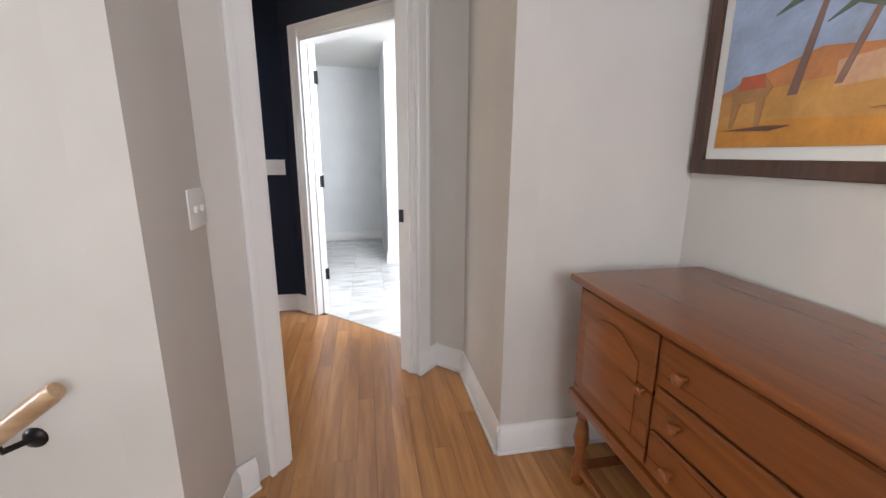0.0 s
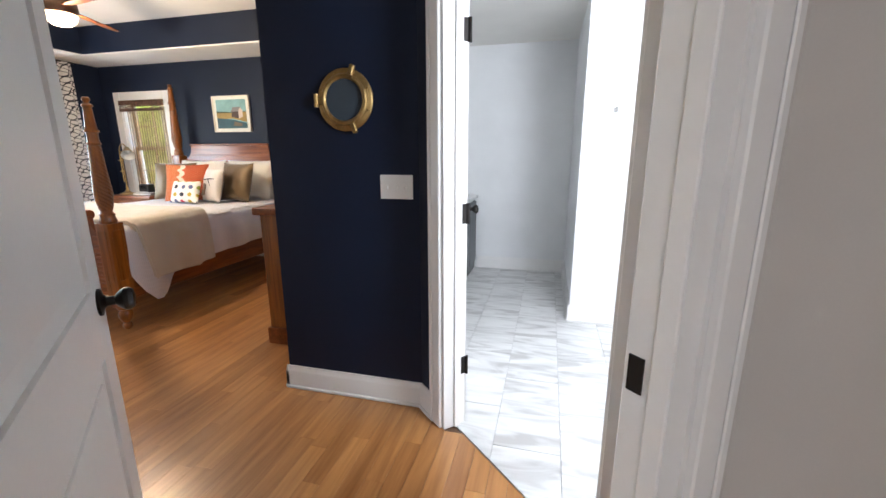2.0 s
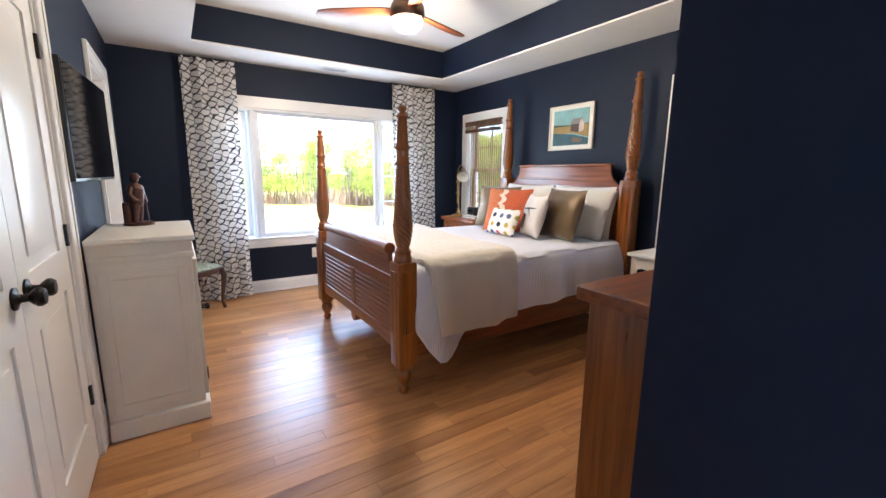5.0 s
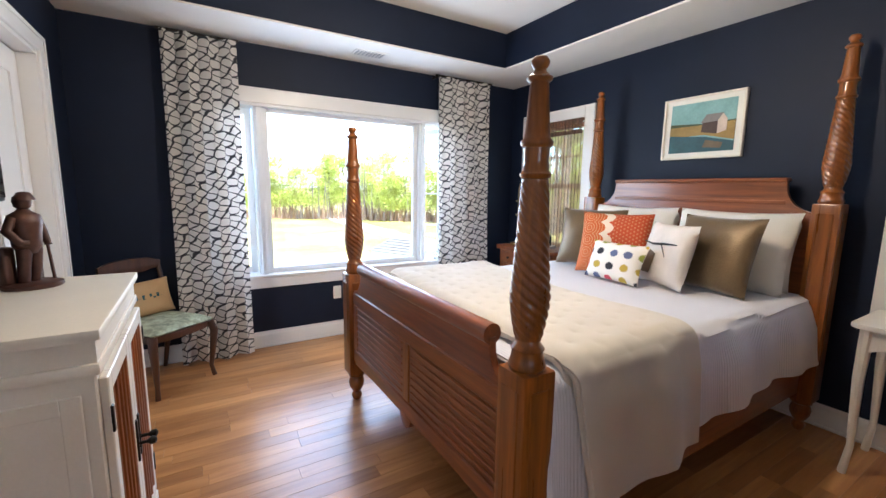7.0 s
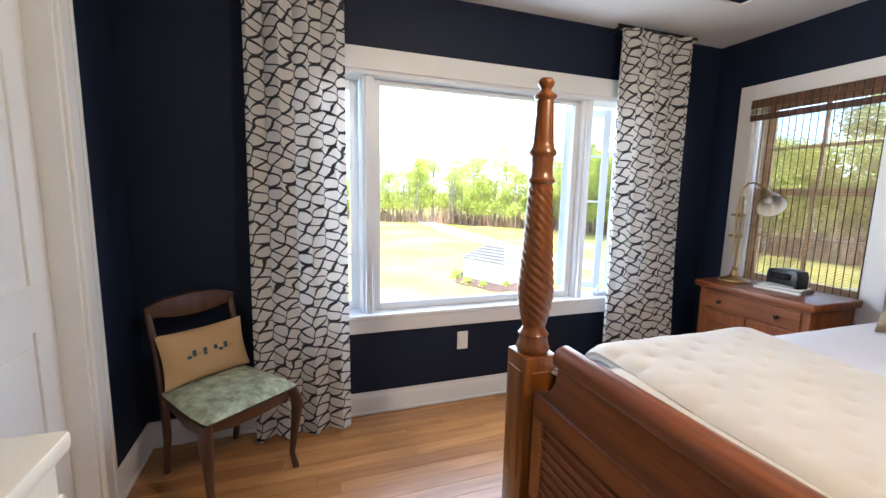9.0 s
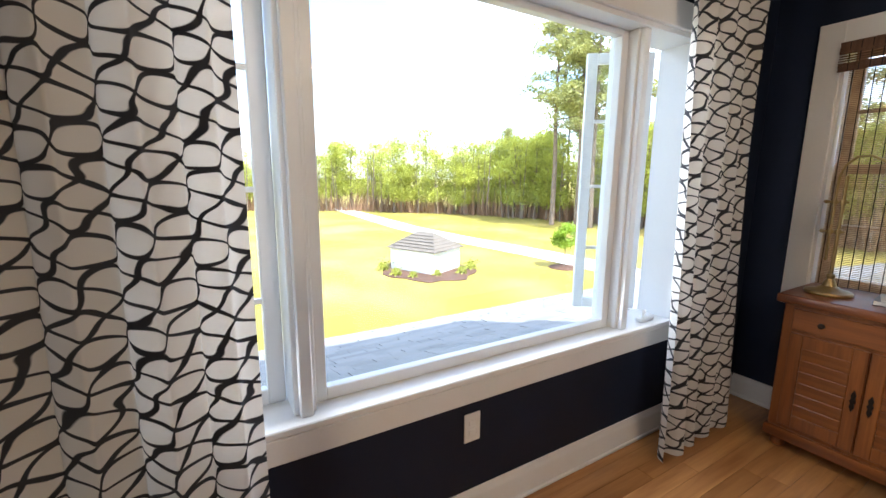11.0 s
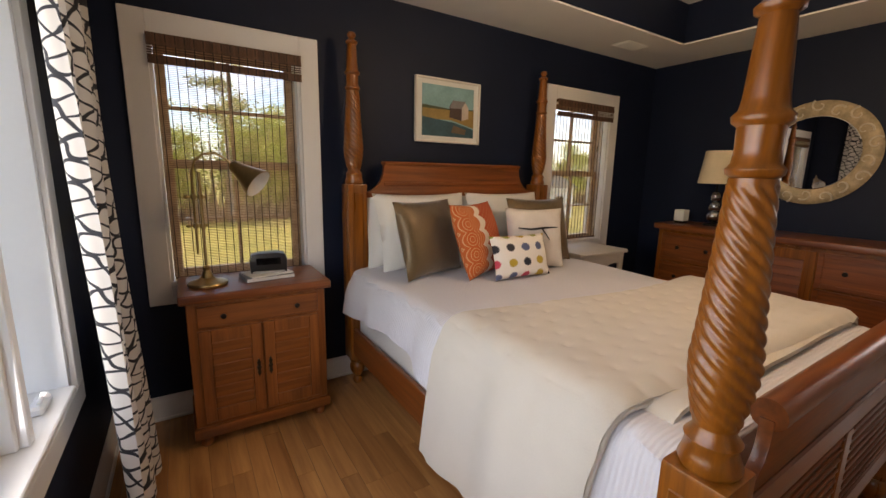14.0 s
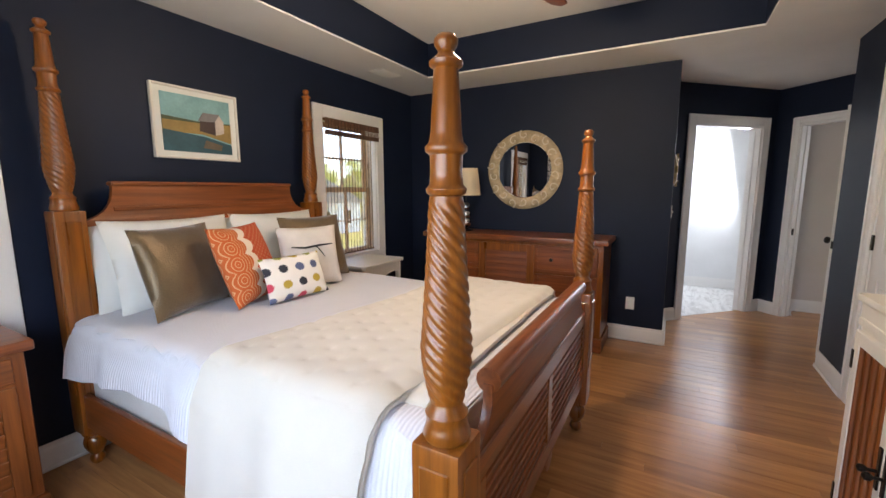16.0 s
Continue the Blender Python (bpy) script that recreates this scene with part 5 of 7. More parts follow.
part("stand", boxm((-0.04, -0.04, 0.0), (0.04, 0.04, 0.02), 0.004), BLACK, cd)

# round mirror
mr = thing("round_mirror", "round mirror in a wide pale carved frame", "mirror", T((-1.212, 4.53, 1.582)) @ Matrix.Rotation(radians(-90), 4, "Y"))
FRAME_P = plain("carved_gilt_frame", (0.50, 0.40, 0.25), 0.55, 0.15, var=0.3, scale=16, fine=60, bump=0.4)
PALE_P = plain("pale_carving", (0.66, 0.58, 0.44), 0.5, var=0.15, scale=20)
fr = part("frame", thicken(sheet(72, 8, lambda s, t: ((0.27 + 0.115 * t) * math.cos(2 * math.pi * s), (0.27 + 0.115 * t) * math.sin(2 * math.pi * s), 0.012 + 0.022 * math.sin(math.pi * t) ** 0.6)), 0.006), FRAME_P, mr)
sc = None
for i in range(18):
    a = 2 * math.pi * i / 18
    m = Matrix.Rotation(a, 4, "Z") @ T((0.328 + 0.018 * (-1) ** i, 0, 0.034)) @ Matrix.Rotation(radians(40 * (-1) ** i), 4, "Z")
    if sc is None:
        pts = [(0.05 * math.cos(k * 0.42) * (1 - k / 16), 0.05 * math.sin(k * 0.42) * (1 - k / 16), 0) for k in range(14)]
        sc = part("scroll", tube(pts, [0.0075 - 0.0003 * k for k in range(14)], 8), PALE_P, fr, m=m)
    else:
        again(sc, fr, m)
part("mirror_glass", lathe([(0.275, 0.006), (0.275, 0.014), (0.268, 0.016)], 72), MIRROR, mr, smooth=0)
part("backing", lathe([(0.37, 0.0), (0.37, 0.008)], 48), DARKW, mr)

# brass porthole on the angled vestibule wall
po = thing("porthole", "round brass ship's porthole with a hinged ring on the navy wall", "porthole", T((-0.768, 3.219, 1.568)) @ Matrix.Rotation(radians(90), 4, "X"))
part("flange", lathe([(0.095, 0.0), (0.142, 0.0), (0.142, 0.006), (0.136, 0.012), (0.118, 0.016), (0.112, 0.024), (0.1, 0.026), (0.094, 0.018), (0.095, 0.0)], 56, cap=False), PORT_BRASS, po)
part("glass", lathe([(0.1, 0.008), (0.1, 0.012), (0.02, 0.013)], 40), PORT_GLASS, po, "dark grey glass")
for i in range(8):
    a = 2 * math.pi * (i + 0.5) / 8
    part("rivet", lathe([(0.006, 0), (0.006, 0.003), (0.003, 0.005)], 10), PORT_BRASS, po, m=T((0.129 * math.cos(a), 0.129 * math.sin(a), 0.012)))
hgm = tube([(-0.143, -0.03, 0.02), (-0.143, 0.03, 0.02)], 0.011, 12)
add_box(hgm, (-0.15, -0.02, 0.004), (-0.11, 0.02, 0.022), 0.003)
part("hinge", hgm, PORT_BRASS, po)
for a in (70, -70):
    bm = boxm((-0.012, -0.03, 0.01), (0.012, 0.03, 0.03), 0.004)
    merge(bm, tube([(-0.02, 0.02, 0.032), (0.02, 0.02, 0.032)], 0.006, 8))
    part("dog_screw", bm, PORT_BRASS, po, m=Matrix.Rotation(radians(a), 4, "Z") @ T((0.13, 0, 0)) @ Matrix.Rotation(radians(90), 4, "Z"))


def plate(name, m, w, h, n, label, toggles=True):
    """A wall plate in its own x-z plane, facing -y."""
    e = thing(name, label, "switch" if toggles else "outlet", m)
    part("cover", boxm((-w / 2, -0.006, -h / 2), (w / 2, 0, h / 2), 0.003, 2), PLATE, e)
    for i in range(n):
        x = (i - (n - 1) / 2) * 0.046
        if toggles:
            part("toggle", boxm((x - 0.005, -0.016, -0.010), (x + 0.005, -0.005, 0.010), 0.002), PLATE, e, m=Matrix.Rotation(radians(12), 4, "X"))
        else:
            for z in (-0.019, 0.019):
                part("socket", boxm((x - 0.017, -0.0085, z - 0.013), (x + 0.017, -0.005, z + 0.013), 0.003), PLATE, e)
    return e


RZ = Matrix.Rotation
plate("switch_plate", T((-0.522, 3.219, 1.165)), 0.165, 0.115, 3, "white three-gang switch plate on the navy wall")
plate("switch_plate", T((-0.339, 1.175, 1.105)) @ RZ(radians(90), 4, "Z"), 0.118, 0.118, 2, "white double switch plate on the hall wall")
plate("outlet", T((-5.704, 3.875, 0.403)) @ RZ(radians(90), 4, "Z"), 0.072, 0.117, 1, "white wall outlet under the window", False)
plate("outlet", T((-1.211, 3.495, 0.352)) @ RZ(radians(-90), 4, "Z"), 0.072, 0.117, 1, "white wall outlet beside the dresser", False)
plate("outlet", T((-2.30, 5.879, 0.40)), 0.072, 0.117, 1, "white wall outlet under the window", False)


# ---- pictures ----
def paint(name, c, rough=0.6):
    return plain(name, c, rough, var=0.18, scale=9, fine=70, bump=0.15)


def picture(name, m, w, h, fw, frame_mat, mat_w, label):
    e = thing(name, label, "picture", m)
    for a, b in (((-w / 2, -h / 2), (-w / 2 + fw, h / 2)), ((w / 2 - fw, -h / 2), (w / 2, h / 2)), ((-w / 2 + fw, -h / 2), (w / 2 - fw, -h / 2 + fw)), ((-w / 2 + fw, h / 2 - fw), (w / 2 - fw, h / 2))):
        part("frame", boxm((a[0], -0.03, a[1]), (b[0], 0, b[1]), 0.003), frame_mat, e)
    if mat_w:
        part("mount", boxm((-w / 2 + fw, -0.014, -h / 2 + fw), (w / 2 - fw, -0.004, h / 2 - fw)), LINEN, e)
    return e


art = picture("marsh_picture", T((-3.672, 5.879, 1.802)), 0.538, 0.43, 0.014, CREAM, 0.03, "painting of a boathouse on a marsh in a cream frame")
AW, AH = 0.50 - 0.07, 0.40 - 0.06
cv = part("canvas", boxm((-AW / 2, -0.018, -AH / 2), (AW / 2, -0.014, AH / 2)), paint("teal_sky", (0.22, 0.40, 0.42)), art)
for i, (nm, pts, c) in enumerate((
        ("far_marsh", [(-AW / 2, -0.005), (AW / 2, -0.005), (AW / 2, 0.03), (0.02, 0.02), (-AW / 2, 0.035)], (0.06, 0.08, 0.035)),
        ("marsh_grass", [(-AW / 2, -0.06), (0.02, -0.055), (AW / 2, -0.10), (AW / 2, 0.022), (0.0, 0.012), (-AW / 2, 0.012)], (0.30, 0.20, 0.055)),
        ("water", [(-AW / 2, -AH / 2), (AW / 2, -AH / 2), (AW / 2, -0.11), (0.04, -0.07), (-AW / 2, -0.045)], (0.03, 0.085, 0.11)),
        ("reflection", [(0.02, -0.14), (0.14, -0.15), (0.15, -0.115), (0.04, -0.09)], (0.14, 0.10, 0.06)),
        ("shed_side", [(0.025, -0.035), (0.115, -0.05), (0.115, 0.025), (0.03, 0.02)], (0.06, 0.035, 0.03)),
        ("shed_gable", [(0.115, -0.05), (0.165, -0.035), (0.165, 0.03), (0.14, 0.062), (0.115, 0.025)], (0.52, 0.44, 0.38)),
        ("shed_roof", [(0.02, 0.018), (0.05, 0.066), (0.142, 0.066), (0.112, 0.022)], (0.20, 0.19, 0.19)))):
    if nm.startswith("shed"):
        pts = [(0.085 + (x - 0.095) * 1.15, 0.004 + z * 1.15) for x, z in pts]
    part(nm, prism(pts, -0.0205 - 0.0007 * i, -0.0145, "y"), paint(nm, c), cv, smooth=0)

MH = T((1.469, 0.66, 1.82)) @ RZ(radians(-90), 4, "Z")
hp = picture("desert_picture", MH, 1.24, 1.24, 0.055, DARKW, 0.04, "large framed painting of camels and palms in a desert")
HW, HH = 1.05, 1.05
cv = part("canvas", boxm((-HW / 2, -0.018, -HH / 2), (HW / 2, -0.014, HH / 2)), paint("pale_blue_sky", (0.33, 0.40, 0.55)), hp)
shapes = (("dunes", [(-0.525, -0.525), (0.525, -0.525), (0.525, -0.10), (0.0, -0.22), (-0.525, -0.27)], (0.52, 0.27, 0.07)),
          ("far_ridge", [(-0.525, -0.25), (-0.2, -0.12), (0.0, -0.16), (0.2, -0.02), (0.525, 0.06), (0.525, -0.20), (-0.525, -0.27)], (0.48, 0.20, 0.07)),
          ("village", [(-0.15, -0.19), (0.1, -0.16), (0.3, -0.14), (0.3, -0.26), (-0.15, -0.29)], (0.55, 0.33, 0.20)),
          ("foreground", [(-0.525, -0.525), (0.525, -0.525), (0.525, -0.40), (0.1, -0.42), (-0.3, -0.40), (-0.525, -0.43)], (0.55, 0.24, 0.035)),
          ("palm_trunk", [(-0.28, -0.30), (-0.25, -0.30), (-0.20, 0.10), (-0.215, 0.10)], (0.20, 0.12, 0.10)),
          ("palm_trunk", [(-0.15, -0.28), (-0.13, -0.28), (-0.06, 0.02), (-0.075, 0.02)], (0.22, 0.13, 0.10)),
          ("palm_fronds", [(-0.36, 0.06), (-0.28, 0.13), (-0.21, 0.10), (-0.13, 0.15), (-0.06, 0.08), (-0.13, 0.10), (-0.20, 0.06), (-0.27, 0.09)], (0.10, 0.13, 0.10)),
          ("palm_fronds", [(-0.2, -0.03), (-0.13, 0.04), (-0.07, 0.02), (0.0, 0.06), (0.07, -0.01), (0.0, 0.02), (-0.07, -0.03), (-0.13, 0.01)], (0.12, 0.15, 0.11)),
          ("camel_body", [(-0.48, -0.24), (-0.44, -0.20), (-0.36, -0.20), (-0.33, -0.25), (-0.35, -0.30), (-0.36, -0.43), (-0.375, -0.43), (-0.38, -0.31), (-0.44, -0.31), (-0.46, -0.43), (-0.475, -0.43), (-0.47, -0.30)], (0.36, 0.19, 0.07)),
          ("camel_blanket", [(-0.455, -0.25), (-0.445, -0.185), (-0.365, -0.185), (-0.35, -0.25)], (0.42, 0.10, 0.045)),
          ("camel_body", [(-0.02, -0.30), (0.03, -0.37), (0.14, -0.38), (0.24, -0.33), (0.24, -0.26), (0.16, -0.20), (0.08, -0.24), (0.02, -0.31)], (0.28, 0.09, 0.07)),
          ("camel_saddle", [(0.06, -0.34), (0.15, -0.35), (0.20, -0.29), (0.14, -0.24), (0.08, -0.27)], (0.50, 0.30, 0.03)),
          ("cast_shade", [(-0.50, -0.44), (-0.32, -0.45), (-0.25, -0.43), (-0.34, -0.425)], (0.14, 0.07, 0.05)),
          ("cast_shade", [(-0.05, -0.385), (0.22, -0.39), (0.30, -0.375), (0.1, -0.37)], (0.22, 0.10, 0.05)))
for i, (nm, pts, c) in enumerate(shapes):
    part(nm, prism([(x, -0.525 + (z + 0.525) * 0.68) for x, z in pts], -0.0185 - 0.0006 * i, -0.0145, "y"), paint(nm, c), cv, smooth=0)


# ---- curtains ----
def curtain(name, y0, y1, x, folds, phase, z1=2.405, label="white curtain panel with a dark wavy net pattern"):
    w = y1 - y0

    def f(s, t):
        z = 0.02 + (z1 - 0.02) * t
        flare = 1 + 0.04 * (1 - t)
        ph = phase + 0.5 * math.sin(2.2 * t + phase)
        a = 0.036 * (0.75 + 0.3 * math.sin(3 * s + 1.4 * t + phase))
        yy = (y0 + y1) / 2 + (s - 0.5) * w * flare + 0.008 * math.sin(4 * math.pi * folds * s + ph)
        return (x + 0.055 * (1 - t) ** 1.5 + a * math.sin(2 * math.pi * folds * s + ph) + 0.012 * math.sin(5 * t + 9 * s), yy, z + 0.012 * math.sin(9 * s) * (1 - t))
    e = thing(name, label, "curtain", group="window curtains")
    part("cloth", thicken(sheet(90, 30, f, lambda s, t: (s * w * 1.55, z1 * t)), 0.0015), CURTAIN, e, smooth=80)
    part("rod", tube([(x, y0 - 0.02, z1 + 0.004), (x, y1 + 0.02, z1 + 0.004)], 0.009, 10), BLACK, e)
    for yy in (y0 + 0.02, y1 - 0.02):
        part("bracket", boxm((-5.705, yy - 0.008, z1 - 0.006), (x, yy + 0.008, z1 + 0.012), 0.002), BLACK, e)


curtain("curtain", 2.665, 3.135, -5.615, 3.5, 0.3)
curtain("curtain", 4.84, 5.46, -5.575, 4.5, 2.1)


# ---- white cabinet, statue, television, chair, side table ----
def cabinet():
    x0, x1, y0, y1, h = -4.0, -3.25, 2.16, 2.60, 1.02
    e = thing("white_cabinet", "cream painted cabinet with wood-barred doors", "cabinet", T(((x0 + x1) / 2, (y0 + y1) / 2, 0)))
    hx, hy = (x1 - x0) / 2, (y1 - y0) / 2
    part("plinth", boxm((-hx, -hy, 0), (hx, hy, 0.10), 0.006), CREAM, e)
    part("body", boxm((-hx + 0.022, -hy, 0.10), (hx - 0.022, hy - 0.02, h - 0.09), 0.004), CREAM, e)
    part("cornice", boxm((-hx + 0.01, -hy, h - 0.115), (hx - 0.01, hy - 0.008, h - 0.085), 0.008, 2), CREAM, e)
    part("top", boxm((-hx, -hy, h - 0.028), (hx, hy, h), 0.008, 2), CREAM, e)
    part("frieze", boxm((-hx + 0.018, -hy, h - 0.09), (hx - 0.018, hy - 0.014, h - 0.028)), CREAM, e)
    for s in (-1, 1):
        bm = bmesh.new()
        xs = s * (hx - 0.022)
        for p, q in (((-hy + 0.03, 0.14), (-hy + 0.07, 0.86)), ((hy - 0.09, 0.14), (hy - 0.05, 0.86)), ((-hy + 0.07, 0.14), (hy - 0.09, 0.18)), ((-hy + 0.07, 0.82), (hy - 0.09, 0.86))):
            add_box(bm, (xs - 0.004, p[0], p[1]), (xs + 0.006, q[0], q[1]), 0.002)
        part("side_moulding", bm, CREAM, e)
    yf = hy - 0.02
    for s in (-1, 1):
        a, b = (-hx + 0.035, -0.002) if s < 0 else (0.002, hx - 0.035)
        bm = bmesh.new()
        for p, q in (((a, 0.13), (a + 0.045, 0.89)), ((b - 0.045, 0.13), (b, 0.89)), ((a + 0.045, 0.13), (b - 0.045, 0.18)), ((a + 0.045, 0.84), (b - 0.045, 0.89))):
            add_box(bm, (p[0], yf, p[1]), (q[0], yf + 0.02, q[1]), 0.003)
        d = part("door", bm, CREAM, e)
        part("back_panel", boxm((a + 0.04, yf + 0.001, 0.17), (b - 0.04, yf + 0.006, 0.85)), HONEY, d, "honey wood panel behind bars")
        n = 5
        for i in range(n):
            xx = a + 0.06 + (b - a - 0.12) * i / (n - 1)
            part("bar", tube([(xx, yf + 0.012, 0.18), (xx, yf + 0.012, 0.84)], 0.009, 8), HONEY, d)
        bm = boxm((s * 0.022 - 0.009, yf + 0.02, 0.47), (s * 0.022 + 0.009, yf + 0.026, 0.61), 0.002)
        part("handle_plate", bm, BLACK, d)
        part("knob", lathe([(0.006, 0), (0.005, 0.02), (0.013, 0.03), (0.012, 0.042), (0.004, 0.047)], 14), BLACK, d, m=T((s * 0.022, yf + 0.026, 0.53)) @ RZ(radians(-90), 4, "X"))
        for z in (0.25, 0.78):
            part("hinge", boxm((s * (hx - 0.04) - 0.008, yf + 0.018, z - 0.035), (s * (hx - 0.04) + 0.008, yf + 0.024, z + 0.035), 0.002), BLACK, d)


cabinet()


def statue():
    st = plain("dark_bronze_statue", (0.075, 0.032, 0.022), 0.45, 0.2, var=0.3, scale=20)
    bm = lathe([(0.095, 0), (0.1, 0.006), (0.098, 0.018), (0.085, 0.022)], 28)
    for x in (-0.022, 0.024):
        merge(bm, tube([(x, 0.01, 0.02), (x * 1.1, 0.0, 0.09), (x * 0.9, -0.005, 0.16)], [0.02, 0.021, 0.027], 12))
    merge(bm, lathe([(0.03, 0.14), (0.046, 0.17), (0.05, 0.22), (0.056, 0.265), (0.05, 0.295), (0.024, 0.312), (0.018, 0.32)], 18))
    merge(bm, lathe([(0.01, 0.315), (0.026, 0.33), (0.03, 0.35), (0.027, 0.368), (0.012, 0.38)], 16))
    merge(bm, lathe([(0.036, 0.356), (0.034, 0.362), (0.028, 0.372), (0.02, 0.386), (0.006, 0.39)], 16), T((0.006, -0.004, 0)))
    merge(bm, tube([(-0.048, 0, 0.285), (-0.075, 0.0, 0.235), (-0.06, -0.03, 0.19), (-0.035, -0.04, 0.185)], [0.018, 0.018, 0.015, 0.012], 10))
    merge(bm, tube([(0.048, 0, 0.285), (0.062, -0.01, 0.23), (0.055, -0.035, 0.17)], [0.018, 0.017, 0.013], 10))
    merge(bm, tube([(0.07, -0.03, 0.02), (0.055, -0.03, 0.18)], 0.006, 8))
    add_box(bm, (-0.08, 0.02, 0.018), (-0.03, 0.06, 0.17), 0.006)
    add_box(bm, (0.035, 0.01, 0.018), (0.07, 0.045, 0.085), 0.005)
    solid("statue", bm, st, "dark carved figurine on a round base", "statue", m=T((-3.86, 2.34, 1.02)) @ RZ(radians(150), 4, "Z") @ Matrix.Scale(0.78, 4), smooth=50)


statue()
tv = thing("television", "black flat television on a wall bracket", "television", T((-3.70, 2.20, 1.55)) @ RZ(radians(-3), 4, "Z"))
part("housing", boxm((-0.455, -0.035, -0.265), (0.455, 0.0, 0.265), 0.008, 2), BLACKP, tv)
part("screen", boxm((-0.445, 0.0005, -0.25), (0.445, 0.003, 0.255)), SCREEN, tv, "dark glossy screen")
part("logo_strip", boxm((-0.03, 0.0005, -0.263), (0.03, 0.003, -0.256)), STEEL, tv)
part("bracket", boxm((-0.1, -0.07, -0.1), (0.1, -0.035, 0.1), 0.004), BLACK, tv)


def chair():
    e = thing("side_chair", "dark walnut side chair with a green patterned seat", "chair", T((-5.36, 2.56, 0)) @ RZ(radians(38), 4, "Z") @ Matrix.Diagonal((1, 1, 0.945, 1)))
    # front towards +x
    for s in (-1, 1):
        part("front_leg", tube([(0.205, s * 0.20, 0.43), (0.225, s * 0.215, 0.36), (0.215, s * 0.205, 0.22), (0.20, s * 0.195, 0.08), (0.215, s * 0.205, 0.0)], [0.026, 0.027, 0.02, 0.014, 0.016], 12), DARKW, e)
        part("back_leg", tube([(-0.25, s * 0.17, 0.0), (-0.21, s * 0.172, 0.2), (-0.20, s * 0.178, 0.43), (-0.215, s * 0.185, 0.62), (-0.275, s * 0.19, 0.85)], [0.014, 0.017, 0.019, 0.017, 0.014], 12), DARKW, e)
    pts = [(-0.2, -0.18), (0.1, -0.225), (0.2, -0.215), (0.235, -0.12), (0.245, 0), (0.235, 0.12), (0.2, 0.215), (0.1, 0.225), (-0.2, 0.18)]
    part("seat_rail", prism(pts, 0.39, 0.44, "z", 0.006), DARKW, e)
    SEATC = plain("green_floral_cloth", (0.33, 0.36, 0.25), 0.9, var=0.45, scale=24, fine=50, bump=0.3)

    def seat(s, t):
        u, v = 2 * s - 1, 2 * t - 1
        d = 0.19 + 0.03 * (u + 1) / 2
        return (0.02 + u * 0.21, v * d * (1 - 0.06 * max(0, u) ** 3 * v * v), 0.442 + 0.035 * ((1 - abs(u) ** 3) * (1 - abs(v) ** 3)) ** 0.5)
    part("seat", thicken(sheet(20, 20, seat), -0.01), SEATC, e, "green floral upholstered seat")
    top = [(-0.2, 0.80), (-0.15, 0.80), (-0.08, 0.785), (0, 0.78), (0.08, 0.785), (0.15, 0.80), (0.2, 0.80), (0.205, 0.855), (0.12, 0.885), (0, 0.895), (-0.12, 0.885), (-0.205, 0.855)]
    part("crest_rail", prism(top, -0.285, -0.255, "x", 0.006), DARKW, e, "carved crest rail")
    part("back_rail", prism([(-0.18, 0.60), (0, 0.585), (0.18, 0.60), (0.18, 0.64), (0, 0.63), (-0.18, 0.64)], -0.232, -0.212, "x", 0.004), DARKW, e)
    pc = solid("tan_cushion", cushion_bm(0.40, 0.25, 0.10), plain("burlap", (0.50, 0.33, 0.16), 0.95, var=0.12, fine=350, bump=0.4), "tan burlap cushion with dark script on the chair", "pillow",
               m=T((-5.36, 2.56, 0)) @ RZ(radians(38), 4, "Z") @ T((-0.13, 0.0, 0.450)) @ RZ(radians(90), 4, "Z") @ RZ(radians(-16), 4, "X"), smooth=70)
    ink = plain("teal_ink", (0.03, 0.09, 0.11), 0.8, bump=0)
    bm = bmesh.new()
    for i in range(9):
        add_box(bm, (-0.105 + 0.024 * i, -0.0525, 0.115 + 0.006 * (i % 3)), (-0.088 + 0.024 * i, -0.049, 0.128 + 0.02 * (i % 2)), 0.001)
    part("script_bars", bm, ink, pc, "dark teal script")


chair()


def side_table():
    e = thing("white_side_table", "white painted side table with a scalloped apron", "side table", T((-2.37, 5.62, 0)))
    hx, hy, h = 0.30, 0.22, 0.76
    part("top", prism([(-hx, -hy + 0.03), (-hx + 0.03, -hy), (hx - 0.03, -hy), (hx, -hy + 0.03), (hx, hy), (-hx, hy)], h - 0.025, h, "z", 0.006), CREAM, e)
    pts = [(-hx + 0.05, h - 0.025), (-hx + 0.05, h - 0.14), (-hx + 0.12, h - 0.11), (-0.08, h - 0.12), (0, h - 0.15), (0.08, h - 0.12), (hx - 0.12, h - 0.11), (hx - 0.05, h - 0.14), (hx - 0.05, h - 0.025)]
    part("apron", prism(pts, -hy + 0.035, -hy + 0.052, "y"), CREAM, e)
    for s in (-1, 1):
        part("side_apron", boxm((s * (hx - 0.055) - 0.008, -hy + 0.055, h - 0.13), (s * (hx - 0.055) + 0.008, hy - 0.04, h - 0.025)), CREAM, e)
        for y in (-hy + 0.05, hy - 0.04):
            part("leg", tube([(s * (hx - 0.055), y, h - 0.03), (s * (hx - 0.05), y, 0.5), (s * (hx - 0.06), y, 0.15), (s * (hx - 0.045), y, 0.0)], [0.026, 0.022, 0.014, 0.017], 10), CREAM, e)


side_table()


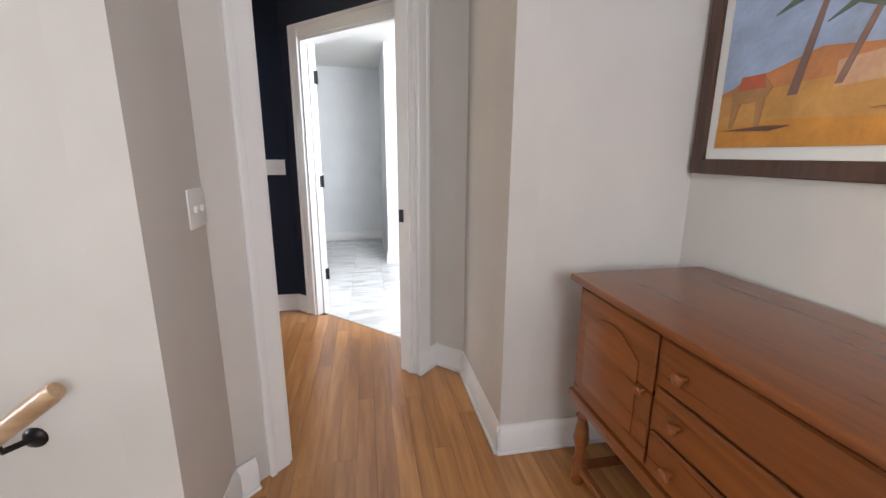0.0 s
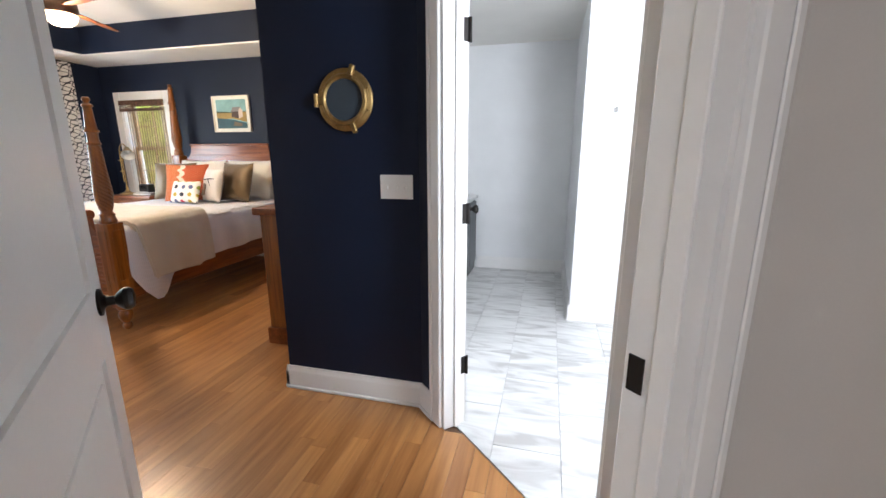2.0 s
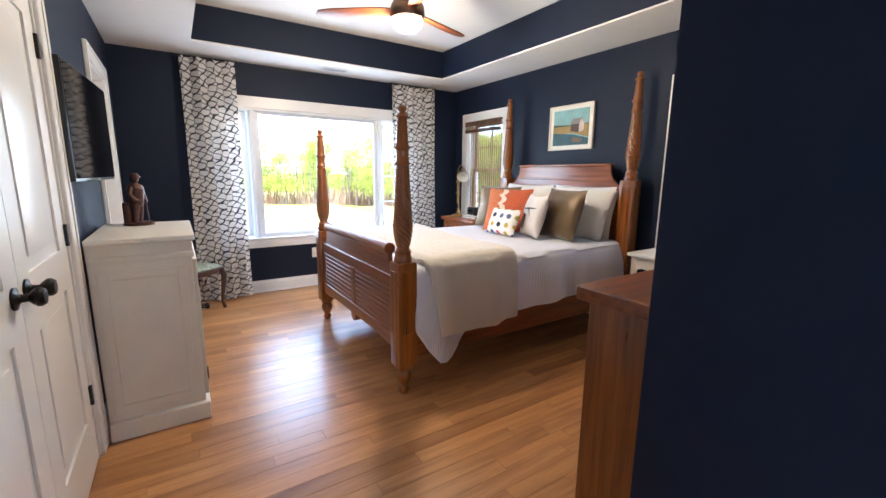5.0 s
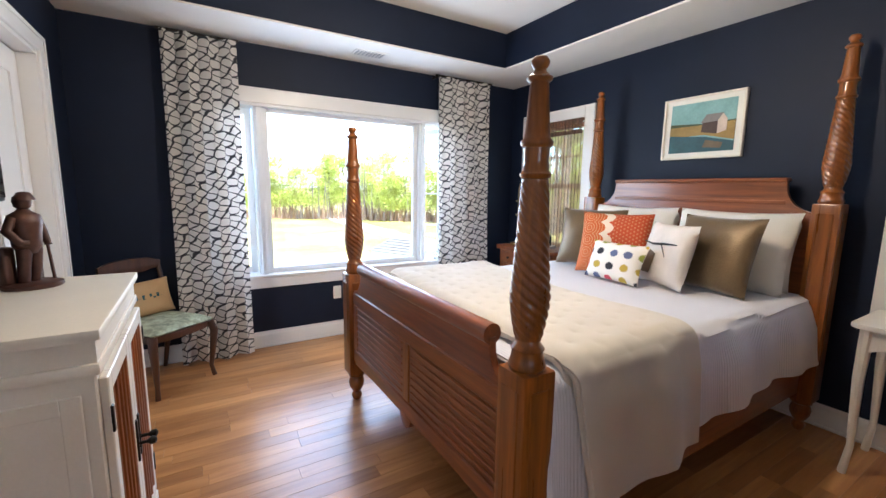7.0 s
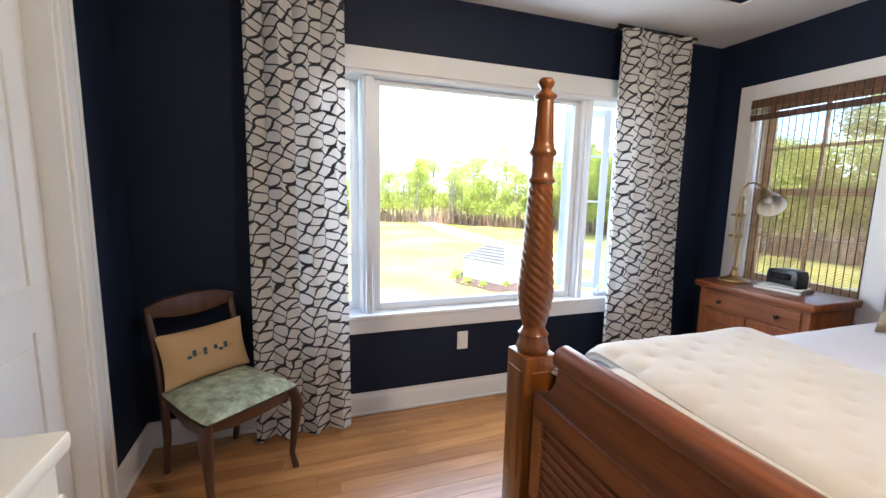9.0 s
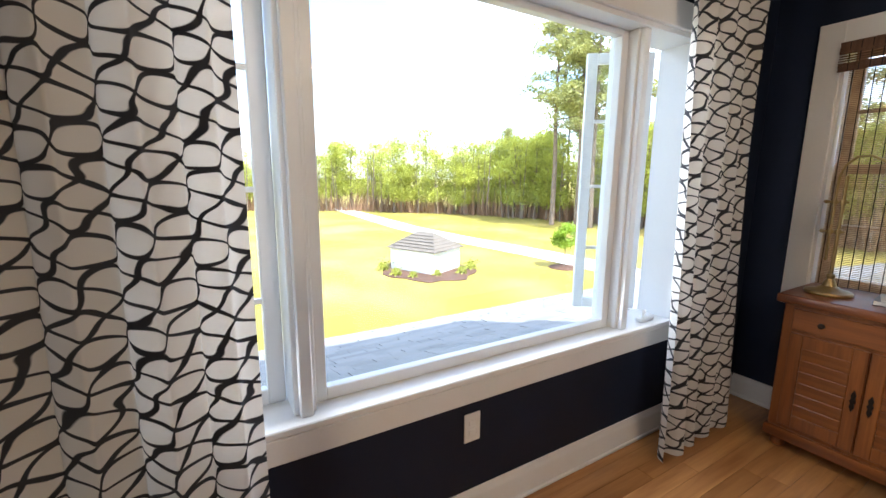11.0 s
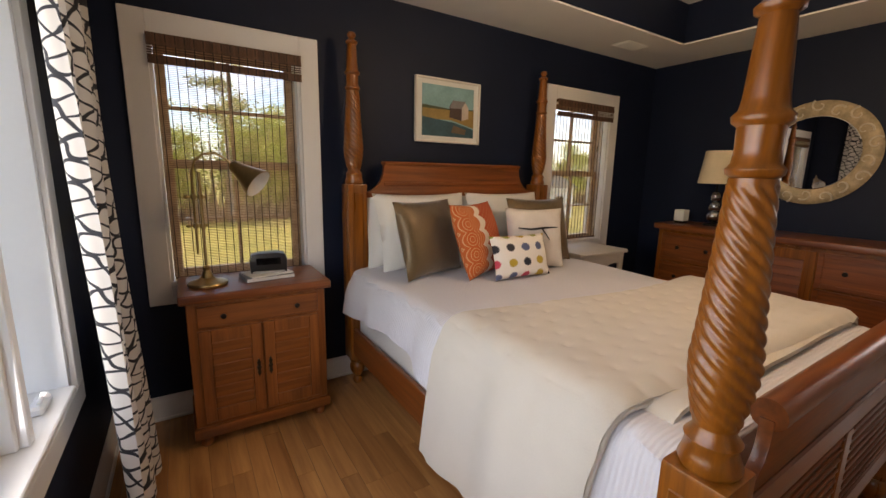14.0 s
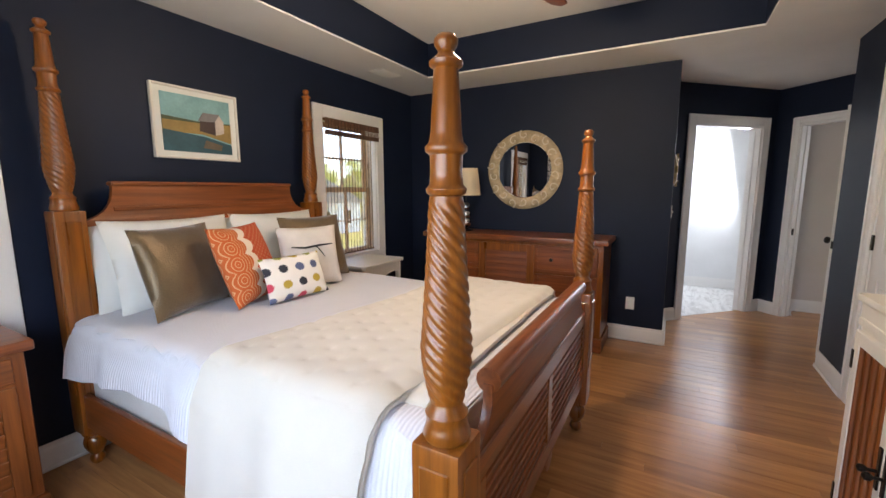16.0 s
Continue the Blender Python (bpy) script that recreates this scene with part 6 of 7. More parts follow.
def fan():
    e = thing("ceiling_fan", "ceiling fan with cherry blades and a lit glass bowl", "ceiling fan", T((-3.44, 3.93, -0.08)))
    part("canopy", lathe([(0.03, 2.76), (0.06, 2.78), (0.065, 2.825)], 24), BLACK, e)
    part("downrod", tube([(0, 0, 2.55), (0, 0, 2.78)], 0.012), BLACK, e)
    part("motor", lathe([(0.04, 2.42), (0.105, 2.425), (0.115, 2.45), (0.11, 2.50), (0.085, 2.54), (0.05, 2.565), (0.02, 2.575)], 32), plain("brushed_bronze", (0.20, 0.13, 0.09), 0.35, 0.9), e)
    part("glass_bowl", lathe([(0.012, 2.345), (0.06, 2.352), (0.092, 2.378), (0.103, 2.415), (0.1, 2.422)], 32), SHADE, e, "glowing frosted glass bowl").visible_shadow = False
    prof = [(0.10, -0.035), (0.2, -0.052), (0.5, -0.066), (0.60, -0.05), (0.635, 0.0), (0.60, 0.045), (0.5, 0.058), (0.2, 0.05), (0.10, 0.035)]
    b = None
    for i in range(3):
        m = RZ(radians(230 + 120 * i), 4, "Z") @ T((0, 0, 2.475)) @ RZ(radians(12), 4, "X")
        if b is None:
            b = part("blade", prism(prof, -0.004, 0.004, "z", 0.002), CHERRY_X, e, m=m)
        else:
            again(b, e, m)


fan()
for x, y in ((-5.425, 4.115), (-2.09, 5.58)):
    v = thing("ceiling_vent", "white slatted ceiling vent", "vent", T((x, y, CEIL_Z)))
    a, b = (0.07, 0.14) if x < -4 else (0.14, 0.08)
    part("frame", boxm((-a, -b, -0.006), (a, b, 0.0), 0.002), CEIL, v)
    for i in range(8):
        if x < -4:
            part("slat", boxm((-a + 0.015, -b + 0.02 + i * (2 * b - 0.04) / 8, -0.011), (a - 0.015, -b + 0.034 + i * (2 * b - 0.04) / 8, -0.006)), STEEL, v)
        else:
            part("slat", boxm((-a + 0.02, -b + 0.012 + i * (2 * b - 0.024) / 8, -0.011), (a - 0.02, -b + 0.021 + i * (2 * b - 0.024) / 8, -0.006)), CEIL, v)


# ---- hall ----
def sideboard():
    x0, x1, y0, y1, h = 0.92, 1.43, -0.42, 1.12, 0.85
    e = thing("sideboard", "mahogany sideboard with drawers on turned legs", "sideboard", T(((x0 + x1) / 2, (y0 + y1) / 2, 0)))
    hx, hy = (x1 - x0) / 2, (y1 - y0) / 2
    part("top", boxm((-hx - 0.03, -hy - 0.03, h - 0.025), (hx + 0.01, hy + 0.03, h), 0.009, 3), SIDEB, e)
    part("body", boxm((-hx + 0.004, -hy, 0.38), (hx, hy, h - 0.025), 0.004), SIDEB, e)
    part("lower_rail", boxm((-hx - 0.012, -hy - 0.01, 0.355), (hx, hy + 0.01, 0.40), 0.008, 2), SIDEB, e)
    leg = None
    for sx in (-1, 1):
        for sy in (-1, 1):
            m = T((sx * (hx - 0.035), sy * (hy - 0.035), 0))
            if leg is None:
                bm = lathe([(0.02, 0), (0.028, 0.02), (0.024, 0.04), (0.028, 0.05), (0.028, 0.10), (0.018, 0.12), (0.02, 0.16), (0.03, 0.20), (0.024, 0.25), (0.016, 0.28), (0.026, 0.30), (0.018, 0.32), (0.03, 0.335), (0.03, 0.356)], 18)
                leg = part("leg", bm, SIDEB, e, m=m)
            else:
                again(leg, e, m)
    part("stretcher", boxm((-hx + 0.02, -hy + 0.02, 0.06), (-hx + 0.05, hy - 0.02, 0.09), 0.005), SIDEB, e)
    part("stretcher", boxm((-hx + 0.05, hy - 0.05, 0.06), (hx - 0.02, hy - 0.02, 0.09), 0.005), SIDEB, e)
    for a, b in ((hy - 0.42, hy - 0.02), (-hy + 0.02, -hy + 0.42)):
        d = part("door", boxm((-hx - 0.008, a, 0.415), (-hx + 0.004, b, 0.81), 0.004), SIDEB, e)
        pts = [(a + 0.06, 0.47), (b - 0.06, 0.47), (b - 0.06, 0.70), ((a + b) / 2 + 0.06, 0.745), ((a + b) / 2, 0.755), ((a + b) / 2 - 0.06, 0.745), (a + 0.06, 0.70)]
        part("panel", prism(pts, -hx - 0.014, -hx - 0.008, "x", 0.003), SIDEB, d)
        part("knob", knob_bm(0.014), SIDEB, d, m=T((-hx - 0.008, a + 0.03, 0.63)) @ RZ(radians(-90), 4, "Y"))
    for z0, z1 in ((0.68, 0.81), (0.55, 0.67), (0.415, 0.54)):
        d = part("drawer", boxm((-hx - 0.012, -hy + 0.435, z0), (-hx + 0.004, hy - 0.435, z1), 0.005), SIDEB, e)
        for k in (-0.24, 0.24):
            part("knob", knob_bm(0.017), SIDEB, d, m=T((-hx - 0.012, k, (z0 + z1) / 2)) @ RZ(radians(-90), 4, "Y"))


sideboard()
hr = thing("handrail", "oak handrail on dark iron brackets along the stair wall", "handrail")
d0, d1 = Vector((-0.53, 0.795, 0.745)), Vector((-2.58, 0.795, -0.775))
part("rail", tube([d0, d0 + (d1 - d0) * 0.01, d1], [0.02, 0.024, 0.024], 16), OAK_RAIL, hr)
for k in (0.07, 0.5, 0.92):
    p = d0 + (d1 - d0) * k
    bm = tube([p + Vector((0, 0, -0.02)), p + Vector((0, 0.012, -0.045)), Vector((p.x + 0.03, 0.858, p.z - 0.05))], 0.008, 10)
    merge(bm, lathe([(0.028, 0), (0.024, 0.006), (0.01, 0.012)], 16), T((p.x + 0.03, 0.859, p.z - 0.05)) @ RZ(radians(90), 4, "X"))
    part("bracket", bm, BLACK, hr)
stairs = thing("staircase", "oak stairs going down from the hall", "stairs", kind="structure")
for i in range(10):
    part("tread", boxm((-0.40 - 0.26 * (i + 1), -0.25, -0.18 * (i + 1) - 0.03), (-0.38 - 0.26 * i, 0.85, -0.18 * (i + 1)), 0.008), OAK_RAIL, stairs)
    part("riser", boxm((-0.41 - 0.26 * i, -0.25, -0.18 * (i + 1)), (-0.40 - 0.26 * i, 0.85, -0.18 * i - 0.031)), WHITE, stairs)

# ---- bathroom ----
va = thing("vanity", "dark vanity cabinet with a pale stone top", "vanity", T((-0.845, 5.25, 0)))
part("body", boxm((-0.24, -0.78, 0.0), (0.22, 0.78, 0.82), 0.004), plain("slate_cabinet_paint", (0.06, 0.065, 0.075), 0.4), va)
part("top", boxm((-0.245, -0.8, 0.82), (0.25, 0.8, 0.86), 0.006), TILE, va)
for i in range(4):
    part("door", boxm((0.22, -0.76 + 0.385 * i, 0.1), (0.236, -0.395 + 0.385 * i, 0.79), 0.004), plain("slate_door_paint", (0.07, 0.075, 0.085), 0.4), va)
for x in (0.62, 0.95):
    hk = thing("towel_hook", "brushed nickel towel hook on the bathroom wall", "hook", T((x, 4.609, 1.62)), "towel hooks")
    part("rose", lathe([(0.02, 0), (0.018, 0.008), (0.008, 0.012)], 16), STEEL, hk, m=RZ(radians(90), 4, "X"))
    part("peg", tube([(0, -0.01, 0), (0, -0.04, -0.005), (0, -0.055, 0.02)], 0.006, 8), STEEL, hk)
solid("bath_subfloor", prism([(0.375, 2.52), (1.6, 2.3), (1.6, 4.61), (0.4, 4.61), (0.4, 6.05), (-1.09, 6.05), (-1.09, 3.34), (-0.46, 3.355)], -0.12, -0.006), plain("grout", (0.5, 0.5, 0.49), 0.9), "pale grout under the bathroom tiles", "floor", "structure", smooth=0)


# ---- outside ----
GZ = -3.0
bm = bmesh.new()
N = 64
ctr = bm.verts.new((0, 0, GZ))
rings = [[bm.verts.new((r * math.cos(2 * math.pi * i / N), r * math.sin(2 * math.pi * i / N), GZ + 0.0)) for i in range(N)] for r in (15, 40, 120, 400, 1500)]
for i in range(N):
    bm.faces.new((ctr, rings[0][i], rings[0][(i + 1) % N]))
    for p, q in zip(rings, rings[1:]):
        bm.faces.new((p[i], q[i], q[(i + 1) % N], p[(i + 1) % N]))
solid("ground", bm, GRASS, "yellow-green lawn reaching to the woods", "ground", "structure", smooth=0)
road = [(-70, 20.3), (-37, 18.6), (-29, 19.1), (-22, 20.0), (-15.5, 20.2), (-8, 20.4), (30, 21.5)]
bm = sheet(len(road) - 1, 1, lambda s, t: (road[round(s * (len(road) - 1))][0] - 0.2 * (t - 0.5), road[round(s * (len(road) - 1))][1] + 2.3 * (t - 0.5), GZ + 0.03))
solid("driveway", bm, CONC, "pale gravel driveway curving past the woods", "driveway", "structure", smooth=0)
bm = prism([(-21.6 + 2.6 * math.cos(2 * math.pi * i / 24) * (1 + 0.08 * math.sin(i * 2.1)), 12.2 + 2.15 * math.sin(2 * math.pi * i / 24) * (1 + 0.08 * math.cos(i * 1.7))) for i in range(24)], GZ, GZ + 0.04)
solid("mulch_bed", bm, MULCH, "brown mulch bed round the pump house", "flower bed", "structure")
pump = thing("pump_house", "low white pump house with a hipped shingle roof", "shed", T((-21.9, 12.3, GZ)) @ RZ(radians(25), 4, "Z") @ Matrix.Scale(1.03, 4))
part("wall", boxm((-1.25, -1.05, 0), (1.25, 1.05, 1.05), 0.01), SIDING, pump)
bm = bmesh.new()
q = [bm.verts.new(c) for c in ((-1.42, -1.22, 1.03), (1.42, -1.22, 1.03), (1.42, 1.22, 1.03), (-1.42, 1.22, 1.03), (-0.45, 0, 1.75), (0.45, 0, 1.75))]
for f in ((0, 1, 5, 4), (1, 2, 5), (2, 3, 4, 5), (3, 0, 4), (3, 2, 1, 0)):
    bm.faces.new([q[k] for k in f])
rf = part("roof", bm, TAN_ROOF, pump, "weathered hipped roof", smooth=0)
for i in range(6):
    z, k = 1.06 + i * 0.11, 1 - i / 6.6
    part("shingle_course", boxm((-1.42 * k - 0.40 * (1 - k), -1.235 * k, z - 0.012), (1.42 * k + 0.40 * (1 - k), 1.235 * k, z + 0.006)), TAN_ROOF, rf)


def leaf_cloud(n, place, size, flat=0.5, seed=0):
    rnd = random.Random(seed)
    vs, fs = [], []
    for i in range(n):
        c, s = Vector(place(rnd)), size * rnd.uniform(0.6, 1.4)
        a = Vector((rnd.gauss(0, 1), rnd.gauss(0, 1), rnd.gauss(0, flat))).normalized()
        b = a.orthogonal().normalized()
        b = (b * math.cos(i) + a.cross(b) * math.sin(i)).normalized()
        k = len(vs)
        vs += [c - a * s, c + b * s * 0.55, c + a * s, c - b * s * 0.55]
        fs += [(k, k + 1, k + 2), (k, k + 2, k + 3)]
    me = bpy.data.meshes.new("crown")
    me.from_pydata([tuple(v) for v in vs], [], fs)
    return me


def clump_place(clumps, spread):
    def f(rnd):
        c = clumps[rnd.randrange(len(clumps))]
        return (c[0] + rnd.gauss(0, spread), c[1] + rnd.gauss(0, spread), c[2] + rnd.gauss(0, spread * 0.6))
    return f


def tree_meshes(kind, seed):
    rnd = random.Random(seed)
    bm = bmesh.new()
    clumps = []
    if kind == "pine":
        h = 17.0
        bend = rnd.uniform(-0.4, 0.4)
        merge(bm, tube([(0, 0, 0), (bend * 0.3, 0.1, h * 0.3), (bend, 0, h * 0.65), (bend * 0.8, 0.1, h)], [0.24, 0.19, 0.13, 0.03], 8))
        for i in range(26):
            z = h * rnd.uniform(0.50, 0.98)
            a, ln = rnd.uniform(0, 6.28), (1.02 - z / h) * 4.6 + 0.7
            e = (bend + ln * math.cos(a), ln * math.sin(a), z + rnd.uniform(0.0, 0.7))
            merge(bm, tube([(bend * z / h, 0, z - 0.3), (bend + ln * 0.5 * math.cos(a), ln * 0.5 * math.sin(a), z), e], [0.06, 0.04, 0.012], 5))
            clumps += [e, (bend + ln * 0.62 * math.cos(a), ln * 0.62 * math.sin(a), z + 0.3)]
        me = leaf_cloud(5200, clump_place(clumps, 0.42), 0.125, 0.6, seed)
        return bm, me, NEEDLE
    h = 8.5 if kind == "broad" else 2.3
    k = h / 8.5
    merge(bm, tube([(0, 0, 0), (0.1 * k, 0, h * 0.4), (0.0, 0.1 * k, h * 0.8)], [0.11 * k, 0.08 * k, 0.02 * k], 7))
    for i in range(22):
        z = h * rnd.uniform(0.22 if kind == "broad" else 0.42, 0.98)
        a = rnd.uniform(0, 6.28)
        w = 1.75 * k * math.sin(math.pi * min(1, max(0.12, (z / h - 0.05)))) ** 0.7 * rnd.uniform(0.4, 1.0) * (1.0 if kind == "broad" else 1.6)
        if kind == "small":
            w, z = 0.62 * rnd.random() ** 0.4, h * rnd.uniform(0.42, 0.92)
            w *= math.sqrt(max(0.05, 1 - ((z / h - 0.67) / 0.30) ** 2))
        e = (w * math.cos(a), w * math.sin(a), z)
        merge(bm, tube([(0, 0, z * 0.8), (w * 0.5 * math.cos(a), w * 0.5 * math.sin(a), z * 0.92), e], [0.04 * k, 0.025 * k, 0.008 * k], 5))
        clumps.append(e)
    me = leaf_cloud(3600 if kind == "broad" else 2600, clump_place(clumps, (0.62 if kind == "broad" else 0.55) * k), 0.115 * k ** 0.5, 0.8, seed)
    return bm, me, LEAF if kind == "broad" else LEAF2


def tree(name, kind, seed, m, label, group):
    e = thing(name, label, "tree", m, group)
    bm, me, mat = tree_meshes(kind, seed)
    part("trunk", bm, BARK, e)
    me.materials.append(mat)
    c = new("crown", me)
    c.parent = e
    return e


protos = [tree("pine_tree", "pine", 3 + i, T((-31 - 2 * i, 33 + 3 * i, GZ)), "tall loblolly pine with a bare lower trunk", "tall pines") for i in range(3)]
for i, (x, y, s) in enumerate(((-33.3, 32.2, 1.08), (-29.6, 33.2, 1.14), (-26.6, 34.0, 1.05), (-37, 38, 0.8), (-17.5, 36.0, 0.9), (-13.0, 40.0, 0.85), (-45, 36, 0.6), (-8, 38, 0.8), (-2, 41, 0.85), (6, 40, 0.8))):
    copy_thing(protos[i % 3], T((x, y, GZ)) @ RZ(i * 2.0, 4, "Z") @ Matrix.Scale(s, 4))
broads = [tree("broadleaf_tree", "broad", 11 + i, T((-40 - 4 * i, 33 + 2 * i, GZ)), "young broadleaf tree in fresh spring leaf", "trees of the wood's edge") for i in range(3)]
rw = random.Random(5)
edge = [(-75, -20), (-66, 2), (-58, 18), (-48, 29), (-38, 34.5), (-28, 36.5), (-18, 38), (-8, 40), (4, 42), (16, 45), (30, 50), (46, 46), (60, 32), (68, 10)]
for i in range(250):
    k = rw.random() * (len(edge) - 1)
    a, b = edge[int(k)], edge[int(k) + 1]
    f, dep = k - int(k), rw.random() ** 1.3 * 11
    n = Vector((-(b[1] - a[1]), b[0] - a[0])).normalized()
    x, y = a[0] + (b[0] - a[0]) * f + n.x * dep, a[1] + (b[1] - a[1]) * f + n.y * dep
    o = copy_thing(broads[i % 3], T((x, y, GZ)) @ RZ(rw.random() * 6, 4, "Z") @ Matrix.Scale(rw.uniform(0.65, 1.0) + dep * 0.03, 4))
# thin bare stems among the edge trees
sv, sf = [], []
for i in range(420):
    k = rw.random() * (len(edge) - 1)
    a, b = edge[int(k)], edge[int(k) + 1]
    f, dep = k - int(k), rw.uniform(-0.6, 6.0)
    n = Vector((-(b[1] - a[1]), b[0] - a[0])).normalized()
    x, y, h, w = a[0] + (b[0] - a[0]) * f + n.x * dep, a[1] + (b[1] - a[1]) * f + n.y * dep, rw.uniform(4.5, 9.5), rw.uniform(0.05, 0.11)
    lx, ly, q = rw.uniform(-0.5, 0.5), rw.uniform(-0.5, 0.5), len(sv)
    for z, g in ((0, 1.0), (h * 0.6, 0.7), (h, 0.15)):
        sv += [(x + lx * z / h + w * g * math.cos(c), y + ly * z / h + w * g * math.sin(c), GZ + z) for c in (0.3, 2.4, 4.5)]
    sf += [(q + r + c, q + r + (c + 1) % 3, q + r + 3 + (c + 1) % 3, q + r + 3 + c) for r in (0, 3) for c in range(3)]
me = bpy.data.meshes.new("thin_stems")
me.from_pydata(sv, [], sf)
me.materials.append(BARK)
tagged(new("thin_stems", me), "thin grey-brown stems along the wood's edge", "tree stems", kind="stuff")
# undergrowth at the foot of the wood
vs, fs = [], []
for i in range(14000):
    k = rw.random() * (len(edge) - 1)
    a, b = edge[int(k)], edge[int(k) + 1]
    f, dep = k - int(k), rw.random() * 7
    n = Vector((-(b[1] - a[1]), b[0] - a[0])).normalized()
    x, y, h = a[0] + (b[0] - a[0]) * f + n.x * dep, a[1] + (b[1] - a[1]) * f + n.y * dep, rw.uniform(0.6, 3.6)
    d = rw.uniform(0, 6.28)
    q = len(vs)
    vs += [(x, y, GZ), (x + 0.10 * math.cos(d), y + 0.10 * math.sin(d), GZ), (x + rw.uniform(-0.5, 0.5), y + rw.uniform(-0.5, 0.5), GZ + h)]
    fs.append((q, q + 1, q + 2))
me = bpy.data.meshes.new("undergrowth")
me.from_pydata(vs, [], fs)
me.materials.append(BRUSH)
tagged(new("undergrowth", me), "dry brown undergrowth along the wood's edge", "undergrowth", kind="stuff")
sap = tree("sapling", "small", 21, T((-18.7, 18.4, GZ)), "small round bright green sapling on the lawn", "")
solid("mulch_ring", lathe([(0.75, 0), (0.7, 0.04), (0.1, 0.06)], 20), MULCH, "brown mulch ring under the sapling", "mulch", m=T((-18.7, 18.4, GZ)))
shr = leaf_cloud(260, lambda r: (r.gauss(0, 0.16), r.gauss(0, 0.16), abs(r.gauss(0.22, 0.14))), 0.06, 0.8, 4)
shr.materials.append(LEAF)
for i, (x, y) in enumerate(((-20.4, 10.9), (-21.1, 10.4), (-22.4, 10.3), (-20.2, 12.0), (-20.0, 13.2), (-20.6, 14.1))):
    o = new("shrub", shr)
    o.matrix_basis = T((x, y, GZ + 0.03)) @ Matrix.Scale(0.6 + 0.15 * ((i * 7) % 3), 4)
    tagged(o, "small green shrub in the mulch bed", "shrub", "shrubs round the pump house")
# neighbouring house seen far off behind the shade of the third window
nh = thing("far_house", "far white house with a grey roof", "house", T((24, 36, GZ)))
part("wall", boxm((-5, -3.5, 0), (5, 3.5, 3.2)), SIDING, nh)
part("roof", prism([(-5.4, 3.1), (5.4, 3.1), (0, 5.4)], -3.9, 3.9, "y"), SHINGLE, nh, smooth=0)
for x in (-3, 0, 3):
    part("window", boxm((x - 0.5, -3.55, 1.0), (x + 0.5, -3.49, 2.3)), SCREEN, nh)

# garage roof under the big window
EX, EZ, WX, WZ = -9.5, -0.667, -5.88, 0.36
RY0, RY1 = -1.0, 10.4
slope = math.atan2(WZ - EZ, WX - EX)
rl = math.hypot(WZ - EZ, WX - EX)
MR = T((WX, 0, WZ)) @ Matrix.Rotation(-slope, 4, "Y") @ Matrix.Diagonal((-1, 1, 1, 1))
garage = thing("garage_roof", "grey shingled garage roof below the window", "roof", kind="structure")
part("deck", prism([(0, RY0), (rl, RY0), (rl, RY1), (0, RY1)], -0.16, -0.012), SHINGLE, garage, m=MR, smooth=0)
part("fascia", boxm((EX - 0.02, RY0, EZ - 0.2), (EX + 0.02, RY1, EZ - 0.03)), WHITE, garage)
solid("garage_wall", boxm((EX + 0.4, RY0 + 0.3, GZ), (-5.9, RY1 - 0.3, EZ - 0.12)), SIDING, "white garage walls under the roof", "garage", "structure", smooth=0)
solid("house_lower_wall", boxm((-5.86, -2.3, GZ), (1.7, 6.03, -0.2)), SIDING, "white lower storey of the house", "house wall", "structure", smooth=0)
expo = 0.142
rows, joined = int(rl / expo), bmesh.new()
rs = random.Random(9)
sh_mesh = {}
jv, jf, made = [], [], 0
for r in range(rows):
    x0 = 0.02 + r * expo
    y = RY0 + rs.uniform(-0.3, 0)
    while y < RY1:
        w = rs.choice((0.12, 0.2, 0.26, 0.33))
        th = rs.choice((0.006, 0.009, 0.013))
        c = [(x0 - 0.02, y, 0.0), (x0 - 0.02, y + w - 0.003, 0.0), (x0 + expo, y + w - 0.003, th), (x0 + expo, y, th)]
        d = [(p[0], p[1], -0.012) for p in c]
        if 3.2 < y < 5.6 and x0 < 1.6 and made < 280:
            key = (w, th)
            if key not in sh_mesh:
                me = bpy.data.meshes.new("shingle")
                base = [(p[0] - x0, p[1] - y, p[2]) for p in c + d]
                me.from_pydata(base, [], [(0, 1, 2, 3), (2, 1, 5, 6), (3, 2, 6, 7), (0, 3, 7, 4), (1, 0, 4, 5)])
                me.materials.append(SHINGLE)
                sh_mesh[key] = me
            o = new("shingle", sh_mesh[key])
            o.parent, o.matrix_basis = garage, MR @ T((x0, y, 0))
            made += 1
        else:
            k = len(jv)
            jv += c + d
            jf += [(k, k + 1, k + 2, k + 3), (k + 2, k + 1, k + 5, k + 6), (k + 3, k + 2, k + 6, k + 7), (k, k + 3, k + 7, k + 4), (k + 1, k, k + 4, k + 5)]
        y += w
me = bpy.data.meshes.new("shingles")
me.from_pydata(jv, [], jf)
me.materials.append(SHINGLE_J)
o = tagged(new("shingles", me), "grey roof shingles", kind="stuff")
o.parent, o.matrix_basis = garage, MR

# ---- floors ----
floor = thing("floor", "oak strip floor of the bedroom and hall", "floor", kind="structure")
part("subfloor", prism([(-5.86, 1.3), (-0.4, 1.0), (-0.4, -2.3), (1.6, -2.3), (1.6, 2.2), (0.72, 2.2), (-0.42, 3.34), (-1.1, 3.34), (-1.1, 6.0), (-5.86, 6.0)], -0.13, -0.006), SUB, floor, smooth=0)


def y_hi(x):
    return 5.885 if x < -1.2 else min(3.225, 2.895 - x)


def y_lo(x):
    return 1.36 if x < -0.45 else (-2.2 if x > -0.40 else 0.9)


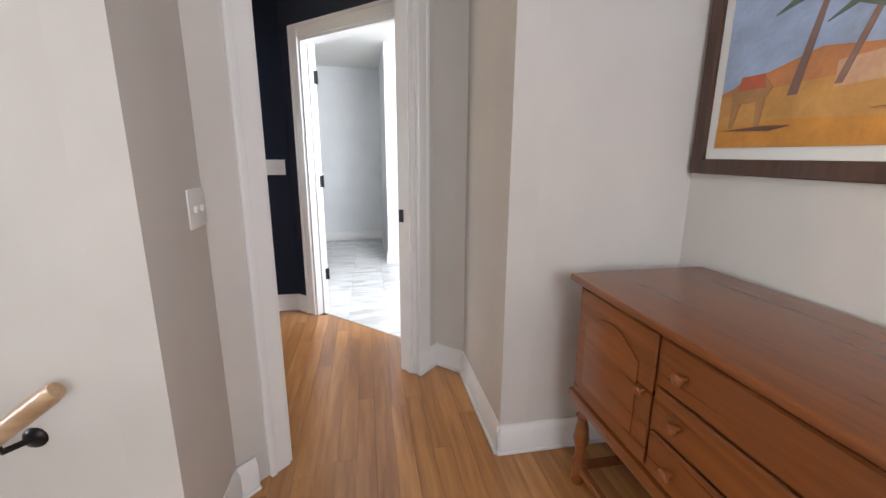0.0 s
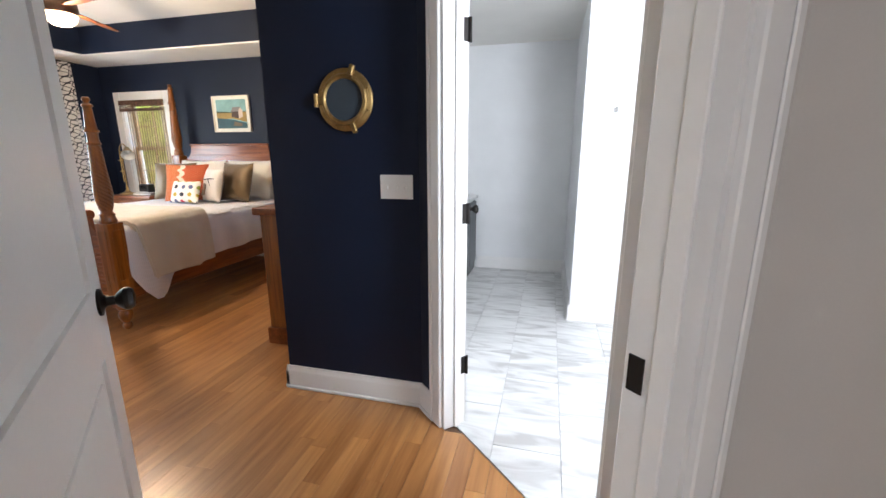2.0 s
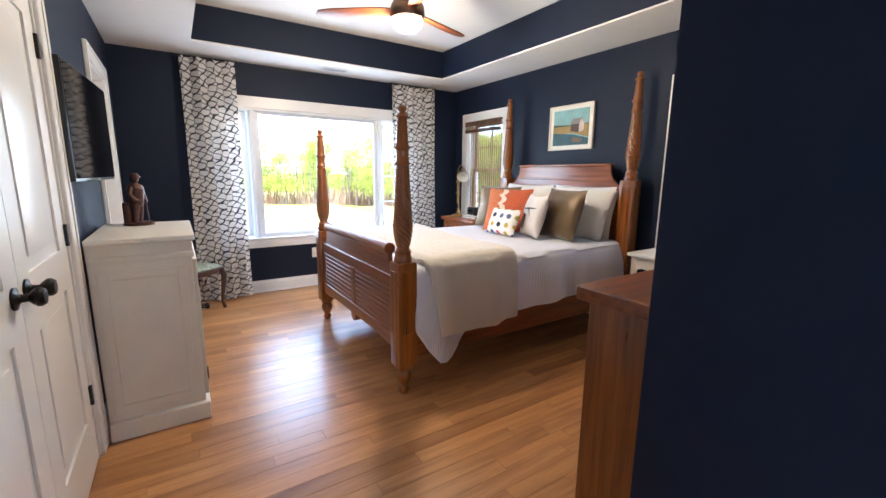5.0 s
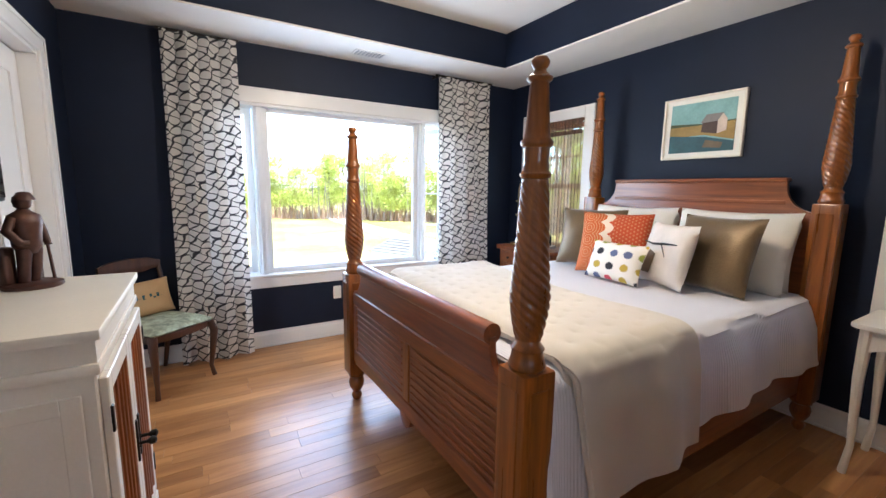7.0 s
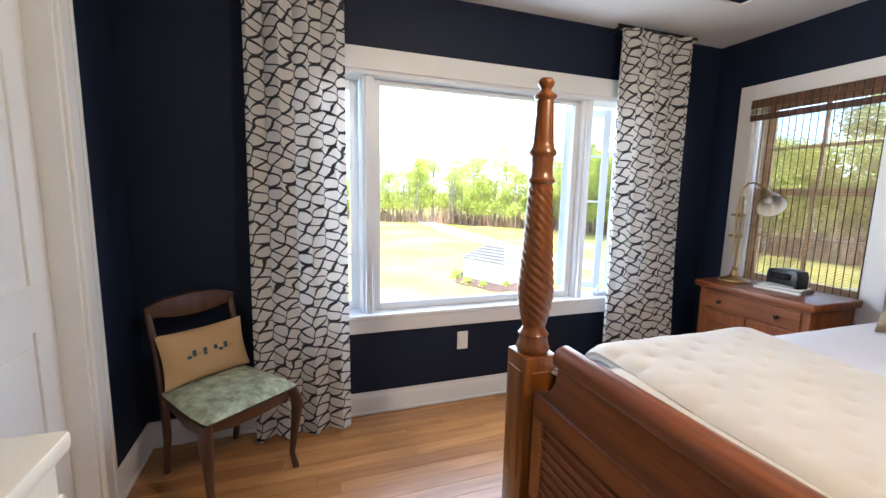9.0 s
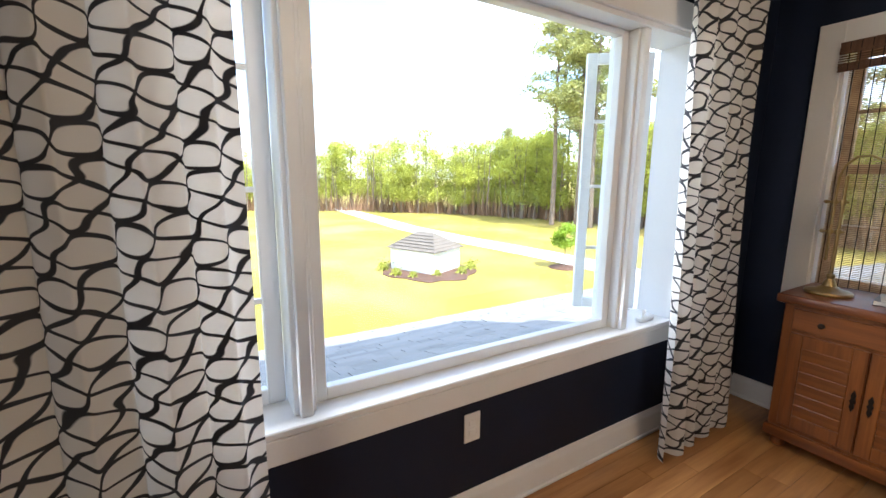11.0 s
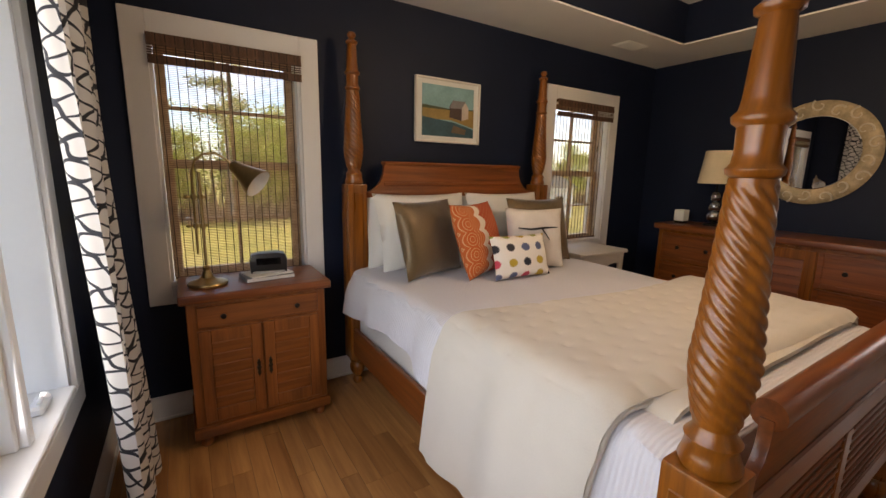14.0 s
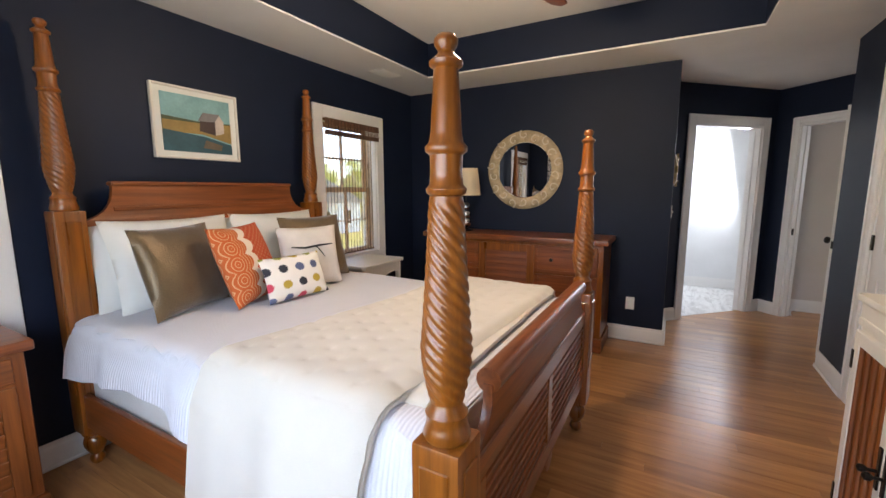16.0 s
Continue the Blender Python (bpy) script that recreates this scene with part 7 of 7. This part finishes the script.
PW = 0.083
rp = random.Random(2)
pv, pf, made = [], [], 0
col = 0
x = -5.72
while x < 1.47:
    xa, xb = x + 0.0007, x + PW - 0.0007
    lo, hi_a, hi_b = y_lo(xa), y_hi(xa), y_hi(xb)
    if x < -1.2 < x + PW:
        hi_a = hi_b = 3.225
    y = lo - rp.uniform(0, 0.9)
    while y < max(hi_a, hi_b):
        ln = rp.choice((0.45, 0.6, 0.75, 0.9, 1.1, 1.35))
        a0, end = max(y, lo), y + ln - 0.0012
        ea, eb = min(end, hi_a), min(end, hi_b)
        if ea > a0 + 0.01 and eb > a0 + 0.01:
            dz = rp.uniform(-0.0006, 0.0)
            c = [(xa, a0, dz), (xb, a0, dz), (xb, eb, dz), (xa, ea, dz)]
            d = [(p[0], p[1], -0.006) for p in c]
            f4 = [(0, 1, 2, 3), (1, 0, 4, 5), (2, 1, 5, 6), (3, 2, 6, 7), (0, 3, 7, 4)]
            if a0 < 3.6 and x > -5.5 and ea > 2.0 and made < 290:
                me = bpy.data.meshes.new("plank")
                me.from_pydata(c + d, [], f4)
                me.materials.append(OAK)
                o = new("plank", me)
                o.parent = floor
                made += 1
            else:
                k = len(pv)
                pv += c + d
                pf += [tuple(i + k for i in q) for q in f4]
        y += ln
    x += PW
me = bpy.data.meshes.new("planks")
me.from_pydata(pv, [], pf)
me.materials.append(OAK_J)
o = tagged(new("planks", me), "oak floor boards", kind="stuff")
o.parent = floor
bath_floor = thing("floor_bath", "pale grey marble-look tiled bathroom floor", "floor", kind="structure")
tm = {}
for i in range(-4, 6):
    for j in range(-1, 8):
        x0, y0 = i * 0.305, 2.4 + j * 0.61 + (0.305 if i % 2 else 0)
        x1, y1 = x0 + 0.302, y0 + 0.607
        # clip to the room with the slanted threshold
        poly = [(x0, y0), (x1, y0), (x1, y1), (x0, y1)]

        def cut(poly, fn):
            out = []
            for k in range(len(poly)):
                p, q = poly[k], poly[(k + 1) % len(poly)]
                fp, fq = fn(p), fn(q)
                if fp >= 0:
                    out.append(p)
                if (fp > 0) != (fq > 0) and abs(fp - fq) > 1e-9:
                    s = fp / (fp - fq)
                    out.append((p[0] + (q[0] - p[0]) * s, p[1] + (q[1] - p[1]) * s))
            return out
        for fn in (lambda p: p[0] + p[1] - 2.905, lambda p: p[0] + 1.088, lambda p: 1.598 - p[0], lambda p: 6.048 - p[1], lambda p: p[1] - 2.31):
            poly = cut(poly, fn) if len(poly) > 2 else poly
        if len(poly) > 2 and not (min(p[0] for p in poly) > 0.42 and min(p[1] for p in poly) > 4.62) and abs(sum(p[0] * q[1] - q[0] * p[1] for p, q in zip(poly, poly[1:] + poly[:1]))) > 0.002:
            part("tile", prism(poly, -0.006, 0.0), TILE, bath_floor, smooth=0)
